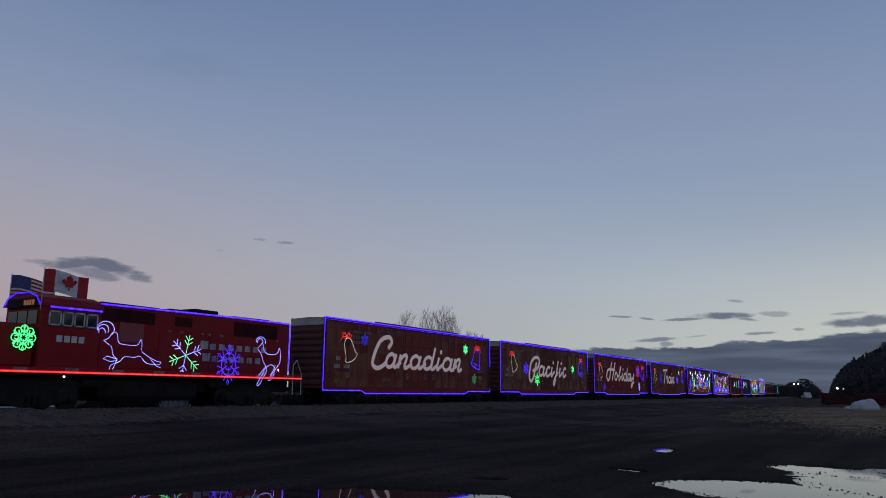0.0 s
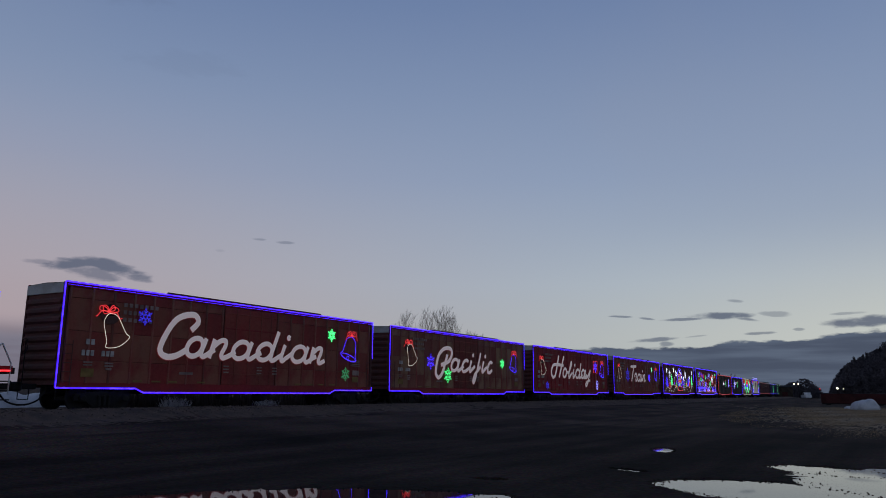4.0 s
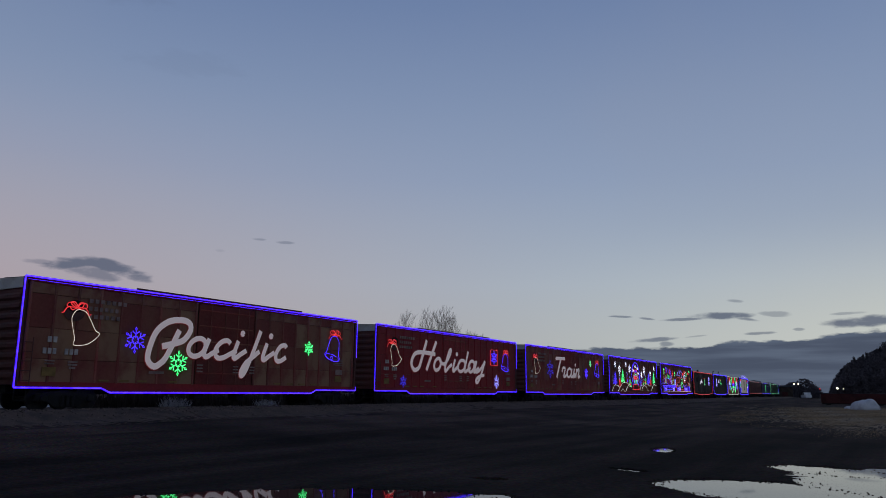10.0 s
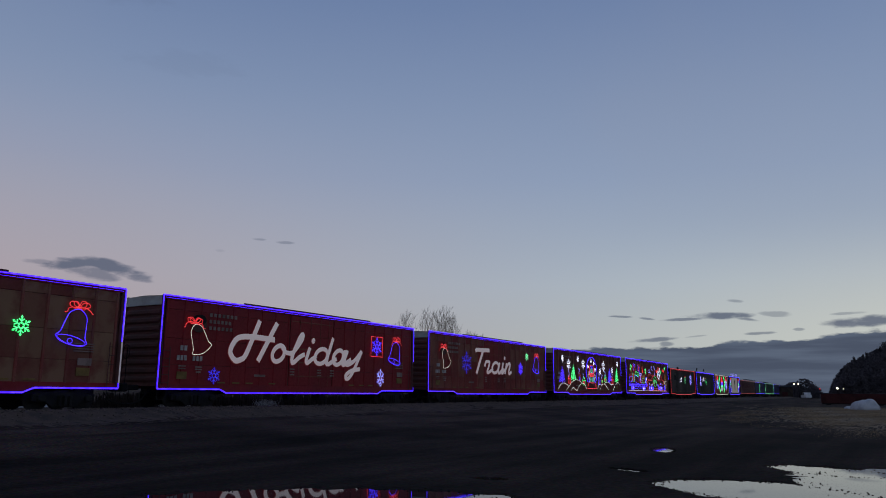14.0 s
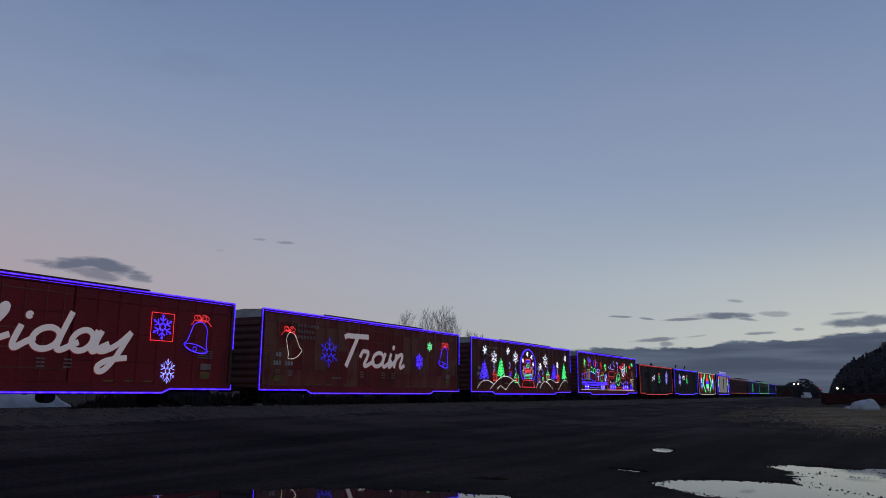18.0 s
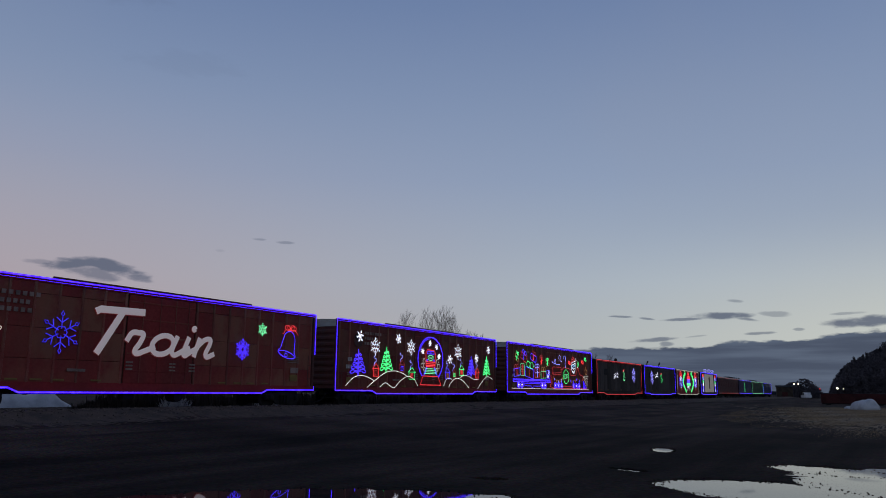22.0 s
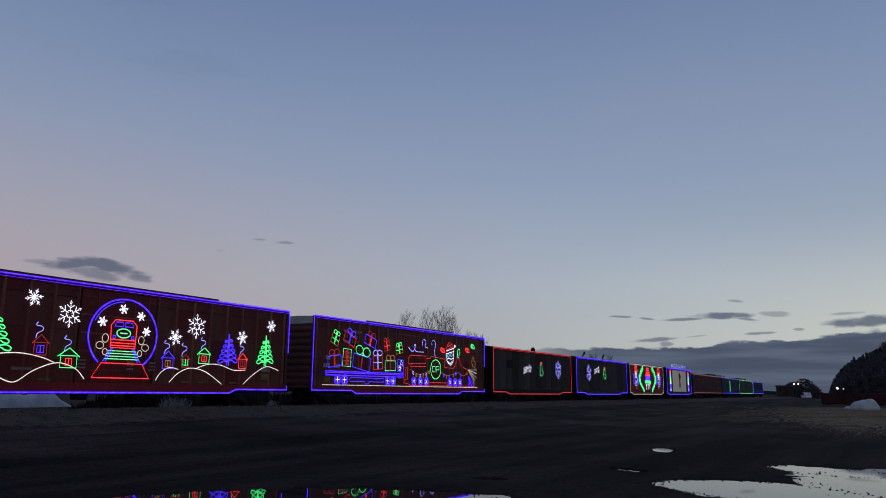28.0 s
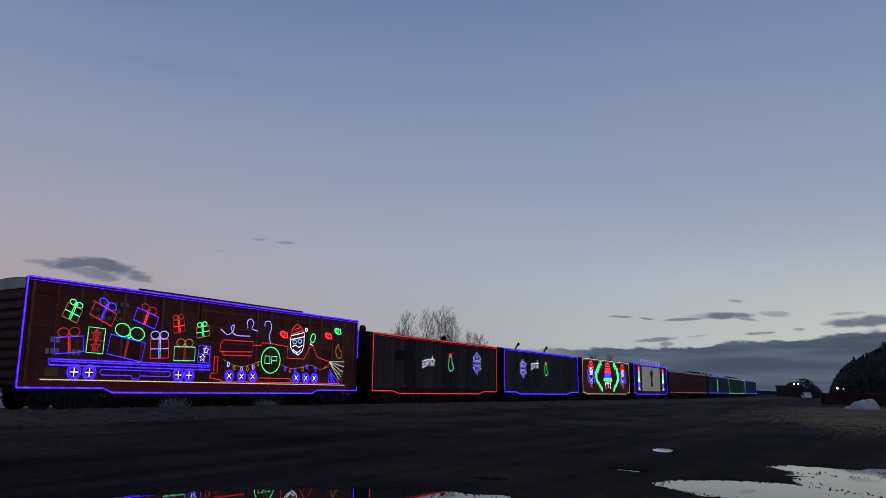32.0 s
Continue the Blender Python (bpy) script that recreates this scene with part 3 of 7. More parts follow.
def build_track():
    for side, name in ((-0.7175, "rail"), (0.7175, "rail")):
        bm = nb()
        prev = None
        for s in list(range(-60, 60, 20)) + list(range(60, 160, 5)) + [220, 300, 420]:
            y = track_y(s) + side
            ring = [bm.verts.new((s, y + dy, z)) for dy, z in ((-0.075, RAIL_Z - 0.17), (-0.02, RAIL_Z - 0.13), (-0.036, RAIL_Z - 0.035), (-0.036, RAIL_Z), (0.036, RAIL_Z), (0.036, RAIL_Z - 0.035), (0.02, RAIL_Z - 0.13), (0.075, RAIL_Z - 0.17))]
            if prev:
                for j in range(8):
                    bm.faces.new((prev[j], prev[(j + 1) % 8], ring[(j + 1) % 8], ring[j]))
            prev = ring
        tagged(put(name, bm, "rail"), "worn steel rail on wooden ties", "rail", "rails of the track", "structure")
    bm = nb()
    for i in range(420):
        s = -40 + i * 0.55
        m = Matrix.Translation((s, track_y(s), RAIL_Z - 0.26)) @ pose(0, 0, 0, 0, 0, track_turn(s)) @ Matrix.Diagonal((0.23, 2.6, 0.18, 1))
        bmesh.ops.create_cube(bm, size=1, matrix=m)
    tagged(put("ties", bm, "tie"), "dark creosoted wooden railway ties in ballast", "railway ties", kind="stuff")
    bm = nb()
    prev = None
    for s in list(range(-60, 60, 20)) + list(range(60, 160, 5)) + [220, 300, 420, 900]:
        y = track_y(s)
        ring = [bm.verts.new((s, y + dy, z)) for dy, z in ((-3.1, 0.05), (-1.7, RAIL_Z - 0.2), (1.7, RAIL_Z - 0.2), (3.4, 0.05))]
        if prev:
            for j in range(3):
                bm.faces.new((prev[j], ring[j], ring[j + 1], prev[j + 1]))
        prev = ring
    bmesh.ops.recalc_face_normals(bm, faces=bm.faces[:])
    tagged(put("ballast", bm, "berm"), "bed of grey crushed-stone ballast under the track", "ballast", kind="structure")


build_track()

# ---------------------------------------------------------------- rolling stock: running gear
def wheelset_mesh():
    bm = nb()
    r = WHEEL_R
    for s in (-1, 1):
        y = s * 0.74
        lathe(bm, [(r + 0.0, y - 0.065), (r + 0.0, y + 0.05), (r - 0.05, y + 0.065), (r * 0.55, y + 0.03), (0.13, y + 0.06), (0.13, y - 0.06), (r * 0.55, y - 0.03), (r - 0.05, y - 0.065)], (0, 0, 0), 24)
        for j in range(6):
            w = j * math.pi / 3
            rod(bm, (0.2 * math.cos(w), y - s * -0.03, 0.2 * math.sin(w)), (0.2 * math.cos(w), y + s * 0.07, 0.2 * math.sin(w)), 0.03, 6)
    rod(bm, (0, -1.08, 0), (0, 1.08, 0), 0.075, 10)
    me = bpy.data.meshes.new("wheelset")
    bm.to_mesh(me)
    bm.free()
    me.materials.append(M["steel"])
    return me


WHEELSET = wheelset_mesh()
WHEELS = []


def truck(parent, x, base=1.75, floor=0.12):
    """A two-axle freight truck, its centre at x."""
    zc = floor + WHEEL_R
    bm = nb()
    for s in (-1, 1):
        y = s * 1.0
        prism(bm, [(x - base / 2 - 0.28, zc + 0.14), (x - base / 2 - 0.28, zc - 0.08), (x - base / 2 + 0.2, zc - 0.12), (x - 0.42, zc - 0.3), (x + 0.42, zc - 0.3), (x + base / 2 - 0.2, zc - 0.12),
                   (x + base / 2 + 0.28, zc - 0.08), (x + base / 2 + 0.28, zc + 0.14), (x + 0.5, zc + 0.24), (x - 0.5, zc + 0.24)], y - 0.07, y + 0.07)
        for dx in (-0.2, 0, 0.2):
            rod(bm, (x + dx, y - s * -0.12, zc - 0.26), (x + dx, y + s * 0.12, zc + 0.1), 0.06, 8)
        for dx in (-base / 2, base / 2):
            lathe(bm, [(0.13, y + s * 0.06), (0.13, y + s * 0.17), (0.09, y + s * 0.2)], (x + dx, 0, zc), 12)
    box(bm, x - 0.25, x + 0.25, -1.0, 1.0, zc - 0.02, zc + 0.28, 0.04)
    t = part("truck", bm, "dark", parent)
    for dx in (-base / 2, base / 2):
        w = new("wheelset", WHEELSET)
        w.parent = t
        w.location = (x + dx, 0, zc)
        WHEELS.append((w, x + dx, zc))
    return t


def coupler(parent, x, sign):
    bm = nb()
    box(bm, min(x, x + sign * 0.6), max(x, x + sign * 0.6), -0.12, 0.12, 0.86, 1.06, 0.03)
    box(bm, min(x + sign * 0.55, x + sign * 0.84), max(x + sign * 0.55, x + sign * 0.84), -0.2, 0.2, 0.8, 1.12, 0.05)
    part("coupler", bm, "dark", parent)
    bm = nb()
    pts = [(x - sign * 0.1, 0.8), (x + sign * 0.15, 0.5), (x + sign * 0.5, 0.36), (x + sign * 0.86, 0.34)]
    tube(bm, spline(pts, 5), -0.5, 0.03)
    part("air_hose", bm, "dark", parent)


YS = -1.6       # plane of the light strings on the near side
HALF = 9.21     # half a boxcar's length


def ladder(parent, x0, x1, y, z0, z1, rungs, name="ladder", material="end_red"):
    bm = nb()
    for x in (x0, x1):
        rod(bm, (x, y, z0), (x, y, z1), 0.02)
    for i in range(rungs):
        z = z0 + (z1 - z0) * (i + 0.5) / rungs
        rod(bm, (x0, y, z), (x1, y, z), 0.014)
    part(name, bm, material, parent)


def boxcar(name, label):
    """A sixty-foot boxcar: panels between posts, plug door, corrugated ends."""
    car = new(name)
    tagged(car, label, "boxcar", "boxcars of the train")
    L = HALF
    top, sill = 4.60, 0.98
    bm = nb()
    box(bm, -L + 0.1, L - 0.1, -1.42, 1.42, 1.02, 4.55)
    part("body", bm, "end_red", car)
    # lower sill: deeper between the trucks
    for s in (-1, 1):
        bm = nb()
        prism(bm, [(-L, 0.93), (-L, 1.12), (L, 1.12), (L, 0.93), (L - 3.2, 0.93), (L - 3.65, 0.77), (-L + 3.65, 0.77), (-L + 3.2, 0.93)], s * 1.545, s * 1.46)
        part("side_sill", bm, "plain_red", car)
        bm = nb()
        box(bm, -L, L, min(s * 1.44, s * 1.56), max(s * 1.44, s * 1.56), 4.5, 4.66, 0.02)
        part("top_chord", bm, "plain_red", car)
    # posts and panels
    bays = [(-L + 0.28, -1.78, 8), (1.68, L - 0.28, 8)]
    post, made = None, {}
    xs = []
    for a, b, n in bays:
        for i in range(n + 1):
            xs.append((a + (b - a) * i / n, i < n, (b - a) / n))
    for x, has, w in xs:
        for s in (-1, 1):
            if post is None:
                bm = nb()
                prism_pts = [(-0.06, 0), (-0.035, -0.055), (0.035, -0.055), (0.06, 0)]
                lo = [bm.verts.new((px, py, 1.1)) for px, py in prism_pts]
                hi = [bm.verts.new((px, py, 4.52)) for px, py in prism_pts]
                for i in range(4):
                    bm.faces.new((lo[i], lo[(i + 1) % 4], hi[(i + 1) % 4], hi[i]))
                bm.faces.new(lo[::-1])
                bm.faces.new(hi)
                post = part("post", bm, "post_red", car)
                post.location = (x, -1.5, 0)
            else:
                o = share("post", post, car, x, s * 1.5)
                if s > 0:
                    o.rotation_euler = (0, 0, math.pi)
            if has:
                for row, (z0, z1) in enumerate(((1.1, 1.893), (1.907, 2.943), (2.957, 4.113), (4.127, 4.51))):
                    if row not in made:
                        bm = nb()
                        box(bm, 0.05, w - 0.05, -0.02, 0.06, z0, z1, 0.01)
                        made[row] = o = part("panel", bm, "red", car)
                        o.location = (x, -1.49, 0)
                    else:
                        o = share("panel", made[row], car, x if s < 0 else x + w, s * 1.49)
                        if s > 0:
                            o.rotation_euler = (0, 0, math.pi)
    for s in (-1, 1):
        # plug door with its rails and locking bars
        bm = nb()
        box(bm, -1.66, 1.56, min(s * 1.5, s * 1.54), max(s * 1.5, s * 1.54), 1.12, 4.48, 0.02)
        door = part("plug_door", bm, "red", car, "weathered sliding plug door")
        for i in range(5):
            z = 1.55 + i * 0.66
            bm = nb()
            box(bm, -1.6, 1.5, min(s * 1.53, s * 1.555), max(s * 1.53, s * 1.555), z, z + 0.06, 0.01)
            part("door_rib", bm, "red", door)
        for x in (-1.0, -0.2, 0.55, 1.2):
            bm = nb()
            rod(bm, (x, s * 1.575, 1.15), (x, s * 1.575, 4.45), 0.016)
            box(bm, x - 0.05, x + 0.05, min(s * 1.55, s * 1.59), max(s * 1.55, s * 1.59), 2.2, 2.42, 0.01)
            part("locking_bar", bm, "post_red", door)
        bm = nb()
        box(bm, -4.8, 4.7, min(s * 1.5, s * 1.62), max(s * 1.5, s * 1.62), 4.69, 4.76, 0.015)
        part("door_track", bm, "end_red", car)
    # corrugated ends
    for s in (-1, 1):
        bm = nb()
        box(bm, min(s * (L - 0.1), s * (L - 0.03)), max(s * (L - 0.1), s * (L - 0.03)), -1.48, 1.48, 1.02, 4.3)
        part("end_wall", bm, "end_red", car)
        rib = None
        for i in range(9):
            z = 1.3 + i * 0.335
            if rib is None:
                bm = nb()
                pr = [(0, -0.13), (0.07, -0.05), (0.07, 0.05), (0, 0.13)]
                a = [bm.verts.new((s * (L - 0.03 + px), -1.4, pz)) for px, pz in pr]
                b = [bm.verts.new((s * (L - 0.03 + px), 1.4, pz)) for px, pz in pr]
                for j in range(4):
                    bm.faces.new((a[j], a[(j + 1) % 4], b[(j + 1) % 4], b[j]))
                bm.faces.new(a)
                bm.faces.new(b[::-1])
                bmesh.ops.recalc_face_normals(bm, faces=bm.faces[:])
                rib = part("end_rib", bm, "end_red", car)
                rib.location = (0, 0, z)
            else:
                share("end_rib", rib, car, 0, 0, z)
        for y in (-1.5, 1.5):
            bm = nb()
            box(bm, min(s * (L - 0.12), s * (L + 0.02)), max(s * (L - 0.12), s * (L + 0.02)), y - 0.05, y + 0.05, 0.98, 4.6, 0.02)
            part("corner_post", bm, "end_red", car)
        bm = nb()
        a = [(-1.5, 4.26), (-1.5, 4.61), (0, 4.645), (1.5, 4.61), (1.5, 4.26)]
        va = [bm.verts.new((s * (L - 0.06), y, z)) for y, z in a]
        vb = [bm.verts.new((s * (L + 0.03), y, z)) for y, z in a]
        bm.faces.new(va)
        bm.faces.new(vb)
        for j in range(5):
            bm.faces.new((va[j], va[(j + 1) % 5], vb[(j + 1) % 5], vb[j]))
        bmesh.ops.recalc_face_normals(bm, faces=bm.faces[:])
        part("roof_end", bm, "roof", car, "bare galvanised roof end")
        bm = nb()
        rod(bm, (s * (L + 0.12), 0.9, 0.98), (s * (L + 0.12), 0.9, 2.6), 0.02)
        for k in range(14):
            w = 2 * math.pi * k / 14
            v = 2 * math.pi * (k + 1) / 14
            rod(bm, (s * (L + 0.16), 0.9 + 0.28 * math.cos(w), 2.4 + 0.28 * math.sin(w)), (s * (L + 0.16), 0.9 + 0.28 * math.cos(v), 2.4 + 0.28 * math.sin(v)), 0.016)
        part("hand_brake", bm, "dark", car)
    # roof sheets with standing seams
    bm = nb()
    a = [(-1.54, 4.63), (0, 4.675), (1.54, 4.63)]
    va = [[bm.verts.new((x, y, z)) for y, z in a] for x in (-L, L)]
    vb = [[bm.verts.new((x, y, z - 0.05)) for y, z in a] for x in (-L, L)]
    for g in (va, vb):
        for j in (0, 1):
            bm.faces.new((g[0][j], g[1][j], g[1][j + 1], g[0][j + 1]))
    for j, (p, q) in enumerate(((0, 0), (2, 2))):
        bm.faces.new((va[0][p], va[1][p], vb[1][p], vb[0][p]))
    bmesh.ops.recalc_face_normals(bm, faces=bm.faces[:])
    roof = part("roof", bm, "roof", car)
    for s in (-1, 1):
        seam = None
        for i in range(15):
            x = -L + 1.2 + i * 1.17
            if seam is None:
                bm = nb()
                for t0 in (0,):
                    rod(bm, (0, s * 1.5, 4.64), (0, 0, 4.685), 0.022, 4)
                seam = part("roof_seam", bm, "roof", roof)
                seam.location = (x, 0, 0)
            else:
                share("roof_seam", seam, roof, x)
    for x0, x1 in ((-L + 0.1, -L + 0.5), (L - 0.5, L - 0.1)):
        for s in (-1, 1):
            ladder(car, x0, x1, s * 1.62, 1.0, 2.6, 5)
    # frame under the floor
    bm = nb()
    box(bm, -L + 0.3, L - 0.3, -0.25, 0.25, 0.7, 1.02, 0.02)
    for x in (-5.2, -2.6, 0, 2.6, 5.2):
        box(bm, x - 0.1, x + 0.1, -1.4, 1.4, 0.82, 1.02)
    part("underframe", bm, "dark", car)
    bm = nb()
    lathe(bm, [(0.05, -0.42), (0.22, -0.36), (0.22, 0.36), (0.05, 0.42)], (1.2, -0.8, 0.62), 12)
    part("air_tank", bm, "dark", car)
    bm = nb()
    box(bm, -1.4, -0.9, -1.2, -0.7, 0.5, 0.9, 0.05)
    part("brake_valve", bm, "dark", car)
    for x in (-L + 0.25, L - 0.25):
        for s in (-1, 1):
            bm = nb()
            rod(bm, (x - 0.2, s * 1.55, 0.98), (x - 0.2, s * 1.55, 0.5), 0.018)
            rod(bm, (x + 0.2, s * 1.55, 0.98), (x + 0.2, s * 1.55, 0.5), 0.018)
            rod(bm, (x - 0.2, s * 1.55, 0.5), (x + 0.2, s * 1.55, 0.5), 0.018)
            part("step", bm, "dark", car)
    truck(car, -L + 2.0)
    truck(car, L - 2.0)
    coupler(car, -L, -1)
    coupler(car, L, 1)
    return car


def outline_lights(car, half, top, low, dip, d0=3.22, d1=3.6, colour="BLUE", right_gap=True):
    y, r = YS, 0.029

    def string(pts, rr=r, yy=y, label=""):
        lit_part("light_string", rope(nb(), pts, yy, rr), colour, car, label)
    string([(-half, top), (half, top)], label="glowing LED string along the roof edge")
    string([(-half + 0.1, top - 0.10), (half - 0.1, top - 0.10)], 0.006)
    string([(-half, top), (-half, low)])
    if right_gap:
        string([(half, top), (half, 2.66)])
        string([(half, low + 0.2), (half, low)])
    else:
        string([(half, top), (half, low)])
    string([(-half, low), (-half + d0, low), (-half + d1, dip), (half - d1, dip), (half - d0, low), (half, low)])

# ---------------------------------------------------------------- light shapes
def snowflake_lines(cx, cz, r, turn=0.0, squash=1.0, branch=0.36):
    """Six arms with forked twigs and a looped tip, round a six-cornered ring."""
    out = []

    def at(q, w):
        return (cx + q * math.cos(w) * squash, cz + q * math.sin(w))
    for i in range(6):
        w = radians(60 * i + 30 + turn)
        out.append([at(0.16 * r, w), at(0.74 * r, w)])
        out.append([at(0.74 * r, w), at(0.86 * r, w + 0.09), at(r, w), at(0.86 * r, w - 0.09), at(0.74 * r, w)])
        for g in (-1, 1):
            a, b = at(0.46 * r, w), at(0.46 * r + branch * r * 0.8, w + g * 0.40)
            out.append([a, b])
    hexagon = [at(0.3 * r, radians(60 * i + 60 + turn)) for i in range(6)]
    out.append(hexagon + [hexagon[0]])
    return out


def lines_light(name, parent, lines, colour, u0, y=YS, r=0.02, label=""):
    """One light shape out of several tubes, given in metres from the car's front."""
    r *= 0.86
    bm = nb()
    for ln in lines:
        closed = len(ln) > 3 and math.hypot(ln[0][0] - ln[-1][0], ln[0][1] - ln[-1][1]) < 1e-4
        pts = [(p[0] - u0, p[1]) for p in (ln[:-1] if closed else ln)]
        rope(bm, pts, y, r, closed)
    return lit_part(name, bm, colour, parent, label)


def ring(cx, cz, rx, rz, n=18, turn=0.0):
    e = ellipse(cx, cz, rx, rz, n, turn=turn)
    return e + [e[0]]


def bell_lines(cx, top, w, h, lean):
    """A hanging bell that leans; lean > 0 swings its mouth to the rear."""
    pts = [(-0.5, 0.12), (-0.41, 0.28), (-0.35, 0.6), (-0.27, 0.86), (0.0, 1.0), (0.27, 0.86), (0.35, 0.6), (0.41, 0.28), (0.5, 0.12), (0.0, 0.0)]
    t = radians(lean)
    out = []
    for x, z in pts:
        x, z = x * w, (z - 1) * h
        out.append((cx + x * math.cos(t) - z * math.sin(t), top + x * math.sin(t) + z * math.cos(t)))
    s = spline(out, 4, True)
    return [[tuple(p) for p in s] + [tuple(s[0])]]


def bow_lines(cx, cz, w):
    """A crumpled ribbon of rope light: two loops, two tails and loose coils."""
    rng = random.Random(int(cx * 100))
    out = []

    def curl(pts):
        out.append([tuple(p) for p in spline([(cx + (x + rng.uniform(-0.04, 0.04)) * w, cz + (z + rng.uniform(-0.04, 0.04)) * w) for x, z in pts], 4)])
    for s in (-1, 1):
        curl([(0, 0), (s * 0.2, 0.22), (s * 0.48, 0.26), (s * 0.52, 0.06), (s * 0.25, 0.0), (0, 0.04)])
        curl([(0, 0.06), (s * 0.12, 0.3), (s * 0.34, 0.3), (s * 0.3, 0.1), (s * 0.05, 0.0)])
        curl([(0, 0), (s * 0.25, -0.08), (s * 0.4, 0.02), (s * 0.58, -0.1), (s * 0.66, -0.28), (s * 0.78, -0.26)])
    out.append(ring(cx, cz + 0.04 * w, 0.1 * w, 0.09 * w, 8))
    return out


def bell(car, cx, top, w, h, lean, colour, u0=HALF, bow="RED_MID"):
    lines = bell_lines(cx, top, w, h, lean)
    b = lines_light("bell_light", car, lines, colour, u0, r=0.019, label="bell outlined in LED rope")
    if colour != "CREAM":
        t = radians(lean)
        z = -h * 0.88
        mx, mz = cx - z * math.sin(t), top + z * math.cos(t)
        lines_light("bell_mouth", b, [ring(mx, mz, 0.48 * w, 0.12 * h, 16, lean)], colour, u0, r=0.016)
        lines_light("bell_clapper", b, [ring(mx - 0.05, mz - 0.02, 0.1, 0.09, 10)], colour, u0, r=0.017)
    lines_light("bow_light", car, bow_lines(cx - 0.02, top + 0.06, 0.72), bow, u0, r=0.022, label="glowing red ribbon bow")


# script letters a n d i o l y r c f, by the small letters' height; initials C P H T in metres from the foot of the
# first stroke
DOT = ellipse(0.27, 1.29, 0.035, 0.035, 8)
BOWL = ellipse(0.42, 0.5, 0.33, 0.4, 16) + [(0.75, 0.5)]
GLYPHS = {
    "letter_a": [BOWL, [(0.8, 0.92), (0.77, 0.3), (0.9, 0.1), (1.12, 0.28)]],
    "letter_n": [[(0.1, 0.92), (0.1, 0.06)], [(0.1, 0.5), (0.34, 0.84), (0.58, 0.88), (0.64, 0.65), (0.58, 0.25), (0.7, 0.09), (0.98, 0.25)]],
    "letter_d": [BOWL, [(0.82, 1.55), (0.77, 0.3), (0.9, 0.1), (1.12, 0.28)]],
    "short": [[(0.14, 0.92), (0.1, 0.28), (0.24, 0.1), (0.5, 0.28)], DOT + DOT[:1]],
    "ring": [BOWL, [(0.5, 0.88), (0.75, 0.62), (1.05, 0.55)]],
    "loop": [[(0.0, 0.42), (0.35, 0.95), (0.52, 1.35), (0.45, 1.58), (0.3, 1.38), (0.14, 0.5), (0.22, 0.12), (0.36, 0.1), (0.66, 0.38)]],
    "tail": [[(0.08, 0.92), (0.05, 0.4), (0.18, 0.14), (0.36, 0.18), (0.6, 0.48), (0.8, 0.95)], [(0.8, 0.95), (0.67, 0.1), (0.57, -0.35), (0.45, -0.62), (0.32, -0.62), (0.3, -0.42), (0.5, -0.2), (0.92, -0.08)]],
    "letter_r": [[(0.06, 0.55), (0.17, 0.9), (0.45, 0.93), (0.69, 0.88), (0.68, 0.55), (0.57, 0.2), (0.72, 0.08), (1.05, 0.22)]],
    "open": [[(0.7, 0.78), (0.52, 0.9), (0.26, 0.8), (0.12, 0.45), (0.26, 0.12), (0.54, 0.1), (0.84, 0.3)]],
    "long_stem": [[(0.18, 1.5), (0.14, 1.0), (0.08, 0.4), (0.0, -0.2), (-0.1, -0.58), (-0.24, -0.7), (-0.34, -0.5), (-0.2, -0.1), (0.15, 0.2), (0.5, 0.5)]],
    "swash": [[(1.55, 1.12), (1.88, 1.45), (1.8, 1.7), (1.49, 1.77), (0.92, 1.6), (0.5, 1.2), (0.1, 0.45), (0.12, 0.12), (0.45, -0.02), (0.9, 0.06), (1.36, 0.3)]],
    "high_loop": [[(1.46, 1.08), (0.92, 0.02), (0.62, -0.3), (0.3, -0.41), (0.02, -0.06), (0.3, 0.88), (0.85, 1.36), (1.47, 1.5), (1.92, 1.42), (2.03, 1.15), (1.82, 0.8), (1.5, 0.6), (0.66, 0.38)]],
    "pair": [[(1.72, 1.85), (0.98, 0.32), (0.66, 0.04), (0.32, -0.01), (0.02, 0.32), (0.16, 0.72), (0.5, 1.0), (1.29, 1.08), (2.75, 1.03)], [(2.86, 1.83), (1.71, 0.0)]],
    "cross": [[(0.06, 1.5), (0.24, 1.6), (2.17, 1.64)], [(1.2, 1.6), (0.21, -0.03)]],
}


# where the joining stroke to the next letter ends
JOINS = {"letter_a": (1.34, 0.44), "letter_n": (1.16, 0.42), "letter_d": (1.3, 0.42), "short": (0.85, 0.5), "letter_r": (1.42, 0.4), "open": (1.08, 0.46), "ring": (1.25, 0.6), "loop": (0.98, 0.55)}


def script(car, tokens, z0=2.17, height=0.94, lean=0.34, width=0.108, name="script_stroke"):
    """White script letters on the car's side, each given its start and its width scale in metres."""
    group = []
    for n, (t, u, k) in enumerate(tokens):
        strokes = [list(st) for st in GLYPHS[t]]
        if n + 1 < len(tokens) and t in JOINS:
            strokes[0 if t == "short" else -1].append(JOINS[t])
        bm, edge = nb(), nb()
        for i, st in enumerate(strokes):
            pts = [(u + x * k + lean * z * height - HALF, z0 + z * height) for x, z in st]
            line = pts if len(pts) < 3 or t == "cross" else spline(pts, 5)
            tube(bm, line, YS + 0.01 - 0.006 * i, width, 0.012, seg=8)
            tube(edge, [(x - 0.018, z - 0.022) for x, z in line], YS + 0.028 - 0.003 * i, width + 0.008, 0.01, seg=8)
        group.append(part(name, bm, "LETTER", car, "softly lit white script letter" if n == 0 else ""))
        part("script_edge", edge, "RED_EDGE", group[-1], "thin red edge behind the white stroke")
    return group


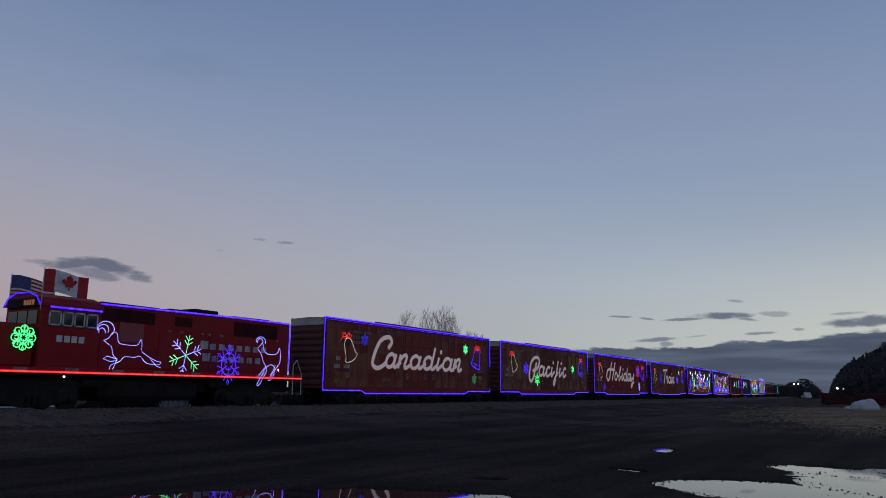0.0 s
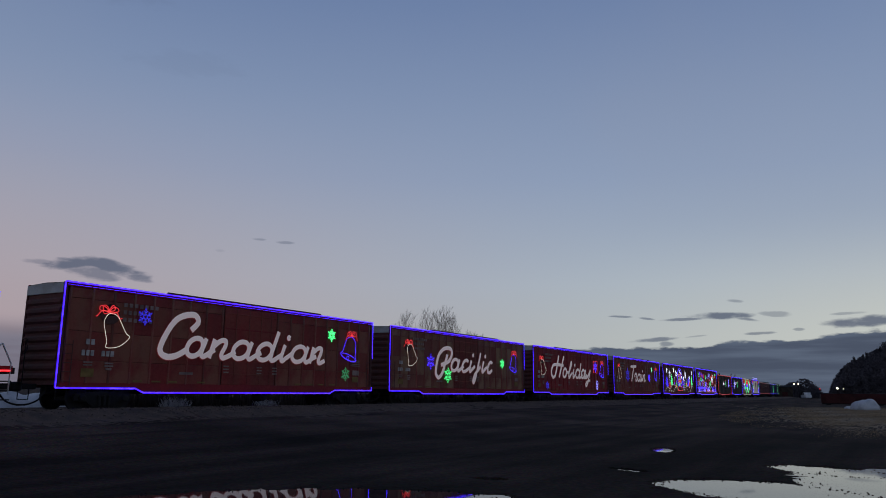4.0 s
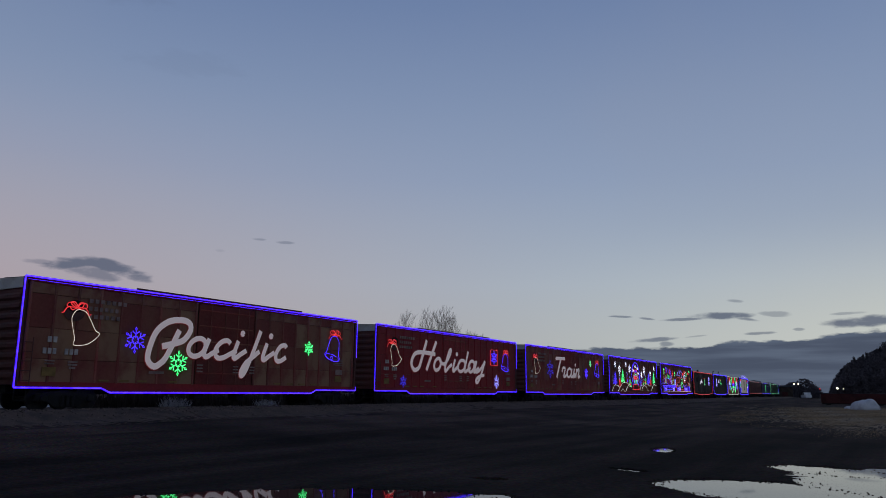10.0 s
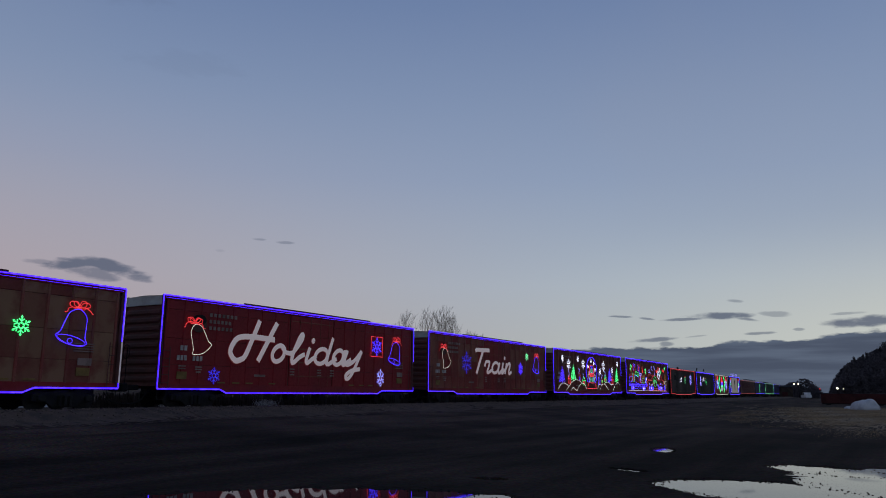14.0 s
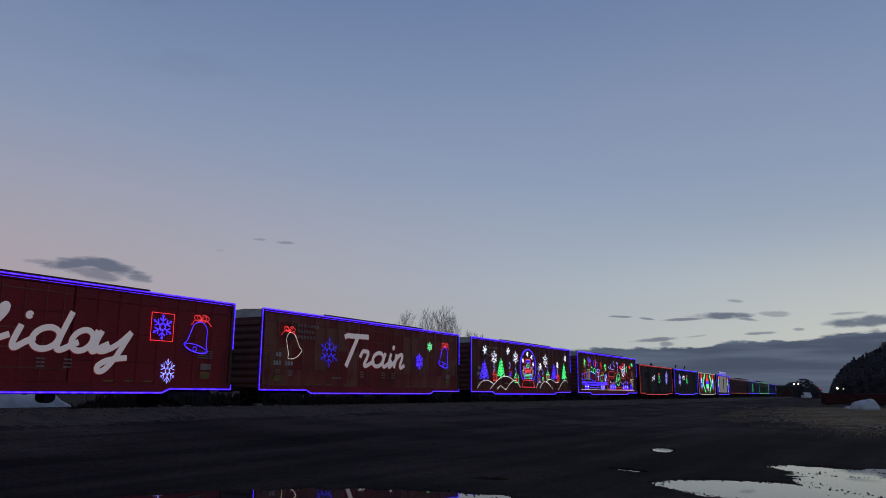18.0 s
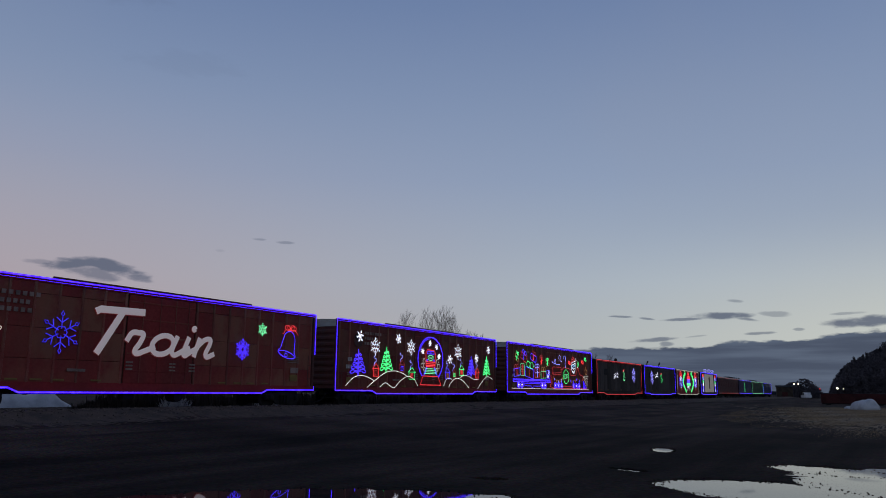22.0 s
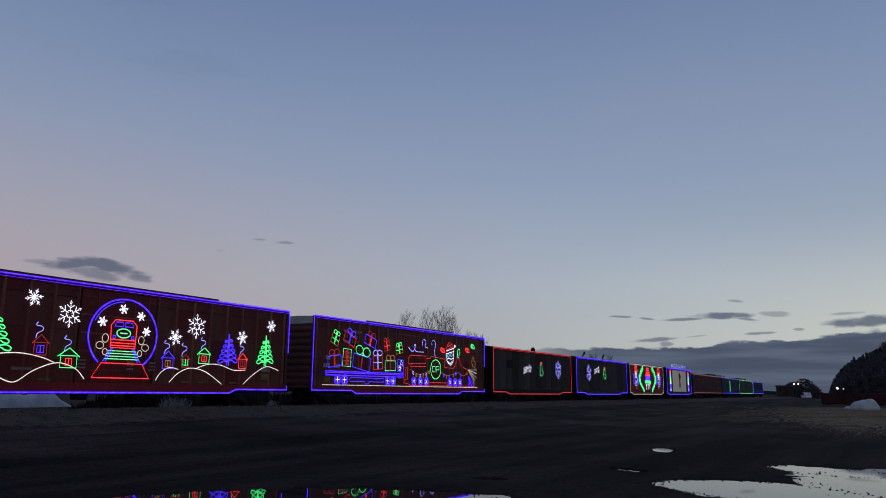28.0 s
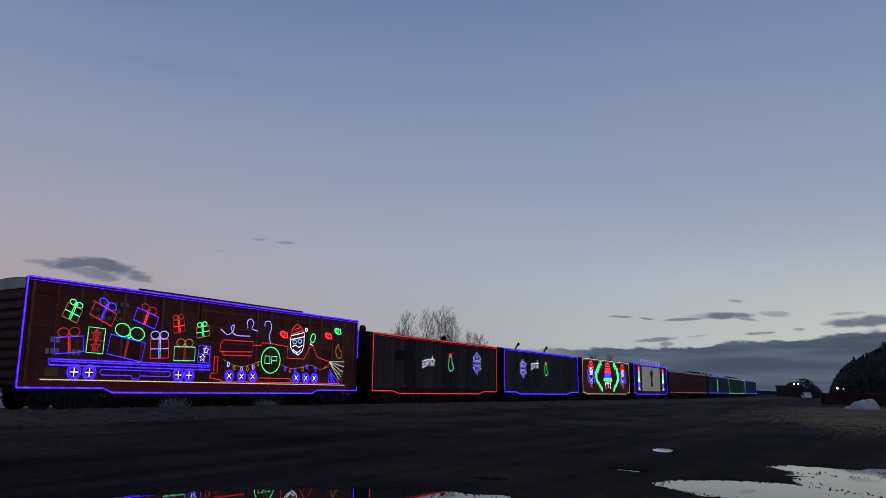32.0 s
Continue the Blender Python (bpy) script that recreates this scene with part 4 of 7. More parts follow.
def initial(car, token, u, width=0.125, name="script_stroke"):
    """A capital first letter, drawn upright at its own size."""
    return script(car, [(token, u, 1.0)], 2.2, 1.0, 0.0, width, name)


def side_marks(car, big=True):
    """Small stencilled marks, placards and the owner's faded heading, as plain bars."""
    def bar(x0, x1, z0, z1, mat, name="stencil"):
        bm = nb()
        box(bm, x0 - HALF, x1 - HALF, -1.585, -1.562, z0, z1)
        part(name, bm, mat, car)
    for i, (a, b) in enumerate(((2.45, 4.1), (2.45, 3.75), (2.45, 3.85))):
        z = 3.98 - i * 0.28
        n = 7 - (i > 0)
        for j in range(n):
            x = a + (b - a) * j / n
            bar(x, x + (b - a) / n * 0.62, z, z + 0.15, "ghost", "heading_bar")
    for a, b, n in ((0.88, 1.42, 3), (1.68, 2.24, 3)):
        for j in range(n):
            x = a + (b - a) * j / n
            bar(x, x + (b - a) / n * 0.7, 2.08, 2.28, "stencil", "number_bar")
    for j in range(2):
        bar(1.02 + j * 0.2, 1.16 + j * 0.2, 2.48, 2.68, "stencil", "number_bar")
    bm = nb()
    prism(bm, [(x - HALF, z) for x, z in ellipse(1.9, 3.62, 0.42, 0.36, 18)], -1.585, -1.57)
    disc = part("emblem", bm, "end_red", car, "faded round emblem")
    bm = nb()
    prism(bm, [(x - HALF, z) for x, z in ellipse(1.92, 3.8, 0.36, 0.22, 14)], -1.59, -1.584)
    part("emblem_field", bm, "dark", disc)
    bar(0.92, 1.42, 1.32, 1.62, "yellow", "placard")
    for z in (1.72, 1.82):
        bar(0.98, 1.34, z, z + 0.05, "ghost")
        bar(1.84, 2.2, z - 0.02, z + 0.04, "ghost")
    bar(1.9, 2.14, 1.58, 1.66, "ghost")
    bar(16.7, 17.25, 1.72, 1.98, "ghost", "placard")
    bar(16.68, 17.2, 1.35, 1.64, "yellow", "placard")
    for i in range(4):
        bar(16.5, 17.3, 2.2 + i * 0.09, 2.24 + i * 0.09, "ghost")
    for x in (7.6, 9.6, 10.6):
        for i in range(3):
            bar(x, x + 0.3, 1.62 + i * 0.13, 1.68 + i * 0.13, "ghost")
    bar(5.25, 5.95, 1.5, 1.6, "ghost")
    for x in (3.1, 3.95, 4.75, 6.2, 12.2, 13.1, 13.9, 14.8):
        bar(x, x + 0.42, 1.17, 1.23, "yellow", "bay_mark")


BASE_LABEL = "weathered oxide-red boxcar edged with a blue light string"
CARS = []       # thing, distance behind the first boxcar's front, half length

base_car = boxcar("boxcar", BASE_LABEL)
side_marks(base_car)
outline_lights(base_car, HALF, 4.66, 0.92, 0.765)
base_trucks = list(WHEELS)


def another(u, label, red=None):
    car = copy_thing(base_car, Matrix.Identity(4))
    tagged(car, label)
    for tr in [c for c in car.children if c.name.startswith("truck")]:
        for w in tr.children:
            WHEELS.append((w, w.location.x, w.location.z))
    CARS.append((car, u, HALF))
    return car


CARS.append((base_car, 0.0, HALF))
second_car = another(20.13, "weathered tan-streaked red boxcar with white script lettering and blue lights")
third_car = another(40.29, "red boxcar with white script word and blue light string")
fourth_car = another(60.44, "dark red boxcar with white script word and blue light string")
globe_car = another(80.56, "dark red boxcar with a glowing snow-globe village scene")
gift_car = another(100.80, "dark red boxcar with a glowing toy locomotive and gifts")

for car, paint in ((second_car, "tan_red"), (third_car, "plain_red"), (globe_car, "deep_red"), (gift_car, "deep_red")):
    for o in car.children:
        if o.name.startswith(("panel", "plug_door")) or (paint == "plain_red" and o.name.startswith("post")):
            o.material_slots[0].link = "OBJECT"
            o.material_slots[0].material = M[paint]
for o in second_car.children:
    if o.name.startswith("plug_door"):
        o.material_slots[0].material = M["deep_red"]
# first car: letters spell the first word of the railway's name
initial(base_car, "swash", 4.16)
script(base_car, [("letter_a", 5.3, 1.2), ("letter_n", 6.6, 1.28), ("letter_a", 7.82, 1.38), ("letter_d", 9.3, 1.38), ("short", 10.97, 0.9), ("letter_a", 11.62, 1.42), ("letter_n", 13.05, 1.22)])
bell(base_car, 1.84, 3.66, 1.05, 1.3, 24, "CREAM")
bell(base_car, 16.55, 3.74, 1.35, 1.28, -14, "BLUE_SOFT")
lines_light("snowflake_light", base_car, snowflake_lines(14.83, 3.73, 0.33) + [ring(14.83, 3.73, 0.16, 0.16, 10)], "GREEN", HALF, r=0.03, label="small green snowflake light")
lines_light("snowflake_light", base_car, snowflake_lines(3.42, 3.68, 0.34), "BLUE_DIM", HALF, r=0.024, label="small dim blue snowflake light")
lines_light("snowflake_light", base_car, snowflake_lines(16.07, 1.77, 0.36), "GREEN_DIM", HALF, r=0.022, label="small dim green snowflake light")
# second car: letters spell the second word of the railway's name
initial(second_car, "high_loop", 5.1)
script(second_car, [("letter_a", 6.82, 1.3), ("open", 8.24, 1.25), ("short", 9.4, 0.9), ("long_stem", 10.53, 0.9), ("short", 11.2, 0.9), ("open", 11.98, 1.0)])
bell(second_car, 2.0, 3.68, 1.05, 1.3, 24, "CREAM")
bell(second_car, 16.6, 3.7, 1.2, 1.3, -12, "BLUE_SOFT")
lines_light("snowflake_light", second_car, snowflake_lines(14.53, 2.96, 0.34), "GREEN", HALF, r=0.028, label="small green snowflake light")
lines_light("snowflake_light", second_car, snowflake_lines(4.5, 2.75, 0.5), "BLUE_SOFT", HALF, r=0.02, label="blue snowflake light")
lines_light("snowflake_light", second_car, snowflake_lines(6.58, 1.95, 0.5), "GREEN", HALF, y=YS - 0.04, r=0.028, label="green snowflake light")
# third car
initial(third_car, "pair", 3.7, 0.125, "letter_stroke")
script(third_car, [("ring", 6.09, 1.18), ("loop", 7.44, 1.0), ("short", 8.55, 0.9), ("letter_d", 9.1, 1.42), ("letter_a", 10.56, 1.2), ("tail", 11.56, 1.71)], 2.14, name="letter_stroke")
bell(third_car, 1.68, 3.58, 1.05, 1.28, 24, "CREAM")
bell(third_car, 16.6, 3.7, 1.25, 1.3, -12, "BLUE_SOFT")
lines_light("snowflake_light", third_car, snowflake_lines(14.62, 3.35, 0.5), "BLUE_SOFT", HALF, r=0.028, label="blue snowflake light in a red square")
lines_light("square_light", third_car, [[(14.08, 2.8), (15.16, 2.8), (15.16, 3.9), (14.08, 3.9), (14.08, 2.8)]], "RED", HALF, r=0.018)
lines_light("snowflake_light", third_car, snowflake_lines(15.02, 1.62, 0.48, 0, 0.8, 0.5), "LILAC", HALF, r=0.02, label="pale lilac snowflake light")
lines_light("snowflake_light", third_car, snowflake_lines(2.86, 1.49, 0.36), "BLUE_DIM", HALF, r=0.022, label="small dim blue snowflake light")
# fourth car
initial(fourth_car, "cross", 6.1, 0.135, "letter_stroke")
script(fourth_car, [("letter_r", 7.3, 1.0), ("letter_a", 8.42, 1.5), ("short", 10.08, 0.9), ("letter_n", 10.65, 1.17)], name="letter_stroke")
bell(fourth_car, 1.86, 3.64, 1.05, 1.28, 24, "CREAM")
bell(fourth_car, 16.6, 3.7, 1.2, 1.3, -12, "BLUE_SOFT")
lines_light("snowflake_light", fourth_car, snowflake_lines(4.88, 2.84, 0.75), "BLUE_DIM", HALF, r=0.024, label="large dim blue snowflake light")
lines_light("snowflake_light", fourth_car, snowflake_lines(14.68, 3.66, 0.3), "MINT", HALF, r=0.025, label="small green snowflake light")


lines_light("snowflake_light", fourth_car, snowflake_lines(13.5, 2.68, 0.48, 0, 0.9, 0.5) + [ring(13.5, 2.68, 0.2, 0.22, 10)], "BLUE_SOFT", HALF, r=0.022, label="blue snowflake light")


# ---------------------------------------------------------------- snow-globe car
def fir_lines(cx, base, h, w):
    """A fir: a double stem with a slack loop of rope light for each bough."""
    out = [[(cx - 0.05, base), (cx - 0.045, base + h * 0.4), (cx, base + h)], [(cx + 0.06, base), (cx + 0.05, base + h * 0.4), (cx, base + h)]]
    n = 5
    for s in (-1, 1):
        for i in range(1, n + 1):
            z = base + h * (0.92 - 0.78 * i / n) + (0.03 if s > 0 else -0.02)
            q = w * (0.22 + 0.78 * i / n) * 0.5
            d = h * (0.05 + 0.011 * i)
            loop = [(cx, z + d * 0.2), (cx + s * q * 0.35, z + d * 0.55), (cx + s * q * 0.72, z + d * 0.75), (cx + s * q, z + d * 0.2), (cx + s * q * 0.93, z - d * 0.45), (cx + s * q * 0.66, z - d * 0.35), (cx + s * q * 0.42, z + d * 0.15), (cx, z - d * 0.25)]
            out.append([tuple(p) for p in spline(loop, 3)])
    return out


def house_lines(cx, z, w, h, roof=True):
    return [[(cx - w / 2, z), (cx - w / 2, z + h), (cx + w / 2, z + h), (cx + w / 2, z), (cx - w / 2, z)],
            [(cx - w * 0.68, z + h * 0.92), (cx, z + h * 1.65), (cx + w * 0.68, z + h * 0.92)]]


def smoke_lines(cx, z, h):
    return [[tuple(p) for p in spline([(cx, z), (cx + 0.05, z + h * 0.3), (cx + 0.22, z + h * 0.5), (cx + 0.2, z + h * 0.72), (cx - 0.02, z + h * 0.8), (cx + 0.04, z + h)], 4)]]


def star_flake(cx, cz, r):
    """A small spiky flake: six forked arms between six short ones."""
    out = []
    for i in range(12):
        w = radians(30 * i + 12)
        q = r * (1.0 if i % 2 == 0 else 0.55)
        out.append([(cx, cz), (cx + q * math.cos(w), cz + q * math.sin(w))])
        if i % 2 == 0:
            for g in (-1, 1):
                v = w + g * radians(38)
                out.append([(cx + 0.55 * r * math.cos(w), cz + 0.55 * r * math.sin(w)), (cx + 0.55 * r * math.cos(w) + 0.3 * r * math.cos(v), cz + 0.55 * r * math.sin(w) + 0.3 * r * math.sin(v))])
    return out


def globe_scene(car):
    def add(name, lines, colour, r=0.02, label="", y=YS):
        return lines_light(name, car, lines, colour, HALF, y, r, label)
    for cx, cz, r, kind in ((2.0, 3.85, 0.34, 1), (3.45, 3.36, 0.5, 0), (5.75, 3.95, 0.32, 1), (7.1, 3.5, 0.48, 0), (11.75, 2.98, 0.34, 1), (12.8, 3.5, 0.52, 0), (15.4, 3.2, 0.32, 1), (17.2, 3.85, 0.3, 1)):
        if r:
            add("snowflake_light", star_flake(cx, cz, r) if kind else snowflake_lines(cx, cz, r), "WHITE", 0.018, "white snowflake light")
    add("fir_light", fir_lines(1.9, 1.72, 1.42, 1.35), "BLUE_SOFT", 0.026, "blue fir tree outlined in LEDs")
    add("fir_light", fir_lines(4.55, 1.95, 1.45, 1.2), "GREEN", 0.028, "green fir tree outlined in LEDs")
    add("fir_light", fir_lines(14.62, 1.93, 1.38, 1.1), "BLUE_SOFT", 0.026)
    add("fir_light", fir_lines(16.9, 1.98, 1.42, 1.05), "GREEN", 0.028)
    hills = [[(0.85, 1.17), (1.5, 1.6), (2.25, 1.73), (3.0, 1.6), (3.4, 1.45)], [(2.75, 1.1), (3.6, 1.55), (4.5, 1.95), (5.4, 2.06), (6.2, 1.95), (6.7, 1.78)],
             [(3.95, 1.12), (4.5, 1.37), (5.1, 1.14), (5.45, 1.13), (6.0, 1.5), (6.8, 1.78), (7.5, 1.6), (7.88, 1.24)], [(10.93, 1.24), (11.15, 1.55), (11.55, 1.76), (12.0, 1.7)],
             [(11.59, 1.18), (12.0, 1.55), (12.6, 1.77), (13.3, 1.68), (13.9, 1.4), (14.34, 1.14)], [(12.9, 1.76), (13.5, 1.95), (14.2, 1.95), (15.0, 1.75), (15.7, 1.78)], [(15.59, 1.14), (16.2, 1.6), (16.95, 1.96), (17.5, 1.9), (17.8, 1.8)]]
    for h in hills:
        add("hill_light", [[tuple(p) for p in spline(h, 5)]], "PEARL", 0.024, "pearl-white snowy hill line of LEDs")
    for cx, z, w, h, c, d in ((3.55, 1.72, 0.5, 0.42, "RED", "RED_DIM"), (6.15, 2.02, 0.45, 0.42, "RED_DIM", "BLUE_SOFT"), (7.22, 1.62, 0.62, 0.42, "GREEN", "RED"), (11.46, 1.72, 0.5, 0.42, "BLUE_SOFT", "AMBER"), (12.33, 1.8, 0.36, 0.32, "RED_DIM", "GREEN"), (13.3, 1.98, 0.55, 0.4, "GREEN", "RED"), (15.5, 1.85, 0.45, 0.4, "RED", "RED_DIM")):
        hs = add("house_light", house_lines(cx, z, w, h), c, 0.022, "small house outlined in LEDs")
        lines_light("window_light", hs, [[(cx - 0.12, z + 0.08), (cx + 0.12, z + 0.08), (cx + 0.12, z + 0.32), (cx - 0.12, z + 0.32), (cx - 0.12, z + 0.08)], [(cx, z + 0.08), (cx, z + 0.32)]], d, HALF, r=0.02)
        lines_light("smoke_light", hs, smoke_lines(cx - 0.2, z + h * 1.35, 0.55), "LILAC", HALF, r=0.016)
    g = [(9.36 + 1.48 * math.cos(radians(w)), 2.88 + 1.38 * math.sin(radians(w))) for w in range(-52, 233, 8)]
    add("globe_light", [g], "BLUE", 0.034, "blue snow-globe outline of LEDs")
    add("globe_light", [[(9.36 + 1.36 * math.cos(radians(w)), 2.9 + 1.26 * math.sin(radians(w))) for w in range(95, 165, 8)]], "BLUE_SOFT", 0.02)
    add("globe_base_light", [[(8.5, 1.84), (10.25, 1.84), (10.62, 1.3), (8.15, 1.3), (8.5, 1.84)]], "RED", 0.022, "red globe stand outlined in LEDs")
    eng = add("engine_light", [[(8.82, 2.42), (8.78, 3.25), (8.95, 3.46), (9.72, 3.46), (9.9, 3.28), (9.88, 2.42), (8.82, 2.42)], [(8.8, 2.72), (9.88, 2.72)], [(8.8, 2.6), (9.88, 2.6)], [(8.8, 2.5), (9.88, 2.5)]], "RED", 0.026, "red engine front outlined in LEDs")
    lines_light("windscreen_light", eng, [[(8.94, 3.22), (8.98, 3.38), (9.3, 3.38), (9.3, 3.22), (8.94, 3.22)], [(9.38, 3.22), (9.38, 3.38), (9.7, 3.38), (9.74, 3.22), (9.38, 3.22)]], "BLUE_SOFT", HALF, r=0.024)
    lines_light("badge_light", eng, [ring(9.34, 2.97, 0.3, 0.17, 14), [(9.18, 2.97), (9.5, 2.97)]], "MINT", HALF, r=0.03)
    for x in (8.95, 9.75):
        lines_light("headlight", eng, [ring(x, 2.82, 0.06, 0.06, 8)], "BLUE_SOFT", HALF, r=0.02)
    add("rail_light", [[(8.86, 2.4), (8.55, 1.9)], [(9.84, 2.4), (10.15, 1.9)], [(8.92, 2.4), (8.66, 1.9)], [(9.78, 2.4), (10.04, 1.9)]], "BLUE_SOFT", 0.024)
    add("tie_light", [[(8.75 - i * 0.05, 2.3 - i * 0.1), (9.95 + i * 0.05, 2.3 - i * 0.1)] for i in range(4)], "MINT", 0.022)
    for cx, cz in ((8.4, 3.35), (9.25, 3.88), (10.05, 3.68), (10.35, 3.1)):
        add("snowflake_light", star_flake(cx, cz, 0.2), "WHITE", 0.018)
    for s in (-1, 1):
        add("scroll_light", [ring(9.36 + s * 0.78, 2.75, 0.13, 0.16, 12), ring(9.36 + s * 0.98, 2.48, 0.16, 0.13, 12), ring(9.36 + s * 0.75, 2.25, 0.1, 0.12, 10)], "CREAM", 0.02)


globe_scene(globe_car)


# ---------------------------------------------------------------- toy-train car
def gift(car, cx, cz, w, h, turn, colour, ribbon, bow=None, loops=0.0):
    """A wrapped parcel outlined in LEDs, tilted by turn degrees."""
    t = radians(turn)

    def rot(x, z):
        return (cx + x * math.cos(t) - z * math.sin(t), cz + x * math.sin(t) + z * math.cos(t))
    g = lines_light("gift_light", car, [[rot(-w / 2, -h / 2), rot(w / 2, -h / 2), rot(w / 2, h / 2), rot(-w / 2, h / 2), rot(-w / 2, -h / 2)]], colour, HALF, r=0.024, label="wrapped gift outlined in LEDs")
    lines_light("ribbon_light", g, [[rot(-0.03, -h / 2), rot(-0.03, h / 2)], [rot(0.03, -h / 2), rot(0.03, h / 2)], [rot(-w / 2, 0), rot(w / 2, 0)]][:3 if w < 0.95 else 2], ribbon, HALF, r=0.02)
    if bow:
        q = 0.13 + loops
        lines_light("bow_light", g, [[rot(x, z) for x, z in ring(-q, h / 2 + q * 0.8, q, q * 0.75, 12)], [rot(x, z) for x, z in ring(q, h / 2 + q * 0.8, q, q * 0.75, 12)], [rot(x, z) for x, z in ring(0, h / 2 + 0.08, 0.06, 0.06, 8)]], bow, HALF, r=0.024)


def toy_wheel(car, cx, cz, r, colour, spokes):
    w = lines_light("wheel_light", car, [ring(cx, cz, r, r, 18), ring(cx, cz, r * 0.72, r * 0.72, 16)], colour, HALF, r=0.022, label="blue LED wheel with white spokes")
    lines_light("spoke_light", w, [[(cx - r * 0.6 * math.cos(radians(a)), cz - r * 0.6 * math.sin(radians(a))), (cx + r * 0.6 * math.cos(radians(a)), cz + r * 0.6 * math.sin(radians(a)))] for a in spokes], "WHITE", HALF, r=0.022)


def star_lines(cx, cz, r):
    p = [(cx + (r if i % 2 == 0 else r * 0.42) * math.sin(i * math.pi / 5), cz + (r if i % 2 == 0 else r * 0.42) * math.cos(i * math.pi / 5)) for i in range(10)]
    return [p + [p[0]]]


def gift_scene(car):
    def add(name, lines, colour, r=0.022, label=""):
        return lines_light(name, car, lines, colour, HALF, YS, r, label)
    gift(car, 1.72, 3.55, 0.62, 0.52, -20, "AMBER", "GREEN", "GREEN")
    gift(car, 2.95, 3.62, 1.0, 0.5, -22, "RED_MID", "BLUE_SOFT", "BLUE_SOFT", 0.06)
    gift(car, 4.82, 3.62, 1.05, 0.5, -16, "BLUE_SOFT", "RED", "RED_DIM", 0.05)
    gift(car, 6.42, 3.45, 0.55, 0.52, 12, "RED_DIM", "RED", "RED_DIM")
    gift(car, 7.68, 3.3, 0.7, 0.42, 12, "AMBER", "GREEN", "GREEN")
    gift(car, 1.72, 2.42, 1.08, 0.56, 7, "BLUE_SOFT", "RED_MID", "RED_DIM", 0.08)
    gift(car, 2.74, 2.64, 0.68, 0.92, -2, "MINT", "RED_DIM")
    add("star_light", star_lines(2.74, 2.86, 0.22) + star_lines(2.74, 2.42, 0.22), "RED_MID", 0.02)
    gift(car, 4.05, 2.42, 1.55, 0.74, -9, "BLUE_SOFT", "RED_DIM", "GREEN", 0.2)
    gift(car, 5.55, 2.48, 0.86, 0.74, 4, "RED_MID", "LILAC", "LILAC", 0.08)
    gift(car, 6.8, 2.34, 1.06, 0.56, 2, "MINT", "RED_DIM", "AMBER", 0.08)
    gift(car, 7.82, 2.37, 0.62, 0.7, -2, "BLUE_SOFT", "BLUE_SOFT")
    add("star_light", star_lines(7.92, 2.54, 0.17) + star_lines(7.75, 2.22, 0.17), "WHITE", 0.02)
    bed = add("flatcar_light", [[(1.01, 1.9), (8.18, 1.92), (8.19, 1.72), (1.05, 1.7), (1.01, 1.9)], [(1.1, 1.83), (8.1, 1.84)]], "BLUE", 0.026, "blue flat wagon bed outlined in LEDs")
    lines_light("underframe_light", bed, [[(3.1, 1.6), (6.1, 1.6), (6.2, 1.5), (6.1, 1.4), (4.75, 1.4), (4.7, 1.28), (4.4, 1.28), (4.35, 1.4), (3.1, 1.4), (3.0, 1.5), (3.1, 1.6)]], "BLUE_SOFT", HALF, r=0.022)
    for x in (2.0, 2.6, 6.56, 7.1):
        toy_wheel(car, x, 1.48, 0.26, "BLUE", (0, 90))
    for x in (9.3, 10.02, 10.71, 13.61, 14.3, 14.93):
        toy_wheel(car, x, 1.5, 0.25, "BLUE", (45, 135))
    add("toy_rail_light", [[(0.78, 1.2), (17.37, 1.19)]], "CREAM", 0.026, "warm white rail line of LEDs")
    add("smoke_light", [[tuple(p) for p in spline([(8.65, 3.5), (9.05, 3.28), (9.35, 3.45), (9.4, 3.72), (9.25, 3.6), (9.5, 3.3), (10.4, 3.3)], 5)]], "LILAC", 0.024, "curl of lilac LED smoke")
    add("smoke_light", [[tuple(p) for p in spline([(10.25, 3.65), (10.2, 3.95), (10.4, 4.08), (10.6, 3.9), (10.5, 3.65), (10.86, 3.56)], 5)]], "LILAC", 0.024)
    add("smoke_light", [[tuple(p) for p in spline([(11.3, 3.8), (11.35, 4.03), (11.65, 4.05), (11.75, 3.75), (11.62, 3.4), (11.75, 3.02)], 5)]], "LILAC", 0.024)
    add("engine_light", [[(8.68, 2.52), (8.7, 2.85), (8.85, 3.04), (10.63, 3.06), (10.63, 2.6), (8.68, 2.52)], [(8.85, 2.5), (8.85, 2.38), (10.6, 2.42)], [(10.63, 2.9), (11.15, 2.93), (11.2, 3.05), (11.7, 3.05), (12.9, 2.96), (12.9, 2.42), (14.1, 2.42)],
                         [(14.1, 2.42), (14.5, 3.0), (14.75, 3.12), (15.1, 2.55), (15.98, 2.38), (16.0, 2.1), (15.6, 2.0)], [(8.8, 1.25), (17.0, 1.27)], [(8.2, 1.4), (8.3, 1.6), (8.6, 1.6), (8.6, 2.3), (8.4, 2.3), (8.4, 1.7)], [(8.2, 1.4), (8.9, 1.3)], [(11.0, 1.3), (11.1, 1.45), (13.2, 1.45), (13.3, 1.3)]], "RED_MID", 0.022, "red toy locomotive outlined in LEDs")
    add("badge_light", [ring(11.81, 2.28, 0.62, 0.6, 26)], "GREEN", 0.026, "green oval badge light")
    add("badge_mark_light", [[(11.42, 2.12), (11.42, 2.46), (11.74, 2.46), (11.74, 2.12), (11.42, 2.12)], [(11.86, 2.12), (11.86, 2.46), (12.2, 2.46), (12.2, 2.26), (11.92, 2.26)]], "MINT", 0.026)
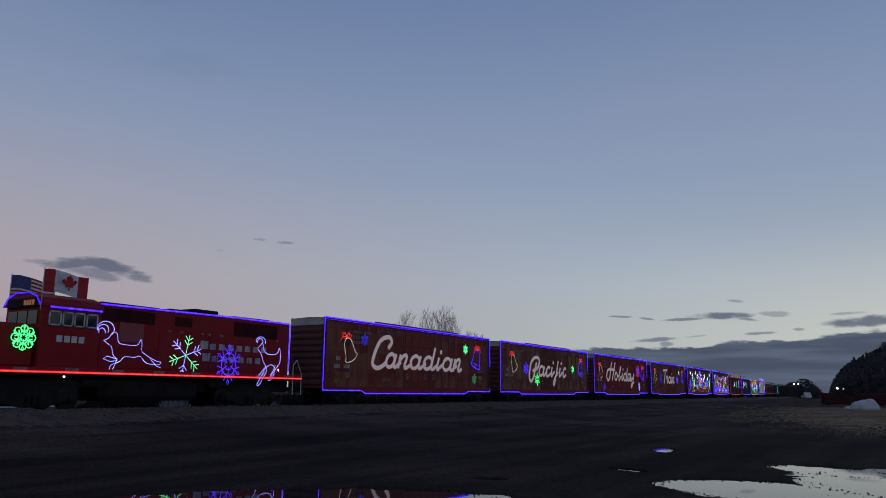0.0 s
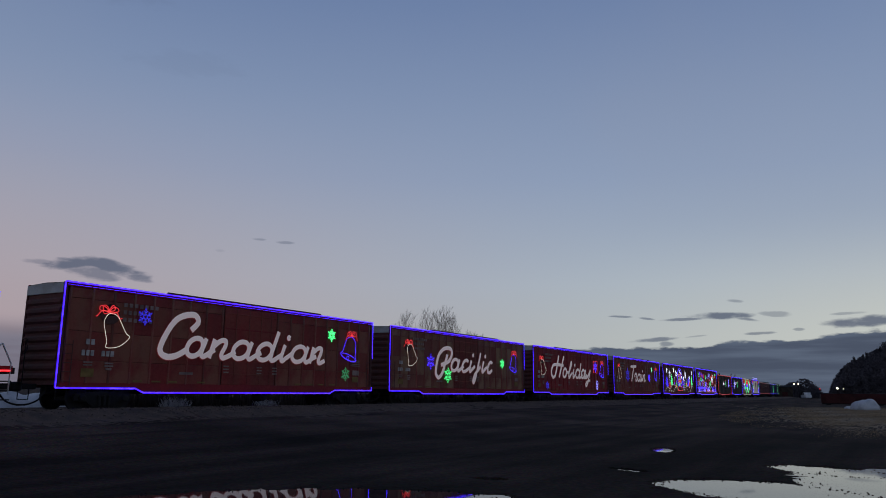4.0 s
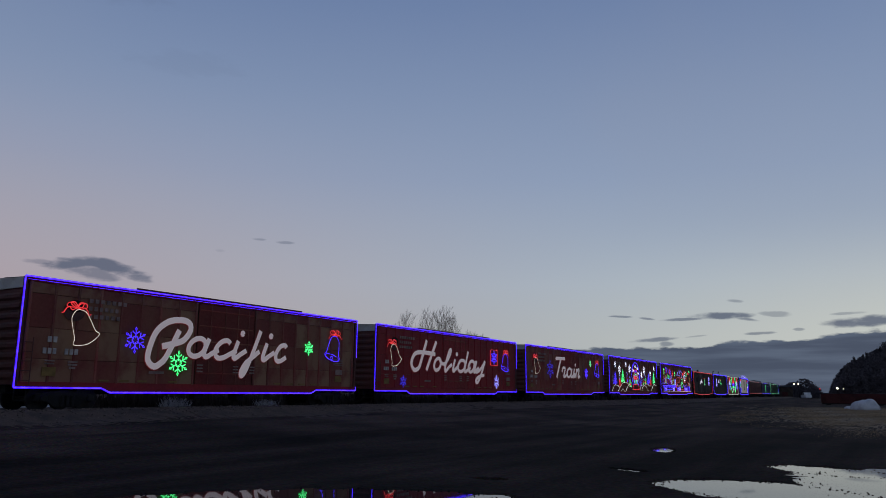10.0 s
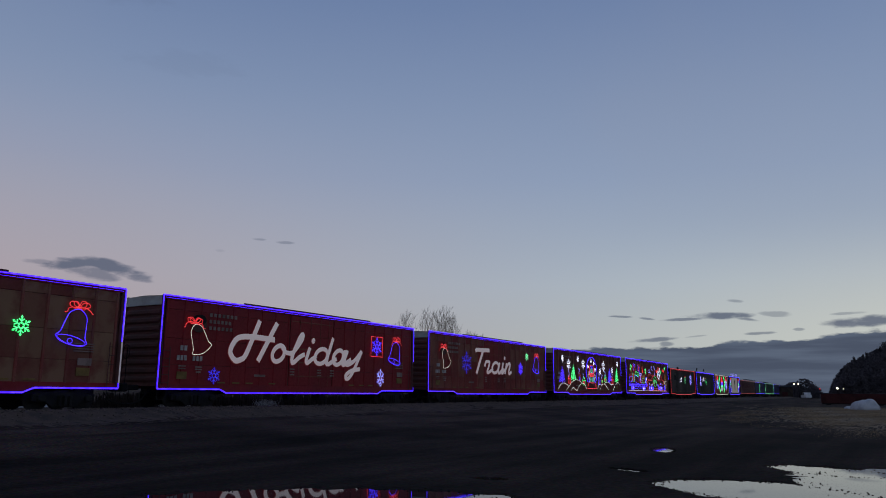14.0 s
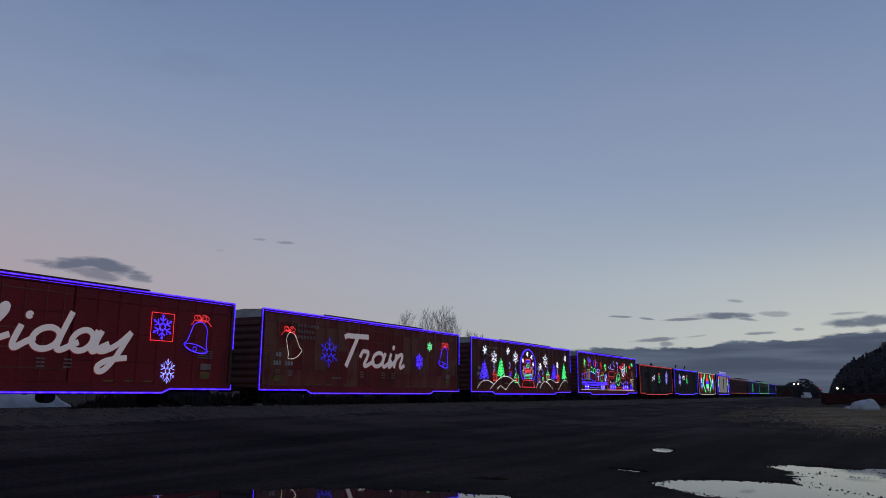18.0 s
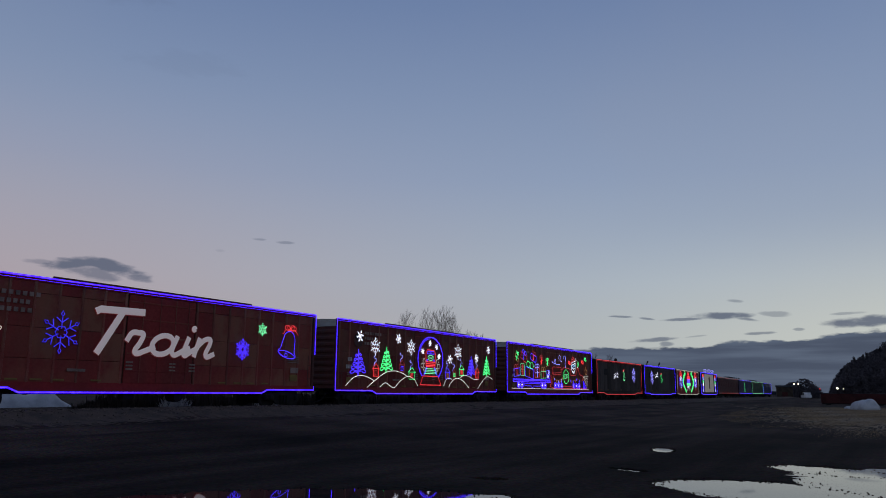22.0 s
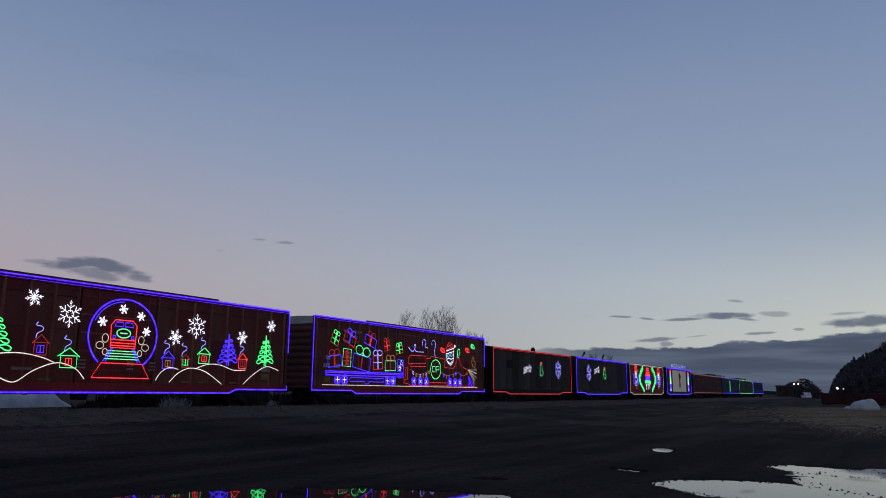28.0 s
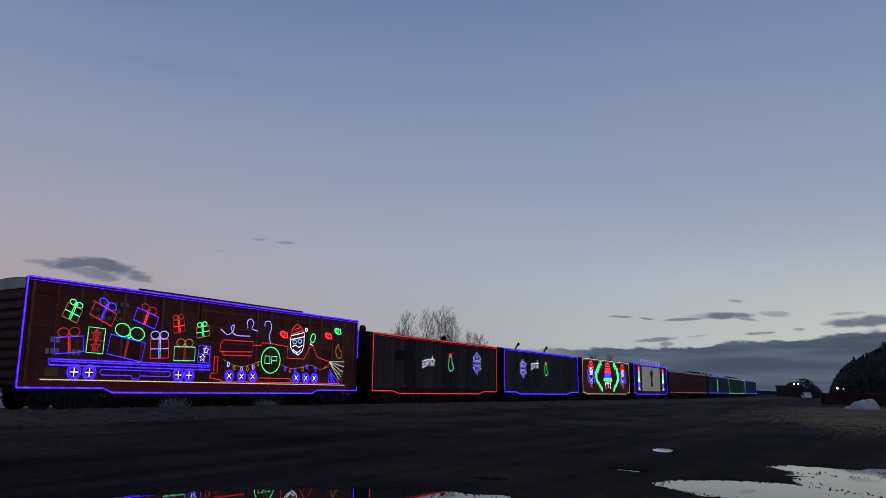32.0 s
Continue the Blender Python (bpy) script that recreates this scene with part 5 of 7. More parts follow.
    pts = spline([(8.9, 2.2), (9.5, 1.98), (10.2, 1.95), (11.2, 2.22)], 6)
    pts2 = spline([(12.4, 2.15), (13.1, 1.95), (13.9, 2.0), (14.6, 2.15), (15.4, 1.95), (15.9, 2.2)], 6)
    add("garland_light", [[tuple(p) for p in pts], [tuple(p) for p in pts2]], "AMBER", 0.014, "dim amber garland of bulbs")
    for x, z, c in ((9.2, 2.0, "LILAC"), (9.55, 1.85, "AMBER"), (10.0, 1.82, "LILAC"), (10.35, 1.84, "AMBER"), (10.7, 1.92, "LILAC"), (11.0, 2.08, "AMBER"), (12.8, 1.92, "BLUE_SOFT"), (13.15, 1.85, "AMBER"), (13.5, 1.84, "BLUE_SOFT"), (14.05, 1.94, "AMBER"), (14.35, 2.05, "BLUE_SOFT"), (15.0, 1.95, "BLUE_SOFT")):
        add("bulb_light", [ring(x, z, 0.06, 0.1, 10)], c, 0.026)
    # the driver's cap and beard, reduced to plain shapes
    add("cap_light", [[(13.08, 3.42), (13.2, 3.85), (13.5, 4.1), (13.8, 3.98), (14.05, 3.68)], [(13.2, 3.6), (13.9, 3.8)], [(13.3, 3.8), (13.75, 3.95)]], "RED_MID", 0.03, "plain red cap shape of LEDs")
    add("cap_band_light", [[(13.05, 3.3), (13.1, 3.5), (14.05, 3.72), (14.08, 3.52), (13.05, 3.3)], ring(14.2, 3.86, 0.08, 0.08, 10)], "WHITE", 0.028)
    add("oval_light", [[(13.08, 3.3), (13.1, 2.95), (13.3, 2.75), (13.67, 2.6), (13.95, 2.8), (14.05, 3.1), (14.06, 3.5)], [(13.2, 2.98), (13.45, 3.06), (13.7, 2.98), (13.95, 3.08)], [(13.3, 2.85), (13.6, 2.7), (13.85, 2.86)]], "WHITE", 0.028)
    add("dash_light", [ring(13.38, 3.22, 0.13, 0.1, 10), ring(13.76, 3.28, 0.13, 0.1, 10)], "CYAN", 0.03)
    add("mitten_light", [ring(14.72, 3.48, 0.16, 0.24, 14, -20)], "GREEN", 0.028)
    add("mitten_cuff_light", [[(14.5, 3.2), (14.72, 3.12)]], "WHITE", 0.03)
    for cx, cz, c in ((12.6, 3.52, "RED"), (15.9, 3.68, "RED"), (16.65, 3.97, "GREEN")):
        add("mitten_light", [ring(cx, cz, 0.26, 0.14, 12, -15), ring(cx - 0.04, cz, 0.14, 0.07, 8, -15), [(cx + 0.2, cz + 0.16), (cx + 0.3, cz - 0.16)]], c, 0.03)
    add("flame_light", [[tuple(p) for p in spline([(16.7, 2.6), (16.55, 2.95), (16.75, 3.3), (16.85, 3.0), (17.05, 2.9), (17.0, 2.6), (16.7, 2.6)], 4)]], "AMBER", 0.026)
    add("beam_light", [[(16.05, 2.36), (16.05 + 1.25 * math.cos(radians(a)), 2.36 + 1.25 * math.sin(radians(a)))] for a in (2, -10, -23, -36, -46)], "CREAM", 0.022, "fan of white headlight beams in LEDs")
    add("pilot_light", [[(16.05, 1.28), (16.08, 1.95), (16.89, 1.29), (16.05, 1.28)], [(16.3, 1.3), (16.15, 1.8)], [(16.55, 1.3), (16.2, 1.75)]], "BLUE", 0.026, "blue locomotive pilot outlined in LEDs")


gift_scene(gift_car)

# ---------------------------------------------------------------- charcoal cars, stage car and coaches
def plain_car(name, label, length, top, material, category, roof_style="flat", dip=0.77, panels=14, coach=False):
    """A shorter car: sheathing panels, roof, ends, trucks."""
    car = new(name)
    tagged(car, label, category)
    h = length / 2
    bm = nb()
    box(bm, -h + 0.1, h - 0.1, -1.4, 1.4, 1.0, top - 0.12)
    part("body", bm, material, car)
    w = (length - 0.2) / panels
    for s in (-1, 1):
        first = None
        for i in range(panels):
            x = -h + 0.1 + i * w
            if first is None:
                bm = nb()
                box(bm, 0.02, w - 0.02, -0.05, 0.05, 1.1, top - 0.16, 0.02)
                first = part("side_panel", bm, material, car)
                first.location = (x, s * 1.47, 0)
            else:
                share("side_panel", first, car, x, s * 1.47)
        bm = nb()
        if dip:
            prism(bm, [(-h, 0.92), (-h, 1.1), (h, 1.1), (h, 0.92), (h - 2.0, 0.92), (h - 2.7, dip), (-h + 2.7, dip), (-h + 2.0, 0.92)], s * 1.545, s * 1.44)
        else:
            box(bm, -h, h, min(s * 1.44, s * 1.545), max(s * 1.44, s * 1.545), 0.9, 1.1, 0.02)
        part("side_sill", bm, material, car)
        bm = nb()
        box(bm, -h, h, min(s * 1.43, s * 1.55), max(s * 1.43, s * 1.55), top - 0.16, top - 0.02, 0.02)
        part("top_chord", bm, material, car)
    for s in (-1, 1):
        bm = nb()
        box(bm, min(s * (h - 0.1), s * h), max(s * (h - 0.1), s * h), -1.48, 1.48, 0.95, top - 0.1, 0.02)
        for y in (-0.7, 0, 0.7):
            box(bm, min(s * h, s * (h + 0.06)), max(s * h, s * (h + 0.06)), y - 0.05, y + 0.05, 1.0, top - 0.2, 0.01)
        part("end_wall", bm, "dark", car)
    bm = nb()
    arc = [(-1.53, top - 0.04), (-1.1, top + (0.22 if coach else 0.1)), (0, top + (0.34 if coach else 0.16)), (1.1, top + (0.22 if coach else 0.1)), (1.53, top - 0.04)]
    va = [[bm.verts.new((x, y, z)) for y, z in arc] for x in (-h - 0.02, h + 0.02)]
    for j in range(4):
        bm.faces.new((va[0][j], va[1][j], va[1][j + 1], va[0][j + 1]))
    bm.faces.new(va[0])
    bm.faces.new(va[1][::-1])
    bm.faces.new((va[0][0], va[0][4], va[1][4], va[1][0]))
    bmesh.ops.recalc_face_normals(bm, faces=bm.faces[:])
    part("roof", bm, "dark" if not coach else material, car)
    bm = nb()
    box(bm, -h + 0.3, h - 0.3, -0.3, 0.3, 0.65, 1.0, 0.02)
    box(bm, -1.6, 0.2, -1.2, -0.5, 0.45, 0.9, 0.05)
    box(bm, 1.0, 2.2, -1.2, -0.5, 0.5, 0.9, 0.05)
    part("underframe", bm, "dark", car)
    base = 2.4 if coach else 1.7
    off = 3.0 if coach else 1.9
    truck(car, -h + off, base)
    truck(car, h - off, base)
    coupler(car, -h, -1)
    coupler(car, h, 1)
    return car


def roof_fitting(car, x, top, kind):
    bm = nb()
    if kind == "vent":
        lathe(bm, [(0.18, -0.16), (0.24, -0.1), (0.24, 0.1), (0.18, 0.16)], (x, 0, top + 0.28), 10)
        box(bm, x - 0.1, x + 0.1, -0.1, 0.1, top + 0.05, top + 0.3)
        part("roof_vent", bm, "dark", car)
    elif kind == "horn":
        rod(bm, (x - 0.35, -0.9, top + 0.1), (x - 0.1, -0.9, top + 0.32), 0.05)
        rod(bm, (x - 0.1, -0.9, top + 0.32), (x + 0.35, -0.9, top + 0.55), 0.07, 8, 0.13)
        rod(bm, (x - 0.1, -0.9, top + 0.05), (x - 0.1, -0.9, top + 0.3), 0.04)
        part("speaker_horn", bm, "dark", car)
    else:
        box(bm, x - 1.0, x + 1.0, -0.6, 0.6, top + 0.1, top + 0.42, 0.08)
        part("roof_unit", bm, "dark", car)


def sign_set(car, half, flake, star, stocking, colour):
    u0 = 0.0
    lines_light("snowflake_light", car, snowflake_lines(flake[0], flake[1], 0.78, 0, 0.9, 0.5), "LILAC", u0, r=0.024, label="pale lilac snowflake light")
    x, z = star
    s = lines_light("star_light", car, star_lines(x, z, 0.34), "WHITE", u0, r=0.034, label="white shooting star light")
    lines_light("star_tail_light", s, [[(x - 0.4, z + 0.12 * i - 0.1), (x - 1.2, z + 0.2 * i - 0.42)] for i in range(3)], "WHITE", u0, r=0.024)
    x, z = stocking
    pts = spline([(x - 0.16, z + 0.35), (x - 0.22, z - 0.2), (x - 0.14, z - 0.48), (x + 0.2, z - 0.5), (x + 0.42, z - 0.26), (x + 0.2, z - 0.02), (x + 0.16, z + 0.35)], 4, True)
    st = lines_light("stocking_light", car, [[tuple(p) for p in pts] + [tuple(pts[0])]], "MINT" if colour != "BLUE" else "GREEN", u0, r=0.026, label="stocking outlined in green LEDs")
    lines_light("stocking_cuff_light", st, [[(x - 0.24, z + 0.42), (x + 0.2, z + 0.5)], [(x - 0.2, z + 0.52), (x + 0.16, z + 0.6)]], "RED", u0, r=0.03)
    for i in range(7):
        bm = nb()
        q = -half + 1.2 + i * (2 * half - 2.4) / 6
        box(bm, q - 0.06, q + 0.06, -1.56, -1.52, 1.16, 1.28)
        part("side_marker", bm, "yellow", car)
    bm = nb()
    box(bm, -half + 2.3, -half + 3.4, -1.545, -1.52, 2.7, 3.3, 0.01)
    part("notice_panel", bm, "dark", car)


GIFT_U = 100.83
d1 = plain_car("charcoal_car", "charcoal sheathed car edged with a red light string", 15.3, 4.12, "slate", "rail car")
outline_lights(d1, 7.63, 4.12, 0.92, 0.77, 2.0, 2.7, "RED_MID", False)
sign_set(d1, 7.65, (4.6, 2.85), (-1.3, 2.75), (0.95, 2.75), "RED")
roof_fitting(d1, -7.1, 4.12, "vent")
roof_fitting(d1, 2.0, 4.12, "vent")
CARS.append((d1, GIFT_U + 19.8, 7.65))
d2 = plain_car("charcoal_car", "charcoal sheathed car edged with a blue light string", 15.1, 4.12, "slate", "rail car")
outline_lights(d2, 7.55, 4.12, 0.92, 0.77, 2.0, 2.7, "BLUE", False)
sign_set(d2, 7.55, (-4.3, 2.75), (-1.6, 3.1), (0.2, 2.8), "BLUE")
roof_fitting(d2, -4.3, 4.12, "horn")
roof_fitting(d2, 1.3, 4.12, "horn")
CARS.append((d2, GIFT_U + 36.4, 7.55))

stage = plain_car("stage_car", "dark red stage car covered with glowing coloured figures", 14.4, 4.08, "plain_red", "rail car")
outline_lights(stage, 7.18, 4.08, 0.95, 0.8, 0.6, 1.1, "CREAM", False)


def patch(car, x, z0, z1, w0, w1, colour, name, label=""):
    """A glowing patch: a rope of LEDs wound to and fro, w0 wide below and w1 above."""
    n = max(4, int((z1 - z0) / 0.15))
    pts = []
    for i in range(n + 1):
        t = i / n
        w = w0 + (w1 - w0) * t
        s = 1 if i % 2 else -1
        pts += [(x + s * w, z0 + (z1 - z0) * t), (x - s * w, z0 + (z1 - z0) * t + 0.04)]
    lines_light(name, car, [pts], colour, 0.0, r=0.05, label=label)


def stage_lights(car):
    """Curled leaves round a red cone, with a drum-like shape at each end."""
    rng = random.Random(12)

    def add(name, lines, colour, r=0.05, label=""):
        lines_light(name, car, lines, colour, 0.0, r=r, label=label)
    for s in (-1, 1):
        for k in range(11):
            t = k / 10
            x = s * (1.7 + 1.5 * math.sin(t * 3.0)) + rng.uniform(-0.15, 0.15)
            z = 1.25 + 2.5 * t
            leaf = spline([(x, z - 0.16), (x + s * 0.3, z - 0.05), (x + s * 0.42, z + 0.15), (x + s * 0.1, z + 0.14)], 4, True)
            add("leaf_light", [[tuple(p) for p in leaf] + [tuple(leaf[0])]], "GREEN", 0.09, "green curling leaf of LEDs" if k == 0 else "")
        cx = s * 4.9
        add("cap_light", [[(cx - 0.7, 3.3), (cx - 0.45, 3.75), (cx, 3.9), (cx + 0.45, 3.75), (cx + 0.7, 3.3), (cx - 0.7, 3.3)], [(cx - 0.3, 3.4), (cx, 3.7), (cx + 0.3, 3.4)]], "RED", 0.06, "red cap-shaped loop of LEDs")
        add("disc_light", [ring(cx, 2.95, 0.42, 0.3, 12), ring(cx, 2.95, 0.2, 0.14, 8)], "WHITE", 0.055)
        add("drum_light", [[(cx - 0.55, 2.6), (cx + 0.55, 2.6), (cx + 0.35, 1.75), (cx - 0.35, 1.75), (cx - 0.55, 2.6)], [(cx - 0.5, 2.35), (cx + 0.3, 1.95)], [(cx + 0.5, 2.35), (cx - 0.3, 1.95)]], "LILAC", 0.05)
        for k in (-1, 1):
            add("ribbon_light", [[tuple(p) for p in spline([(cx + k * 0.7, 3.1), (cx + k * 1.0, 2.8), (cx + k * 0.75, 2.5), (cx + k * 1.0, 2.2), (cx + k * 0.7, 1.9)], 4)]], "BLUE_SOFT", 0.07)
        add("fringe_light", [[(cx - 0.3, 1.6), (cx - 0.1, 1.4), (cx + 0.1, 1.6), (cx + 0.3, 1.4)]], "AMBER", 0.05)
    add("cone_light", [[(-1.0, 2.95), (-0.5, 3.8), (0.5, 3.8), (1.0, 2.95), (-1.0, 2.95)], [(-0.8, 3.1), (0.8, 3.1)], [(-0.65, 3.3), (0.65, 3.3)], [(-0.5, 3.55), (0.5, 3.55)]], "RED", 0.08, "red cone-shaped loop of LEDs")
    add("band_light", [[(-0.95, 2.45), (0.95, 2.45), (0.95, 2.85), (-0.95, 2.85), (-0.95, 2.45)], [(-0.8, 2.6), (0.8, 2.6)], [(-0.8, 2.72), (0.8, 2.72)]], "BLUE", 0.07)
    add("band_light", [[(-1.3, 2.1), (1.3, 2.1), (1.2, 2.32), (-1.2, 2.32), (-1.3, 2.1)], [(-1.1, 2.2), (1.1, 2.2)]], "GREEN", 0.07)
    for x in (-0.7, 0.0, 0.7):
        add("fork_light", [[(x, 1.35), (x, 1.7), (x - 0.22, 1.98)], [(x, 1.7), (x + 0.22, 1.98)]], "WHITE", 0.06)


stage_lights(stage)
CARS.append((stage, GIFT_U + 52.7, 7.2))

panel_car = plain_car("panel_car", "dark car with a large pale door panel framed in blue lights", 14.7, 4.15, "slate", "rail car")
outline_lights(panel_car, 7.33, 4.15, 0.95, 0.8, 0.6, 1.1, "BLUE", False)
bm = nb()
box(bm, -4.0, 3.9, -1.6, -1.53, 1.15, 3.95, 0.02)
pale = part("door_panel", bm, "door_emission", panel_car, "large pale folding stage door")
bm = nb()
prism(bm, [(-0.45, 1.7), (0.45, 1.7), (0.3, 2.6), (0.7, 3.3), (0.0, 3.7), (-0.7, 3.3), (-0.3, 2.6)], -1.612, -1.598)
# plain shape in place of an unclear figure-like mark
part("emblem", bm, "slate", pale, "plain dark figure-like shape on the door")
for s in (-1, 1):
    for k, c in enumerate(("LILAC", "BLUE_SOFT", "WHITE", "GREEN", "LILAC", "RED")):
        patch(panel_car, s * 5.4, 1.25 + k * 0.45, 1.6 + k * 0.45, 0.4, 0.3, c, "column_light", "stacked coloured column of LEDs" if k == 0 else "")
curls = []
for i in range(7):
    curls.append([tuple(p) for p in spline([(-4.2 + i * 1.3, 4.2), (-4.5 + i * 1.3, 4.5), (-4.1 + i * 1.3, 4.75), (-3.8 + i * 1.3, 4.5), (-4.0 + i * 1.3, 4.35)], 4)])
lines_light("curl_light", panel_car, curls, "LILAC", 0.0, r=0.04, label="row of lilac light curls on the roof")
CARS.append((panel_car, GIFT_U + 69.0, 7.35))


def coach(label, u, length, material, edge, door=None, frame_lights=None):
    car = plain_car("passenger_coach", label, length, 3.72, material, "passenger coach", coach=True, dip=0, panels=12)
    tagged(car, group="coaches at the end of the train")
    h = length / 2
    win = None
    n = int(length / 2.2)
    for i in range(n):
        x = -h + 2.0 + i * (length - 4.0) / (n - 1)
        for s in (-1, 1):
            if win is None:
                bm = nb()
                box(bm, -0.6, 0.6, -0.03, 0.03, 2.2, 3.0, 0.02)
                win = part("window", bm, material, car)
                win.location = (x, s * 1.53, 0)
            else:
                share("window", win, car, x, s * 1.53)
    bm = nb()
    rope(bm, [(-h, 3.72), (h, 3.72)], YS, 0.016)
    lit_part("light_string", bm, edge, car)
    bm = nb()
    rope(bm, [(-h, 1.05), (h, 1.05)], YS, 0.03)
    lit_part("light_string", bm, edge, car)
    if door is not None:
        bm = nb()
        box(bm, door - 0.35, door + 0.35, -1.6, -1.52, 1.3, 3.3, 0.02)
        part("lit_panel", bm, "MINT", car, "narrow mint-lit door panel")
    if frame_lights:
        bm = nb()
        for x in (-h, h):
            rope(bm, [(x, 1.05), (x, 3.72)], YS, 0.045)
        lit_part("light_string", bm, frame_lights, car)
    CARS.append((car, u, h))
    return car


c1 = coach("maroon passenger coach with dark windows", GIFT_U + 85.0, 26.0, "maroon", "RED_DIM")
c2 = coach("navy passenger coach edged with blue lights", GIFT_U + 112.0, 21.6, "blue_coach", "BLUE_SOFT", door=-1.5)
c3 = coach("dark green passenger coach edged with pale lights", GIFT_U + 134.6, 23.4, "green_coach", "MINT", frame_lights="MINT")
c4 = coach("navy rear passenger coach edged with blue lights", GIFT_U + 159.0, 21.2, "blue_coach", "BLUE_SOFT", frame_lights="BLUE_SOFT")
for car, xs in ((c1, (6, 9, 11)), (c2, (-8, -5, -1)), (c3, (-6, 0, 5))):
    for x in xs:
        roof_fitting(car, x, 3.8, "unit" if car is not c2 else "vent")

# ---------------------------------------------------------------- locomotive
LOCO_U = -9.9


def locomotive():
    car = new("locomotive")
    tagged(car, "bright red diesel locomotive with flags and LED shapes", "locomotive")

    def X(u):
        return u - LOCO_U

    # frame and walkway
    bm = nb()
    box(bm, X(-18.4), X(-1.4), -1.52, 1.52, 1.36, 1.56, 0.02)
    part("frame", bm, "dark", car)
    bm = nb()
    box(bm, X(-18.3), X(-1.5), -1.54, -1.5, 1.42, 1.62, 0.01)
    box(bm, X(-18.3), X(-1.5), 1.5, 1.54, 1.42, 1.62, 0.01)
    part("frame_skirt", bm, "loco_red", car)
    # long hood
    bm = nb()
    box(bm, X(-12.36), X(-1.9), -0.98, 0.98, 1.56, 4.12, 0.06)
    hood = part("long_hood", bm, "loco_red", car, "bright red engine hood")
    for i in range(11):
        x = X(-12.3) + i * 0.89
        bm = nb()
        box(bm, x, x + 0.83, -1.0, -0.97, 1.7, 3.2, 0.012)
        d = part("hood_door", bm, "loco_red", hood)
        bm = nb()
        box(bm, x + 0.72, x + 0.78, -1.03, -0.99, 2.3, 2.5, 0.01)
        part("latch", bm, "loco_red", d)
    for a, b, z0, z1 in ((-12.4, -9.9, 3.45, 3.95), (-5.6, -2.8, 3.3, 3.95), (-8.9, -8.0, 3.5, 3.9)):
        bm = nb()
        box(bm, X(a), X(b), -1.0, -0.96, z0, z1, 0.01)
        for k in range(int((z1 - z0) / 0.07)):
            box(bm, X(a) + 0.04, X(b) - 0.04, -1.03, -0.98, z0 + 0.03 + k * 0.07, z0 + 0.06 + k * 0.07)
        part("louvre", bm, "loco_dark", hood)
    bm = nb()
    box(bm, X(-11.5), X(-10.4), -1.012, -0.99, 2.7, 3.45, 0.01)
    part("access_panel", bm, "panel_red", hood)
    for u in (-9.2, -8.6, -7.5, -7.1, -6.4, -3.9, -2.9):
        bm = nb()
        box(bm, X(u), X(u) + 0.14, -1.02, -0.99, 3.22, 3.3)
        part("lift_lug", bm, "ghost", hood)
    for a, b, zz in ((-12.2, -9.4, 4.2), (-9.0, -7.9, 4.24), (-7.7, -6.3, 4.36), (-5.9, -5.0, 4.2), (-4.8, -3.0, 4.24)):
        bm = nb()
        box(bm, X(a), X(b), -0.72, 0.72, 3.98, zz, 0.06)
        part("roof_hatch", bm, "dark", hood)
    for u in (-4.9, -3.7):
        bm = nb()
        rod(bm, (X(u), 0, 4.1), (X(u), 0, 4.26), 0.5, 16)
        part("radiator_fan", bm, "dark", hood)
    # cab
    W = 1.12
    bm = nb()
    box(bm, X(-14.72), X(-12.38), -W, W, 1.56, 3.92, 0.04)
    cab = part("cab", bm, "loco_red", car)
    bm = nb()
    arc = [(-W - 0.05, 3.78), (-W + 0.25, 4.1), (-0.4, 4.26), (0.4, 4.26), (W - 0.25, 4.1), (W + 0.05, 3.78)]
    va = [[bm.verts.new((x, y, z)) for y, z in arc] for x in (X(-14.8), X(-12.3))]
    for j in range(5):
        bm.faces.new((va[0][j], va[1][j], va[1][j + 1], va[0][j + 1]))
    bm.faces.new(va[0])
    bm.faces.new(va[1][::-1])
    bm.faces.new((va[0][0], va[0][5], va[1][5], va[1][0]))
    bmesh.ops.recalc_face_normals(bm, faces=bm.faces[:])
    part("cab_roof", bm, "loco_red", cab)
    for a, b in ((-14.47, -14.0), (-13.96, -13.54), (-13.5, -13.08), (-13.02, -12.55)):
        bm = nb()
        for x0, x1, z0, z1 in ((a, a + 0.05, 3.1, 3.62), (b - 0.05, b, 3.1, 3.62), (a, b, 3.1, 3.15), (a, b, 3.57, 3.62)):
            box(bm, X(x0), X(x1), -W - 0.05, -W + 0.01, z0, z1)
        w = part("window_frame", bm, "silver", cab, "pale aluminium window frame")
        bm = nb()
        box(bm, X(a) + 0.045, X(b) - 0.045, -W - 0.02, -W - 0.005, 3.14, 3.58)
        part("pane", bm, "glass", w)
    for y in (-0.62, 0.0, 0.62):
        bm = nb()
        box(bm, X(-14.76), X(-14.73), y - 0.28, y + 0.28, 3.12, 3.62, 0.01)
        part("windscreen", bm, "glass", cab)
    bm = nb()
    box(bm, X(-14.84), X(-14.72), -0.9, 0.9, 3.72, 4.06, 0.03)
    nbx = part("number_board", bm, "dark", cab)
    for y in (-0.74, -0.57, -0.4, -0.23):
        bm = nb()
        box(bm, X(-14.86), X(-14.83), y - 0.055, y + 0.055, 3.8, 3.98)
        part("number_bar", bm, "AMBER", nbx, "glowing amber number bar")
    for j in range(4):
        bm = nb()
        box(bm, X(-14.1) + j * 0.285, X(-14.1) + j * 0.285 + 0.22, -W - 0.03, -W - 0.005, 2.52, 2.76, 0.01)
        part("number_bar", bm, "white", cab)
    # nose
    bm = nb()
    box(bm, X(-17.5), X(-14.74), -0.98, 1.0, 1.56, 3.1, 0.12)
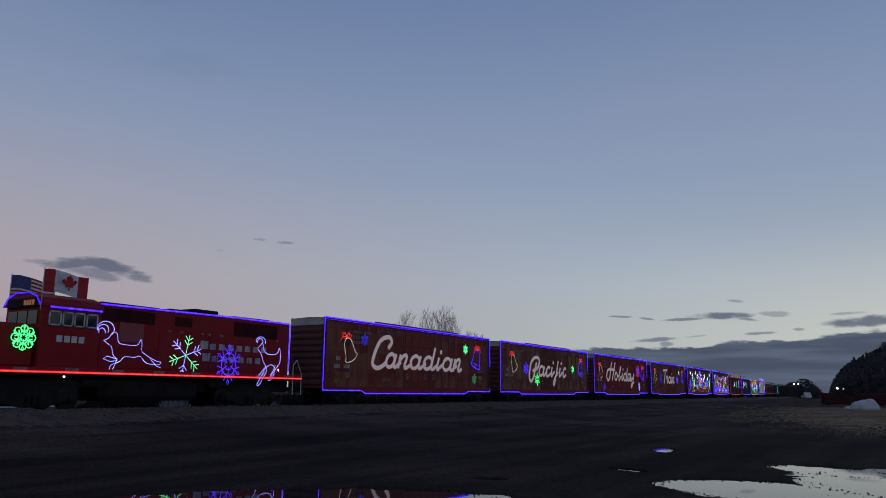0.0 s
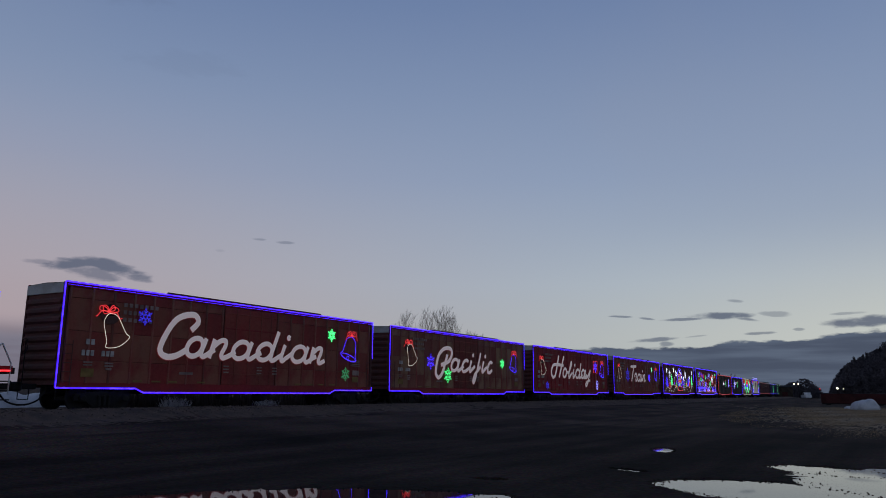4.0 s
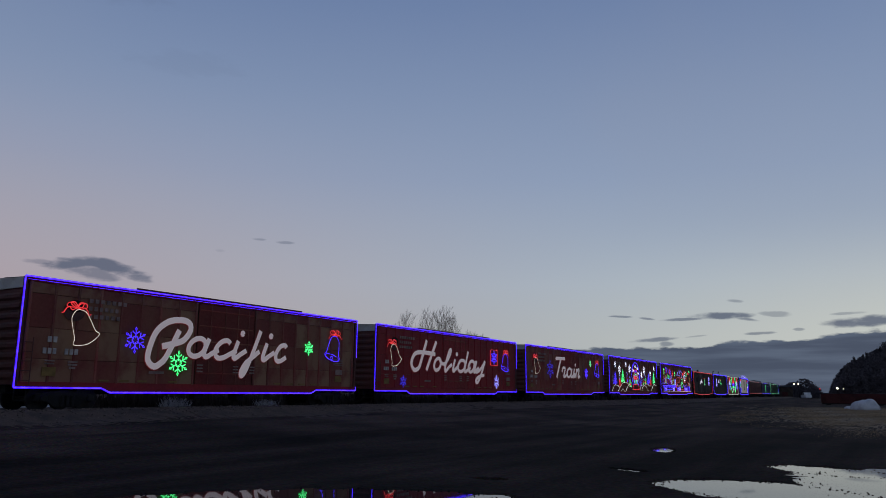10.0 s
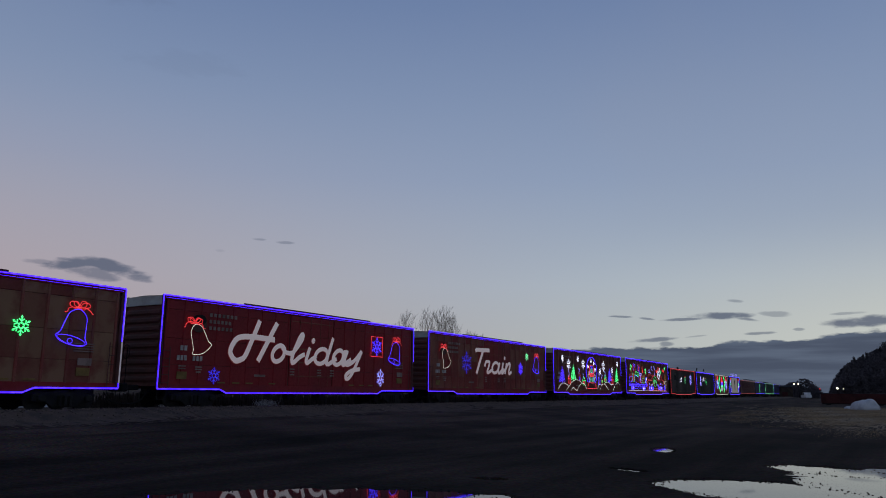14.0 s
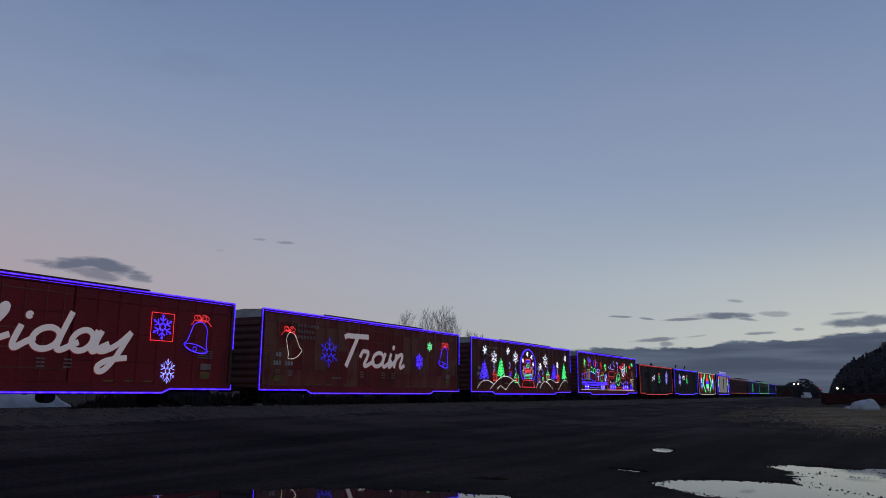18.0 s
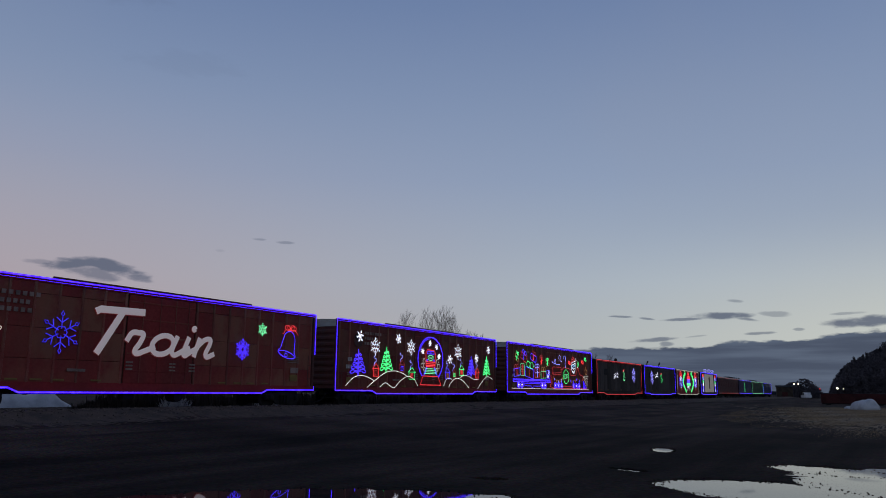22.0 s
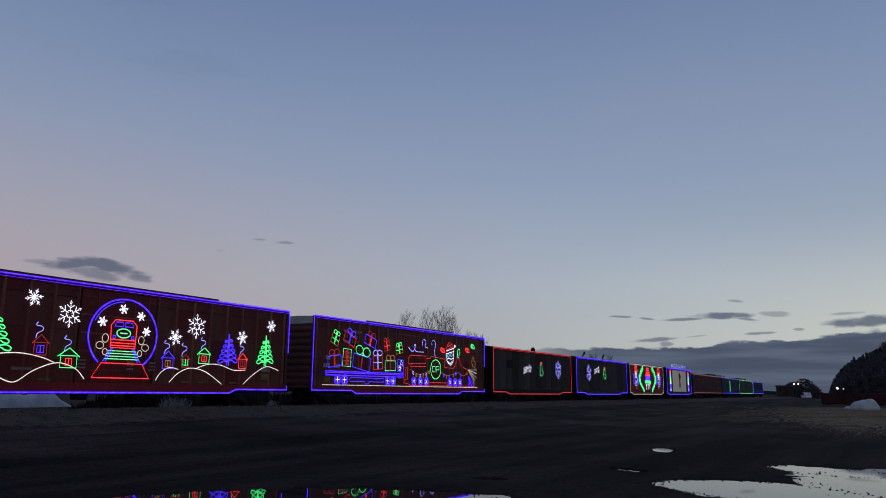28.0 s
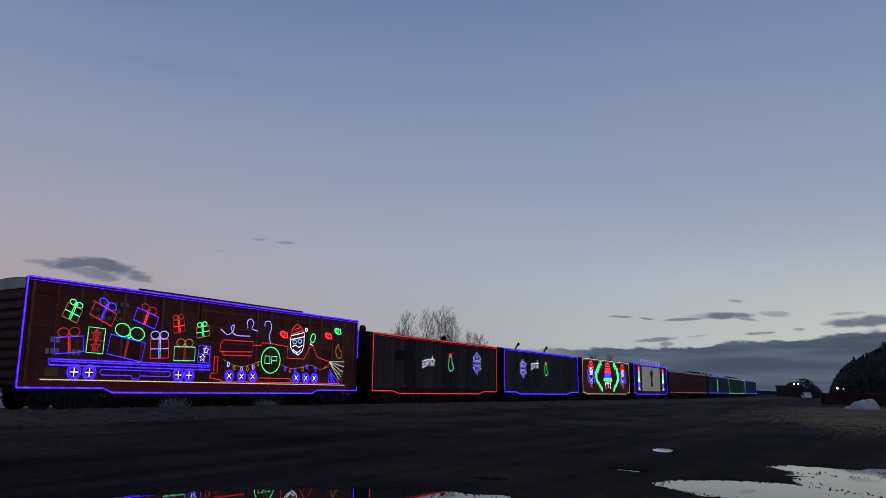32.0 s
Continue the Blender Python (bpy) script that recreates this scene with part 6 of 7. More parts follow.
    part("short_hood", bm, "loco_red", car, "bright red low nose")
    bm = nb()
    box(bm, X(-18.5), X(-18.3), -1.5, 1.5, 0.75, 1.56, 0.03)
    part("pilot_plate", bm, "dark", car)
    # heading on the hood, as plain bars
    for z, a, n in ((2.62, -7.5, 8), (2.1, -7.35, 7)):
        for j in range(n):
            bm = nb()
            q = a + j * 0.52
            box(bm, X(q), X(q) + (0.33 if j else 0.42), -1.03, -0.995, z, z + (0.26 if j else 0.36), 0.012)
            part("heading_bar", bm, "stencil", hood)
    # tank and running gear
    bm = nb()
    box(bm, X(-17.8), X(-1.9), -0.95, 0.95, 0.8, 1.38, 0.03)
    part("underframe", bm, "dark", car)
    for s in (-1, 1):
        for u in (-14.9, -4.9):
            bm = nb()
            prism(bm, [(X(u) - 1.95, 1.0), (X(u) - 1.7, 1.2), (X(u) + 1.7, 1.2), (X(u) + 1.95, 1.0), (X(u) + 1.3, 0.72), (X(u) - 1.3, 0.72)], s * 1.18, s * 1.05)
            part("truck_side_frame", bm, "dark", car)
        for u in (-12.9, -7.0):
            bm = nb()
            rod(bm, (X(u) - 0.1, s * 1.1, 1.12), (X(u) + 1.0, s * 1.1, 1.12), 0.2, 10)
            part("air_reservoir", bm, "dark", car)
    bm = nb()
    box(bm, X(-12.2), X(-7.6), -1.25, 1.25, 0.45, 1.36, 0.18)
    part("fuel_tank", bm, "dark", car)
    truck(car, X(-14.9), 2.74, 0.12)
    truck(car, X(-4.9), 2.74, 0.12)
    coupler(car, X(-1.45), 1)
    coupler(car, X(-18.4), -1)
    # rails and posts
    for s in (-1, 1):
        bm = nb()
        for u in (-12.7, -10.8, -8.9, -7.0, -5.1, -3.2, -2.2):
            rod(bm, (X(u), s * 1.5, 1.56), (X(u), s * 1.5, 2.5), 0.014)
        rod(bm, (X(-12.7), s * 1.5, 2.5), (X(-2.2), s * 1.5, 2.5), 0.014)
        part("handrail", bm, "loco_red", car)
        bm = nb()
        rod(bm, (X(-2.17), s * 1.53, 0.7), (X(-2.17), s * 1.53, 2.1), 0.025)
        rod(bm, (X(-2.17), s * 1.53, 2.1), (X(-1.92), s * 1.53, 2.35), 0.025)
        rod(bm, (X(-1.92), s * 1.53, 2.35), (X(-1.57), s * 1.53, 1.7), 0.025)
        rod(bm, (X(-1.57), s * 1.53, 1.7), (X(-1.57), s * 1.53, 0.7), 0.025)
        part("grab_rail", bm, "silver", car, "white end grab rail")
        bm = nb()
        for k in range(3):
            box(bm, X(-2.2), X(-1.5), min(s * 1.3, s * 1.54), max(s * 1.3, s * 1.54), 0.5 + 0.3 * k, 0.54 + 0.3 * k)
        part("step", bm, "dark", car)
    for j in range(9):
        bm = nb()
        box(bm, X(-17.6 + j * 1.85), X(-17.6 + j * 1.85) + 0.5, -1.56, -1.53, 1.5, 1.6)
        part("reflector", bm, "ghost", car)
    # light strings
    bm = nb()
    rope(bm, [(X(-18.3), 1.46), (X(-1.6), 1.46)], -1.58, 0.033)
    lit_part("light_string", bm, "RED", car, "red light string along the frame")
    bm = nb()
    rope(bm, [(X(-12.4), 4.06), (X(-6.2), 4.13), (X(-1.97), 4.12)], -1.02, 0.033)
    lit_part("light_string", bm, "BLUE", car, "blue light string along the hood")
    bm = nb()
    rope(bm, [(X(-1.95), 4.1), (X(-1.95), 1.8)], -1.02, 0.033)
    lit_part("light_string", bm, "BLUE", car)
    bm = nb()
    rope(bm, [(X(-14.47), 3.74), (X(-12.43), 3.75)], -1.2, 0.033)
    lit_part("light_string", bm, "BLUE", cab)
    bm = nb()
    pts = [(-1.16, 3.78), (-0.88, 4.1), (-0.4, 4.25), (0.4, 4.25), (0.88, 4.1), (1.16, 3.78)]
    for (y0, z0), (y1, z1) in zip(pts, pts[1:]):
        rod(bm, (X(-14.83), y0, z0), (X(-14.83), y1, z1), 0.024)
    part("light_string", bm, "BLUE", cab)
    # LED shapes hung along the hood
    def add(name, lines, colour, r, label="", y=-1.3):
        return lines_light(name, car, lines, colour, LOCO_U, y, r, label)
    deer = [(-12.05, 2.62), (-11.85, 2.72), (-11.68, 2.95), (-11.5, 2.9), (-11.42, 2.6), (-11.2, 2.52), (-10.6, 2.52), (-10.42, 2.75), (-10.36, 2.55), (-10.35, 2.3), (-10.0, 2.1), (-9.65, 1.95), (-9.4, 1.9), (-9.55, 1.8), (-10.1, 1.85), (-10.4, 2.1),
            (-10.65, 2.05), (-11.1, 2.05), (-11.25, 1.9), (-11.45, 1.8), (-11.65, 1.72), (-11.7, 1.55), (-11.55, 1.6), (-11.45, 1.95), (-11.6, 2.1), (-11.7, 2.4), (-11.85, 2.5), (-12.05, 2.62)]
    add("reindeer_light", [[tuple(p) for p in spline([(x - 0.3, z + 0.06) for x, z in deer], 4)], [(x - 0.4, z + 0.06) for x, z in ((-11.3, 1.95), (-11.75, 2.05), (-11.9, 1.95), (-11.6, 1.85), (-11.3, 1.9))], [(-10.25, 2.1), (-9.9, 1.8), (-9.7, 1.75)]], "LILAC", 0.015, "leaping reindeer outlined in LED rope")
    add("antler_light", [ellipse(-12.3, 3.1, 0.36, 0.3, 10, -40, 190), ellipse(-12.4, 3.08, 0.22, 0.2, 8, -30, 200), ellipse(-12.45, 2.98, 0.14, 0.16, 6, -10, 190)], "LILAC", 0.018)
    stag = [(-0.75, 2.75), (-0.6, 2.92), (-0.45, 3.02), (-0.34, 2.72), (-0.1, 2.56), (0.25, 2.54), (0.55, 2.62), (0.66, 2.86), (0.76, 2.6), (0.74, 2.2), (0.5, 1.9), (0.22, 1.58), (0.02, 1.4), (0.16, 1.36), (0.38, 1.62), (0.36, 1.98), (0.1, 2.06),
            (-0.2, 1.88), (-0.45, 1.5), (-0.68, 1.16), (-0.55, 1.12), (-0.28, 1.5), (-0.1, 1.85), (-0.35, 2.2), (-0.5, 2.52), (-0.75, 2.75)]
    add("reindeer_light", [[tuple(p) for p in spline([(-3.9 + x, z) for x, z in stag], 4)], [(-4.05, 2.0), (-4.35, 1.7), (-4.6, 1.45), (-4.45, 1.42), (-4.15, 1.7)], [(-3.45, 2.05), (-3.6, 1.75), (-3.75, 1.6)]], "LILAC", 0.018, "leaping reindeer outlined in LED rope", y=-1.56)
    add("antler_light", [ellipse(-4.47, 3.1, 0.3, 0.22, 9, -20, 190), ellipse(-4.51, 3.08, 0.17, 0.16, 7, -10, 200)], "LILAC", 0.02, y=-1.56)
    fl = []
    for i in range(6):
        w = radians(60 * i + 20)
        arm = [[(-8.5, 2.3), (-8.5 + 0.85 * math.cos(w), 2.3 + 0.85 * math.sin(w))]]
        for f in (0.5, 0.72):
            for g in (-1, 1):
                v = w + g * radians(50)
                arm.append([(-8.5 + 0.85 * f * math.cos(w), 2.3 + 0.85 * f * math.sin(w)), (-8.5 + 0.85 * f * math.cos(w) + 0.26 * math.cos(v), 2.3 + 0.85 * f * math.sin(w) + 0.26 * math.sin(v))])
        fl += arm
    for i in range(6):
        add("snowflake_light", fl[i * 5:(i + 1) * 5], "LILAC" if i % 2 == 0 else "MINT", 0.022, "large two-tone snowflake light" if i == 0 else "")
    add("snowflake_light", snowflake_lines(-6.35, 2.0, 0.88, 0, 0.85, 0.5) + [ring(-6.35, 2.0, 0.42, 0.5, 12)], "BLUE_SOFT", 0.017, "blue snowflake light", y=-1.56)
    add("snowflake_light", [ring(-15.27 + 0.3 * math.cos(radians(a)), 2.6 + 0.3 * math.sin(radians(a)), 0.13, 0.13, 8) for a in range(0, 360, 45)] + snowflake_lines(-15.27, 2.6, 0.42), "GREEN", 0.026, "bright green snowflake light", y=-1.12)
    bm = nb()
    bmesh.ops.create_uvsphere(bm, u_segments=8, v_segments=6, radius=0.04, matrix=Matrix.Translation((X(-2.75), -1.1, 1.85)))
    part("marker_lamp", bm, "LAMP", car, "small warm marker lamp")
    bm = nb()
    bmesh.ops.create_uvsphere(bm, u_segments=8, v_segments=6, radius=0.04, matrix=Matrix.Translation((X(-13.9), -1.5, 1.3)))
    part("marker_lamp", bm, "LAMP", car)
    # flags at the front corners of the cab
    for y, stripes in ((-1.14, False), (1.14, True)):
        bm = nb()
        top = 5.1 if not stripes else 5.06
        POLE = -14.8 if not stripes else -14.66
        rod(bm, (X(POLE), y, 3.6), (X(POLE), y, top), 0.018)
        pole = part("flag_pole", bm, "silver", car)
        w, h = (1.75, 0.78) if not stripes else (1.75, 0.9)

        def cloth(name, x0, x1, z0, z1, mat, off=0.0, n=10):
            b = nb()
            rows = []
            for i in range(n + 1):
                q = x0 + (x1 - x0) * i / n
                dy = 0.13 * math.sin(q * 5.0) * min(1, q * 1.5) + off
                dz = -0.05 * q * q + 0.05 * math.sin(q * 4.4)
                rows.append([b.verts.new((X(POLE) + 0.02 + q, y + dy + s, top - 0.05 - h + z + dz)) for s in (-0.008, 0.008) for z in (z0, z1)])
            for a, c in zip(rows, rows[1:]):
                for i, j in ((0, 1), (3, 2), (2, 0), (1, 3)):
                    b.faces.new((a[i], a[j], c[j], c[i]))
            b.faces.new([rows[0][k] for k in (0, 2, 3, 1)])
            b.faces.new([rows[-1][k] for k in (0, 1, 3, 2)])
            bmesh.ops.recalc_face_normals(b, faces=b.faces[:])
            part(name, b, mat, pole)
        if stripes:
            for i in range(13):
                cloth("stripe", 0.0 if i < 6 else 0.7, w, i * h / 13, (i + 1) * h / 13, "red_flag" if i % 2 == 0 else "white_flag")
            cloth("canton", 0.0, 0.7, 6 * h / 13, h, "navy_flag", 0.0)
        else:
            cloth("side_band", 0.0, w * 0.25, 0, h, "red_flag")
            cloth("middle_band", w * 0.25, w * 0.75, 0, h, "white_flag")
            cloth("side_band", w * 0.75, w, 0, h, "red_flag")
            b = nb()
            cx, cz = X(POLE) + 0.02 + w * 0.5, top - 0.05 - h / 2 - 0.02
            leaf = [(0, 0.3), (0.07, 0.2), (0.13, 0.23), (0.11, 0.06), (0.2, 0.13), (0.3, 0.08), (0.26, 0.0), (0.13, -0.12), (0.14, -0.17), (0.02, -0.15), (0.02, -0.28), (-0.02, -0.28), (-0.02, -0.15), (-0.14, -0.17), (-0.13, -0.12), (-0.26, 0.0), (-0.3, 0.08), (-0.2, 0.13), (-0.11, 0.06), (-0.13, 0.23), (-0.07, 0.2)]
            prism(b, [(cx + p, cz + q) for p, q in leaf], y - 0.14, y - 0.125)
            part("leaf_emblem", b, "red_flag", pole)
    return car


loco = locomotive()
CARS.append((loco, -18.9, 9.0))

# ---------------------------------------------------------------- trees and distance
def bare_tree(name, x, y, height, spread, seed, label):
    """A leafless tree: trunk, upswept limbs and many fine twigs."""
    rng = random.Random(seed)
    tree = new(name)
    z0 = float(ground_height(x, y))
    tree.location = (x, y, z0 - 0.05)
    tagged(tree, label, "tree", "bare trees beyond the track")
    trunk, limbs = nb(), nb()

    def grow(bm, p, d, ln, r, depth):
        """One branch; its side shoots come off the outer two thirds."""
        k = (9, 6, 5, 3)[depth]
        start = (0.40, 0.3, 0.3, 2)[depth]
        turn = rng.uniform(0, 6.28)
        for i in range(k):
            q = p + d * (ln / k)
            r0, r1 = (max(r * (1 - 0.88 * j / k), 0.009) for j in (i, i + 1))
            rod(bm, p, q, r0, 6 if depth == 0 else 4 if depth == 1 else 3, r1)
            p, f = q, (i + 1) / k
            d = (d + Vector((rng.uniform(-0.09, 0.09), rng.uniform(-0.09, 0.09), 0.05 if depth else 0.02))).normalized()
            if depth < 3 and f > start:
                for _ in range((2, 2, 1)[depth]):
                    turn += 2.4 + rng.uniform(-0.4, 0.4)
                    side = d.orthogonal().normalized()
                    side = Matrix.Rotation(turn, 3, d) @ side
                    lean = rng.uniform(0.36, 0.72) * spread
                    size = (height * 0.40 * (1.12 - f * 0.72), ln * 0.52, ln * 0.55)[depth] * rng.uniform(0.75, 1.1)
                    grow(limbs, p, (d + side * lean).normalized(), size, max(r1 * 0.62, r * 0.25), depth + 1)
    grow(trunk, Vector((0, 0, 0)), Vector((rng.uniform(-0.06, 0.06), rng.uniform(-0.06, 0.06), 1)).normalized(), height * 0.9, height * 0.0125, 0)
    k = height / max(v.co.z for v in limbs.verts)
    for v in list(trunk.verts) + list(limbs.verts):
        v.co = v.co * k
    part("trunk", trunk, "bark", tree)
    tagged(part("crown", limbs, "bark", tree), kind="stuff")
    return tree


def bearing(deg, dist):
    return dist * math.sin(radians(deg)), dist * math.cos(radians(deg))


for deg, dist, h, sp, seed in ((56.05, 92, 9.6, 0.75, 5), (56.7, 92, 11.3, 0.85, 8), (57.5, 92, 11.7, 0.85, 21), (58.5, 92, 11.9, 0.9, 31), (59.6, 92, 10.6, 0.85, 45), (61.2, 98, 9.1, 0.9, 13), (62.0, 99, 8.9, 0.9, 27), (70.6, 160, 9.4, 0.9, 4), (71.3, 162, 9.4, 0.9, 9)):
    x, y = bearing(deg, dist)
    bare_tree("bare_tree", x, y, h, sp, seed, "leafless grey-brown tree with fine upright branches")


def crown_mesh(rng, conifer):
    """A low tree for the far woods: a stem under a ragged crown of many small leaf clumps."""
    bm = nb()
    rod(bm, (0, 0, 0), (0, 0, 0.5), 0.03, 4)
    for i in range(190):
        z = 0.12 + 0.88 * rng.random()
        if conifer:
            w = (1.03 - z) * 0.23
        else:
            w = 0.36 * math.sqrt(max(0.02, 1 - (2 * z - 1.05) ** 2))
        a = rng.uniform(0, 6.28)
        w *= math.sqrt(rng.random()) * rng.uniform(0.8, 1.15)
        c = Vector((w * math.cos(a), w * math.sin(a), z))
        vs = [bm.verts.new(c + Vector((rng.uniform(-1, 1), rng.uniform(-1, 1), rng.uniform(-1, 1))) * 0.075) for _ in range(3)]
        bm.faces.new(vs)
    return bm


CANOPY = ((85.2, 0.0), (85.9, 0.25), (86.5, 0.95), (87.05, 1.7), (87.7, 2.15), (88.4, 2.45), (89.6, 3.2), (93.0, 4.6), (100.0, 5.8), (150.0, 6.0))


def hill_height(az, dist):
    """Ground of the wooded hill: its skyline climbs with the bearing, its face falls towards the yard."""
    top = math.tan(radians(float(np.interp(az, [c[0] for c in CANOPY], [c[1] for c in CANOPY])))) * 400 + 1.5 - 5.0
    return max(0.0, top) * min(1.0, max(0.0, (dist - 255) / 135)) ** 0.8


def build_hill():
    bm = nb()
    azs = [84.5 + 1.0 * i for i in range(60)]
    ds = [240, 270, 310, 350, 400, 480]
    g = []
    for d in ds:
        g.append([])
        for a in azs:
            x, y = bearing(a, d)
            g[-1].append(bm.verts.new((x, y, hill_height(a, d) + 0.1 if d < 470 else hill_height(a, d) * 0.9)))
    for i in range(len(ds) - 1):
        for j in range(len(azs) - 1):
            bm.faces.new((g[i][j], g[i][j + 1], g[i + 1][j + 1], g[i + 1][j]))
    bmesh.ops.recalc_face_normals(bm, faces=bm.faces[:])
    tagged(put("wooded_hill", bm, "hill"), "dark hillside under bare and evergreen woods", "hill", kind="structure")
    rng = random.Random(3)
    kinds = [crown_mesh(rng, k % 2 == 0) for k in range(6)]
    data = []
    for b in kinds:
        b.verts.index_update()
        data.append(([v.co.copy() for v in b.verts], [[v.index for v in f.verts] for f in b.faces]))
        b.free()
    verts, faces = [], []
    for i in range(3000):
        a = 85.55 + (rng.random() ** 1.4) * 16
        d = rng.uniform(258, 402)
        x, y = bearing(a, d)
        h = rng.uniform(1.2, 2.4) if a < 86.15 else rng.uniform(3.2, 6.4) * (1.35 if rng.random() < 0.08 else 1)
        z = hill_height(a, d) - 0.4
        h = min(h, 0.7 + math.tan(radians(float(np.interp(a, [c[0] for c in CANOPY], [c[1] for c in CANOPY])))) * d * 0.8)
        vs, fs = data[rng.randrange(6)]
        t = rng.uniform(0, 6.28)
        c, s = math.cos(t) * h * 0.9, math.sin(t) * h * 0.9
        n = len(verts)
        verts += [(x + v.x * c - v.y * s, y + v.x * s + v.y * c, z + v.z * h) for v in vs]
        faces += [[k + n for k in f] for f in fs]
    me = bpy.data.meshes.new("hill_woods")
    me.from_pydata(verts, [], faces)
    me.materials.append(M["wood_hill"])
    tagged(new("hill_woods", me), "dense dark woods over the hillside", "woods", kind="stuff")


build_hill()


def far_ridge():
    bm = nb()
    prev = None
    for i in range(121):
        a = -60 + i * 2.0
        x, y = bearing(a, 2600)
        h = 10 + 9 * math.sin(a * 0.21) + 5 * math.sin(a * 0.63 + 1) + (8 if a > 70 else 0)
        x2, y2 = bearing(a, 2850)
        ring = [bm.verts.new((x, y, -2)), bm.verts.new((x, y, max(h, 4))), bm.verts.new((x2, y2, -2))]
        if prev:
            for j in range(2):
                bm.faces.new((prev[j], ring[j], ring[j + 1], prev[j + 1]))
        prev = ring
    bmesh.ops.recalc_face_normals(bm, faces=bm.faces[:])
    tagged(put("far_ridge", bm, "far_hill"), "low blue-grey ridge along the horizon", "ridge", kind="structure")


far_ridge()


def build_grass():
    rng = np.random.default_rng(5)
    verts, faces = [], []
    for i in range(190000):
        x = 30 + 70 * rng.random() ** 1.4
        if rng.random() > (x - 30) / 24:
            continue
        edge = float(grass_edge(x))
        y = rng.uniform(-0.14 * x + 2, edge + 1.5)
        fade = (edge + 1.0 - y) / (2.2 + 0.10 * x)
        if 0.8 * fade + 0.4 * math.sin(x * 0.4 + y) + 0.4 * math.sin(y * 1.3 - 0.2 * x) + rng.normal(0, 0.5) < 0.45 + 8.0 / x:
            continue
        z = 0.02
        h = rng.uniform(0.02, 0.075) * (4.0 if rng.random() < 0.006 else 1)
        h *= min(1.0, x / 60)
        a, ln = rng.uniform(0, 6.28), rng.uniform(-0.4, 0.4) * h
        w = rng.uniform(0.006, 0.014)
        c, s = math.cos(a) * w, math.sin(a) * w
        n = len(verts)
        verts += [(x - c, y - s, z), (x + c, y + s, z), (x + ln, y + ln * 0.6, z + h)]
        faces.append((n, n + 1, n + 2))
    me = bpy.data.meshes.new("dry_grass")
    me.from_pydata(verts, [], faces)
    me.materials.append(M["grass"])
    tagged(new("dry_grass", me), "patch of short dry tan grass", "grass", kind="stuff")


build_grass()


def snow_pile(name, x, y, r, h, seed, label, long=1.0, turn=0.0):
    bm = nb()
    rng = random.Random(seed)
    bmesh.ops.create_icosphere(bm, subdivisions=3, radius=1)
    z0 = float(ground_height(x, y))
    for v in bm.verts:
        k = 1 + 0.16 * math.sin(v.co.x * 4 + seed) * math.cos(v.co.y * 5 + seed) + rng.uniform(-0.04, 0.04)
        v.co = Vector((v.co.x * r * long * k, v.co.y * r * k, max(v.co.z, -0.15) ** 1 * h * k if v.co.z > 0 else v.co.z * 0.15))
    ob = put(name, bm, "snow", smooth=True)
    ob.matrix_basis = Matrix.Translation((x, y, z0)) @ pose(0, 0, 0, 0, 0, turn)
    tagged(ob, label, "snow mound")


snow_pile("snow_mound", 89.2, 2.9, 1.3, 1.1, 2, "heap of old grey-white snow beside dry grass", 1.0)
snow_pile("snow_mound", 93.0, 4.7, 0.42, 0.3, 6, "small lump of old snow beside dry grass")


def container():
    """Low rust-red open dump body."""
    t = new("scrap_bin")
    x, y = bearing(87.45, 128)
    tagged(t, "long low rust-red steel scrap bin on gravel", "bin")
    t.matrix_basis = Matrix.Translation((x, y, 0.0)) @ pose(0, 0, 0, 0, 0, -84)
    for s in (-1, 1):
        bm = nb()
        box(bm, -4.3, 4.3, s * 1.2 - 0.05, s * 1.2 + 0.05, 0.25, 1.65, 0.03)
        for i in range(9):
            xx = -4.0 + i * 1.0
            box(bm, xx - 0.06, xx + 0.06, s * 1.32 - 0.06, s * 1.32 + 0.06, 0.25, 1.6, 0.02)
        part("side_wall", bm, "rust", t)
        bm = nb()
        box(bm, s * 4.3 - 0.05, s * 4.3 + 0.05, -1.25, 1.25, 0.25, 1.65, 0.03)
        part("end_wall", bm, "rust", t)
    bm = nb()
    box(bm, -4.3, 4.3, -1.2, 1.2, 0.15, 0.25)
    for xx in (-3.4, 3.4):
        box(bm, xx - 0.3, xx + 0.3, -1.1, 1.1, 0.0, 0.16)
    part("floor", bm, "dark", t)


container()


def pickup():
    t = new("pickup_truck")
    x, y = bearing(84.64, 262)
    t.matrix_basis = Matrix.Translation((x, y, 0.02)) @ pose(0, 0, 0, 0, 0, 20)
    tagged(t, "white pickup truck parked by the sheds", "pickup truck")
    bm = nb()
    prism(bm, [(-2.6, 0.5), (2.6, 0.5), (2.6, 1.2), (0.9, 1.3), (0.4, 2.05), (-1.3, 2.1), (-1.5, 1.3), (-2.6, 1.3)], -0.9, 0.9)
    part("body", bm, "white", t)
    for s in (-1, 1):
        bm = nb()
        box(bm, -0.8, 0.35, s * 0.905 - 0.01, s * 0.905 + 0.01, 1.38, 1.95)
        part("window", bm, "glass", t)
    for xx in (-1.7, 1.7):
        for s in (-1, 1):
            bm = nb()
            lathe(bm, [(0.36, s * 0.8 - 0.1), (0.36, s * 0.8 + 0.1), (0.2, s * 0.8 + 0.12)], (xx, 0, 0.36), 14)
            part("wheel", bm, "dark", t)


pickup()


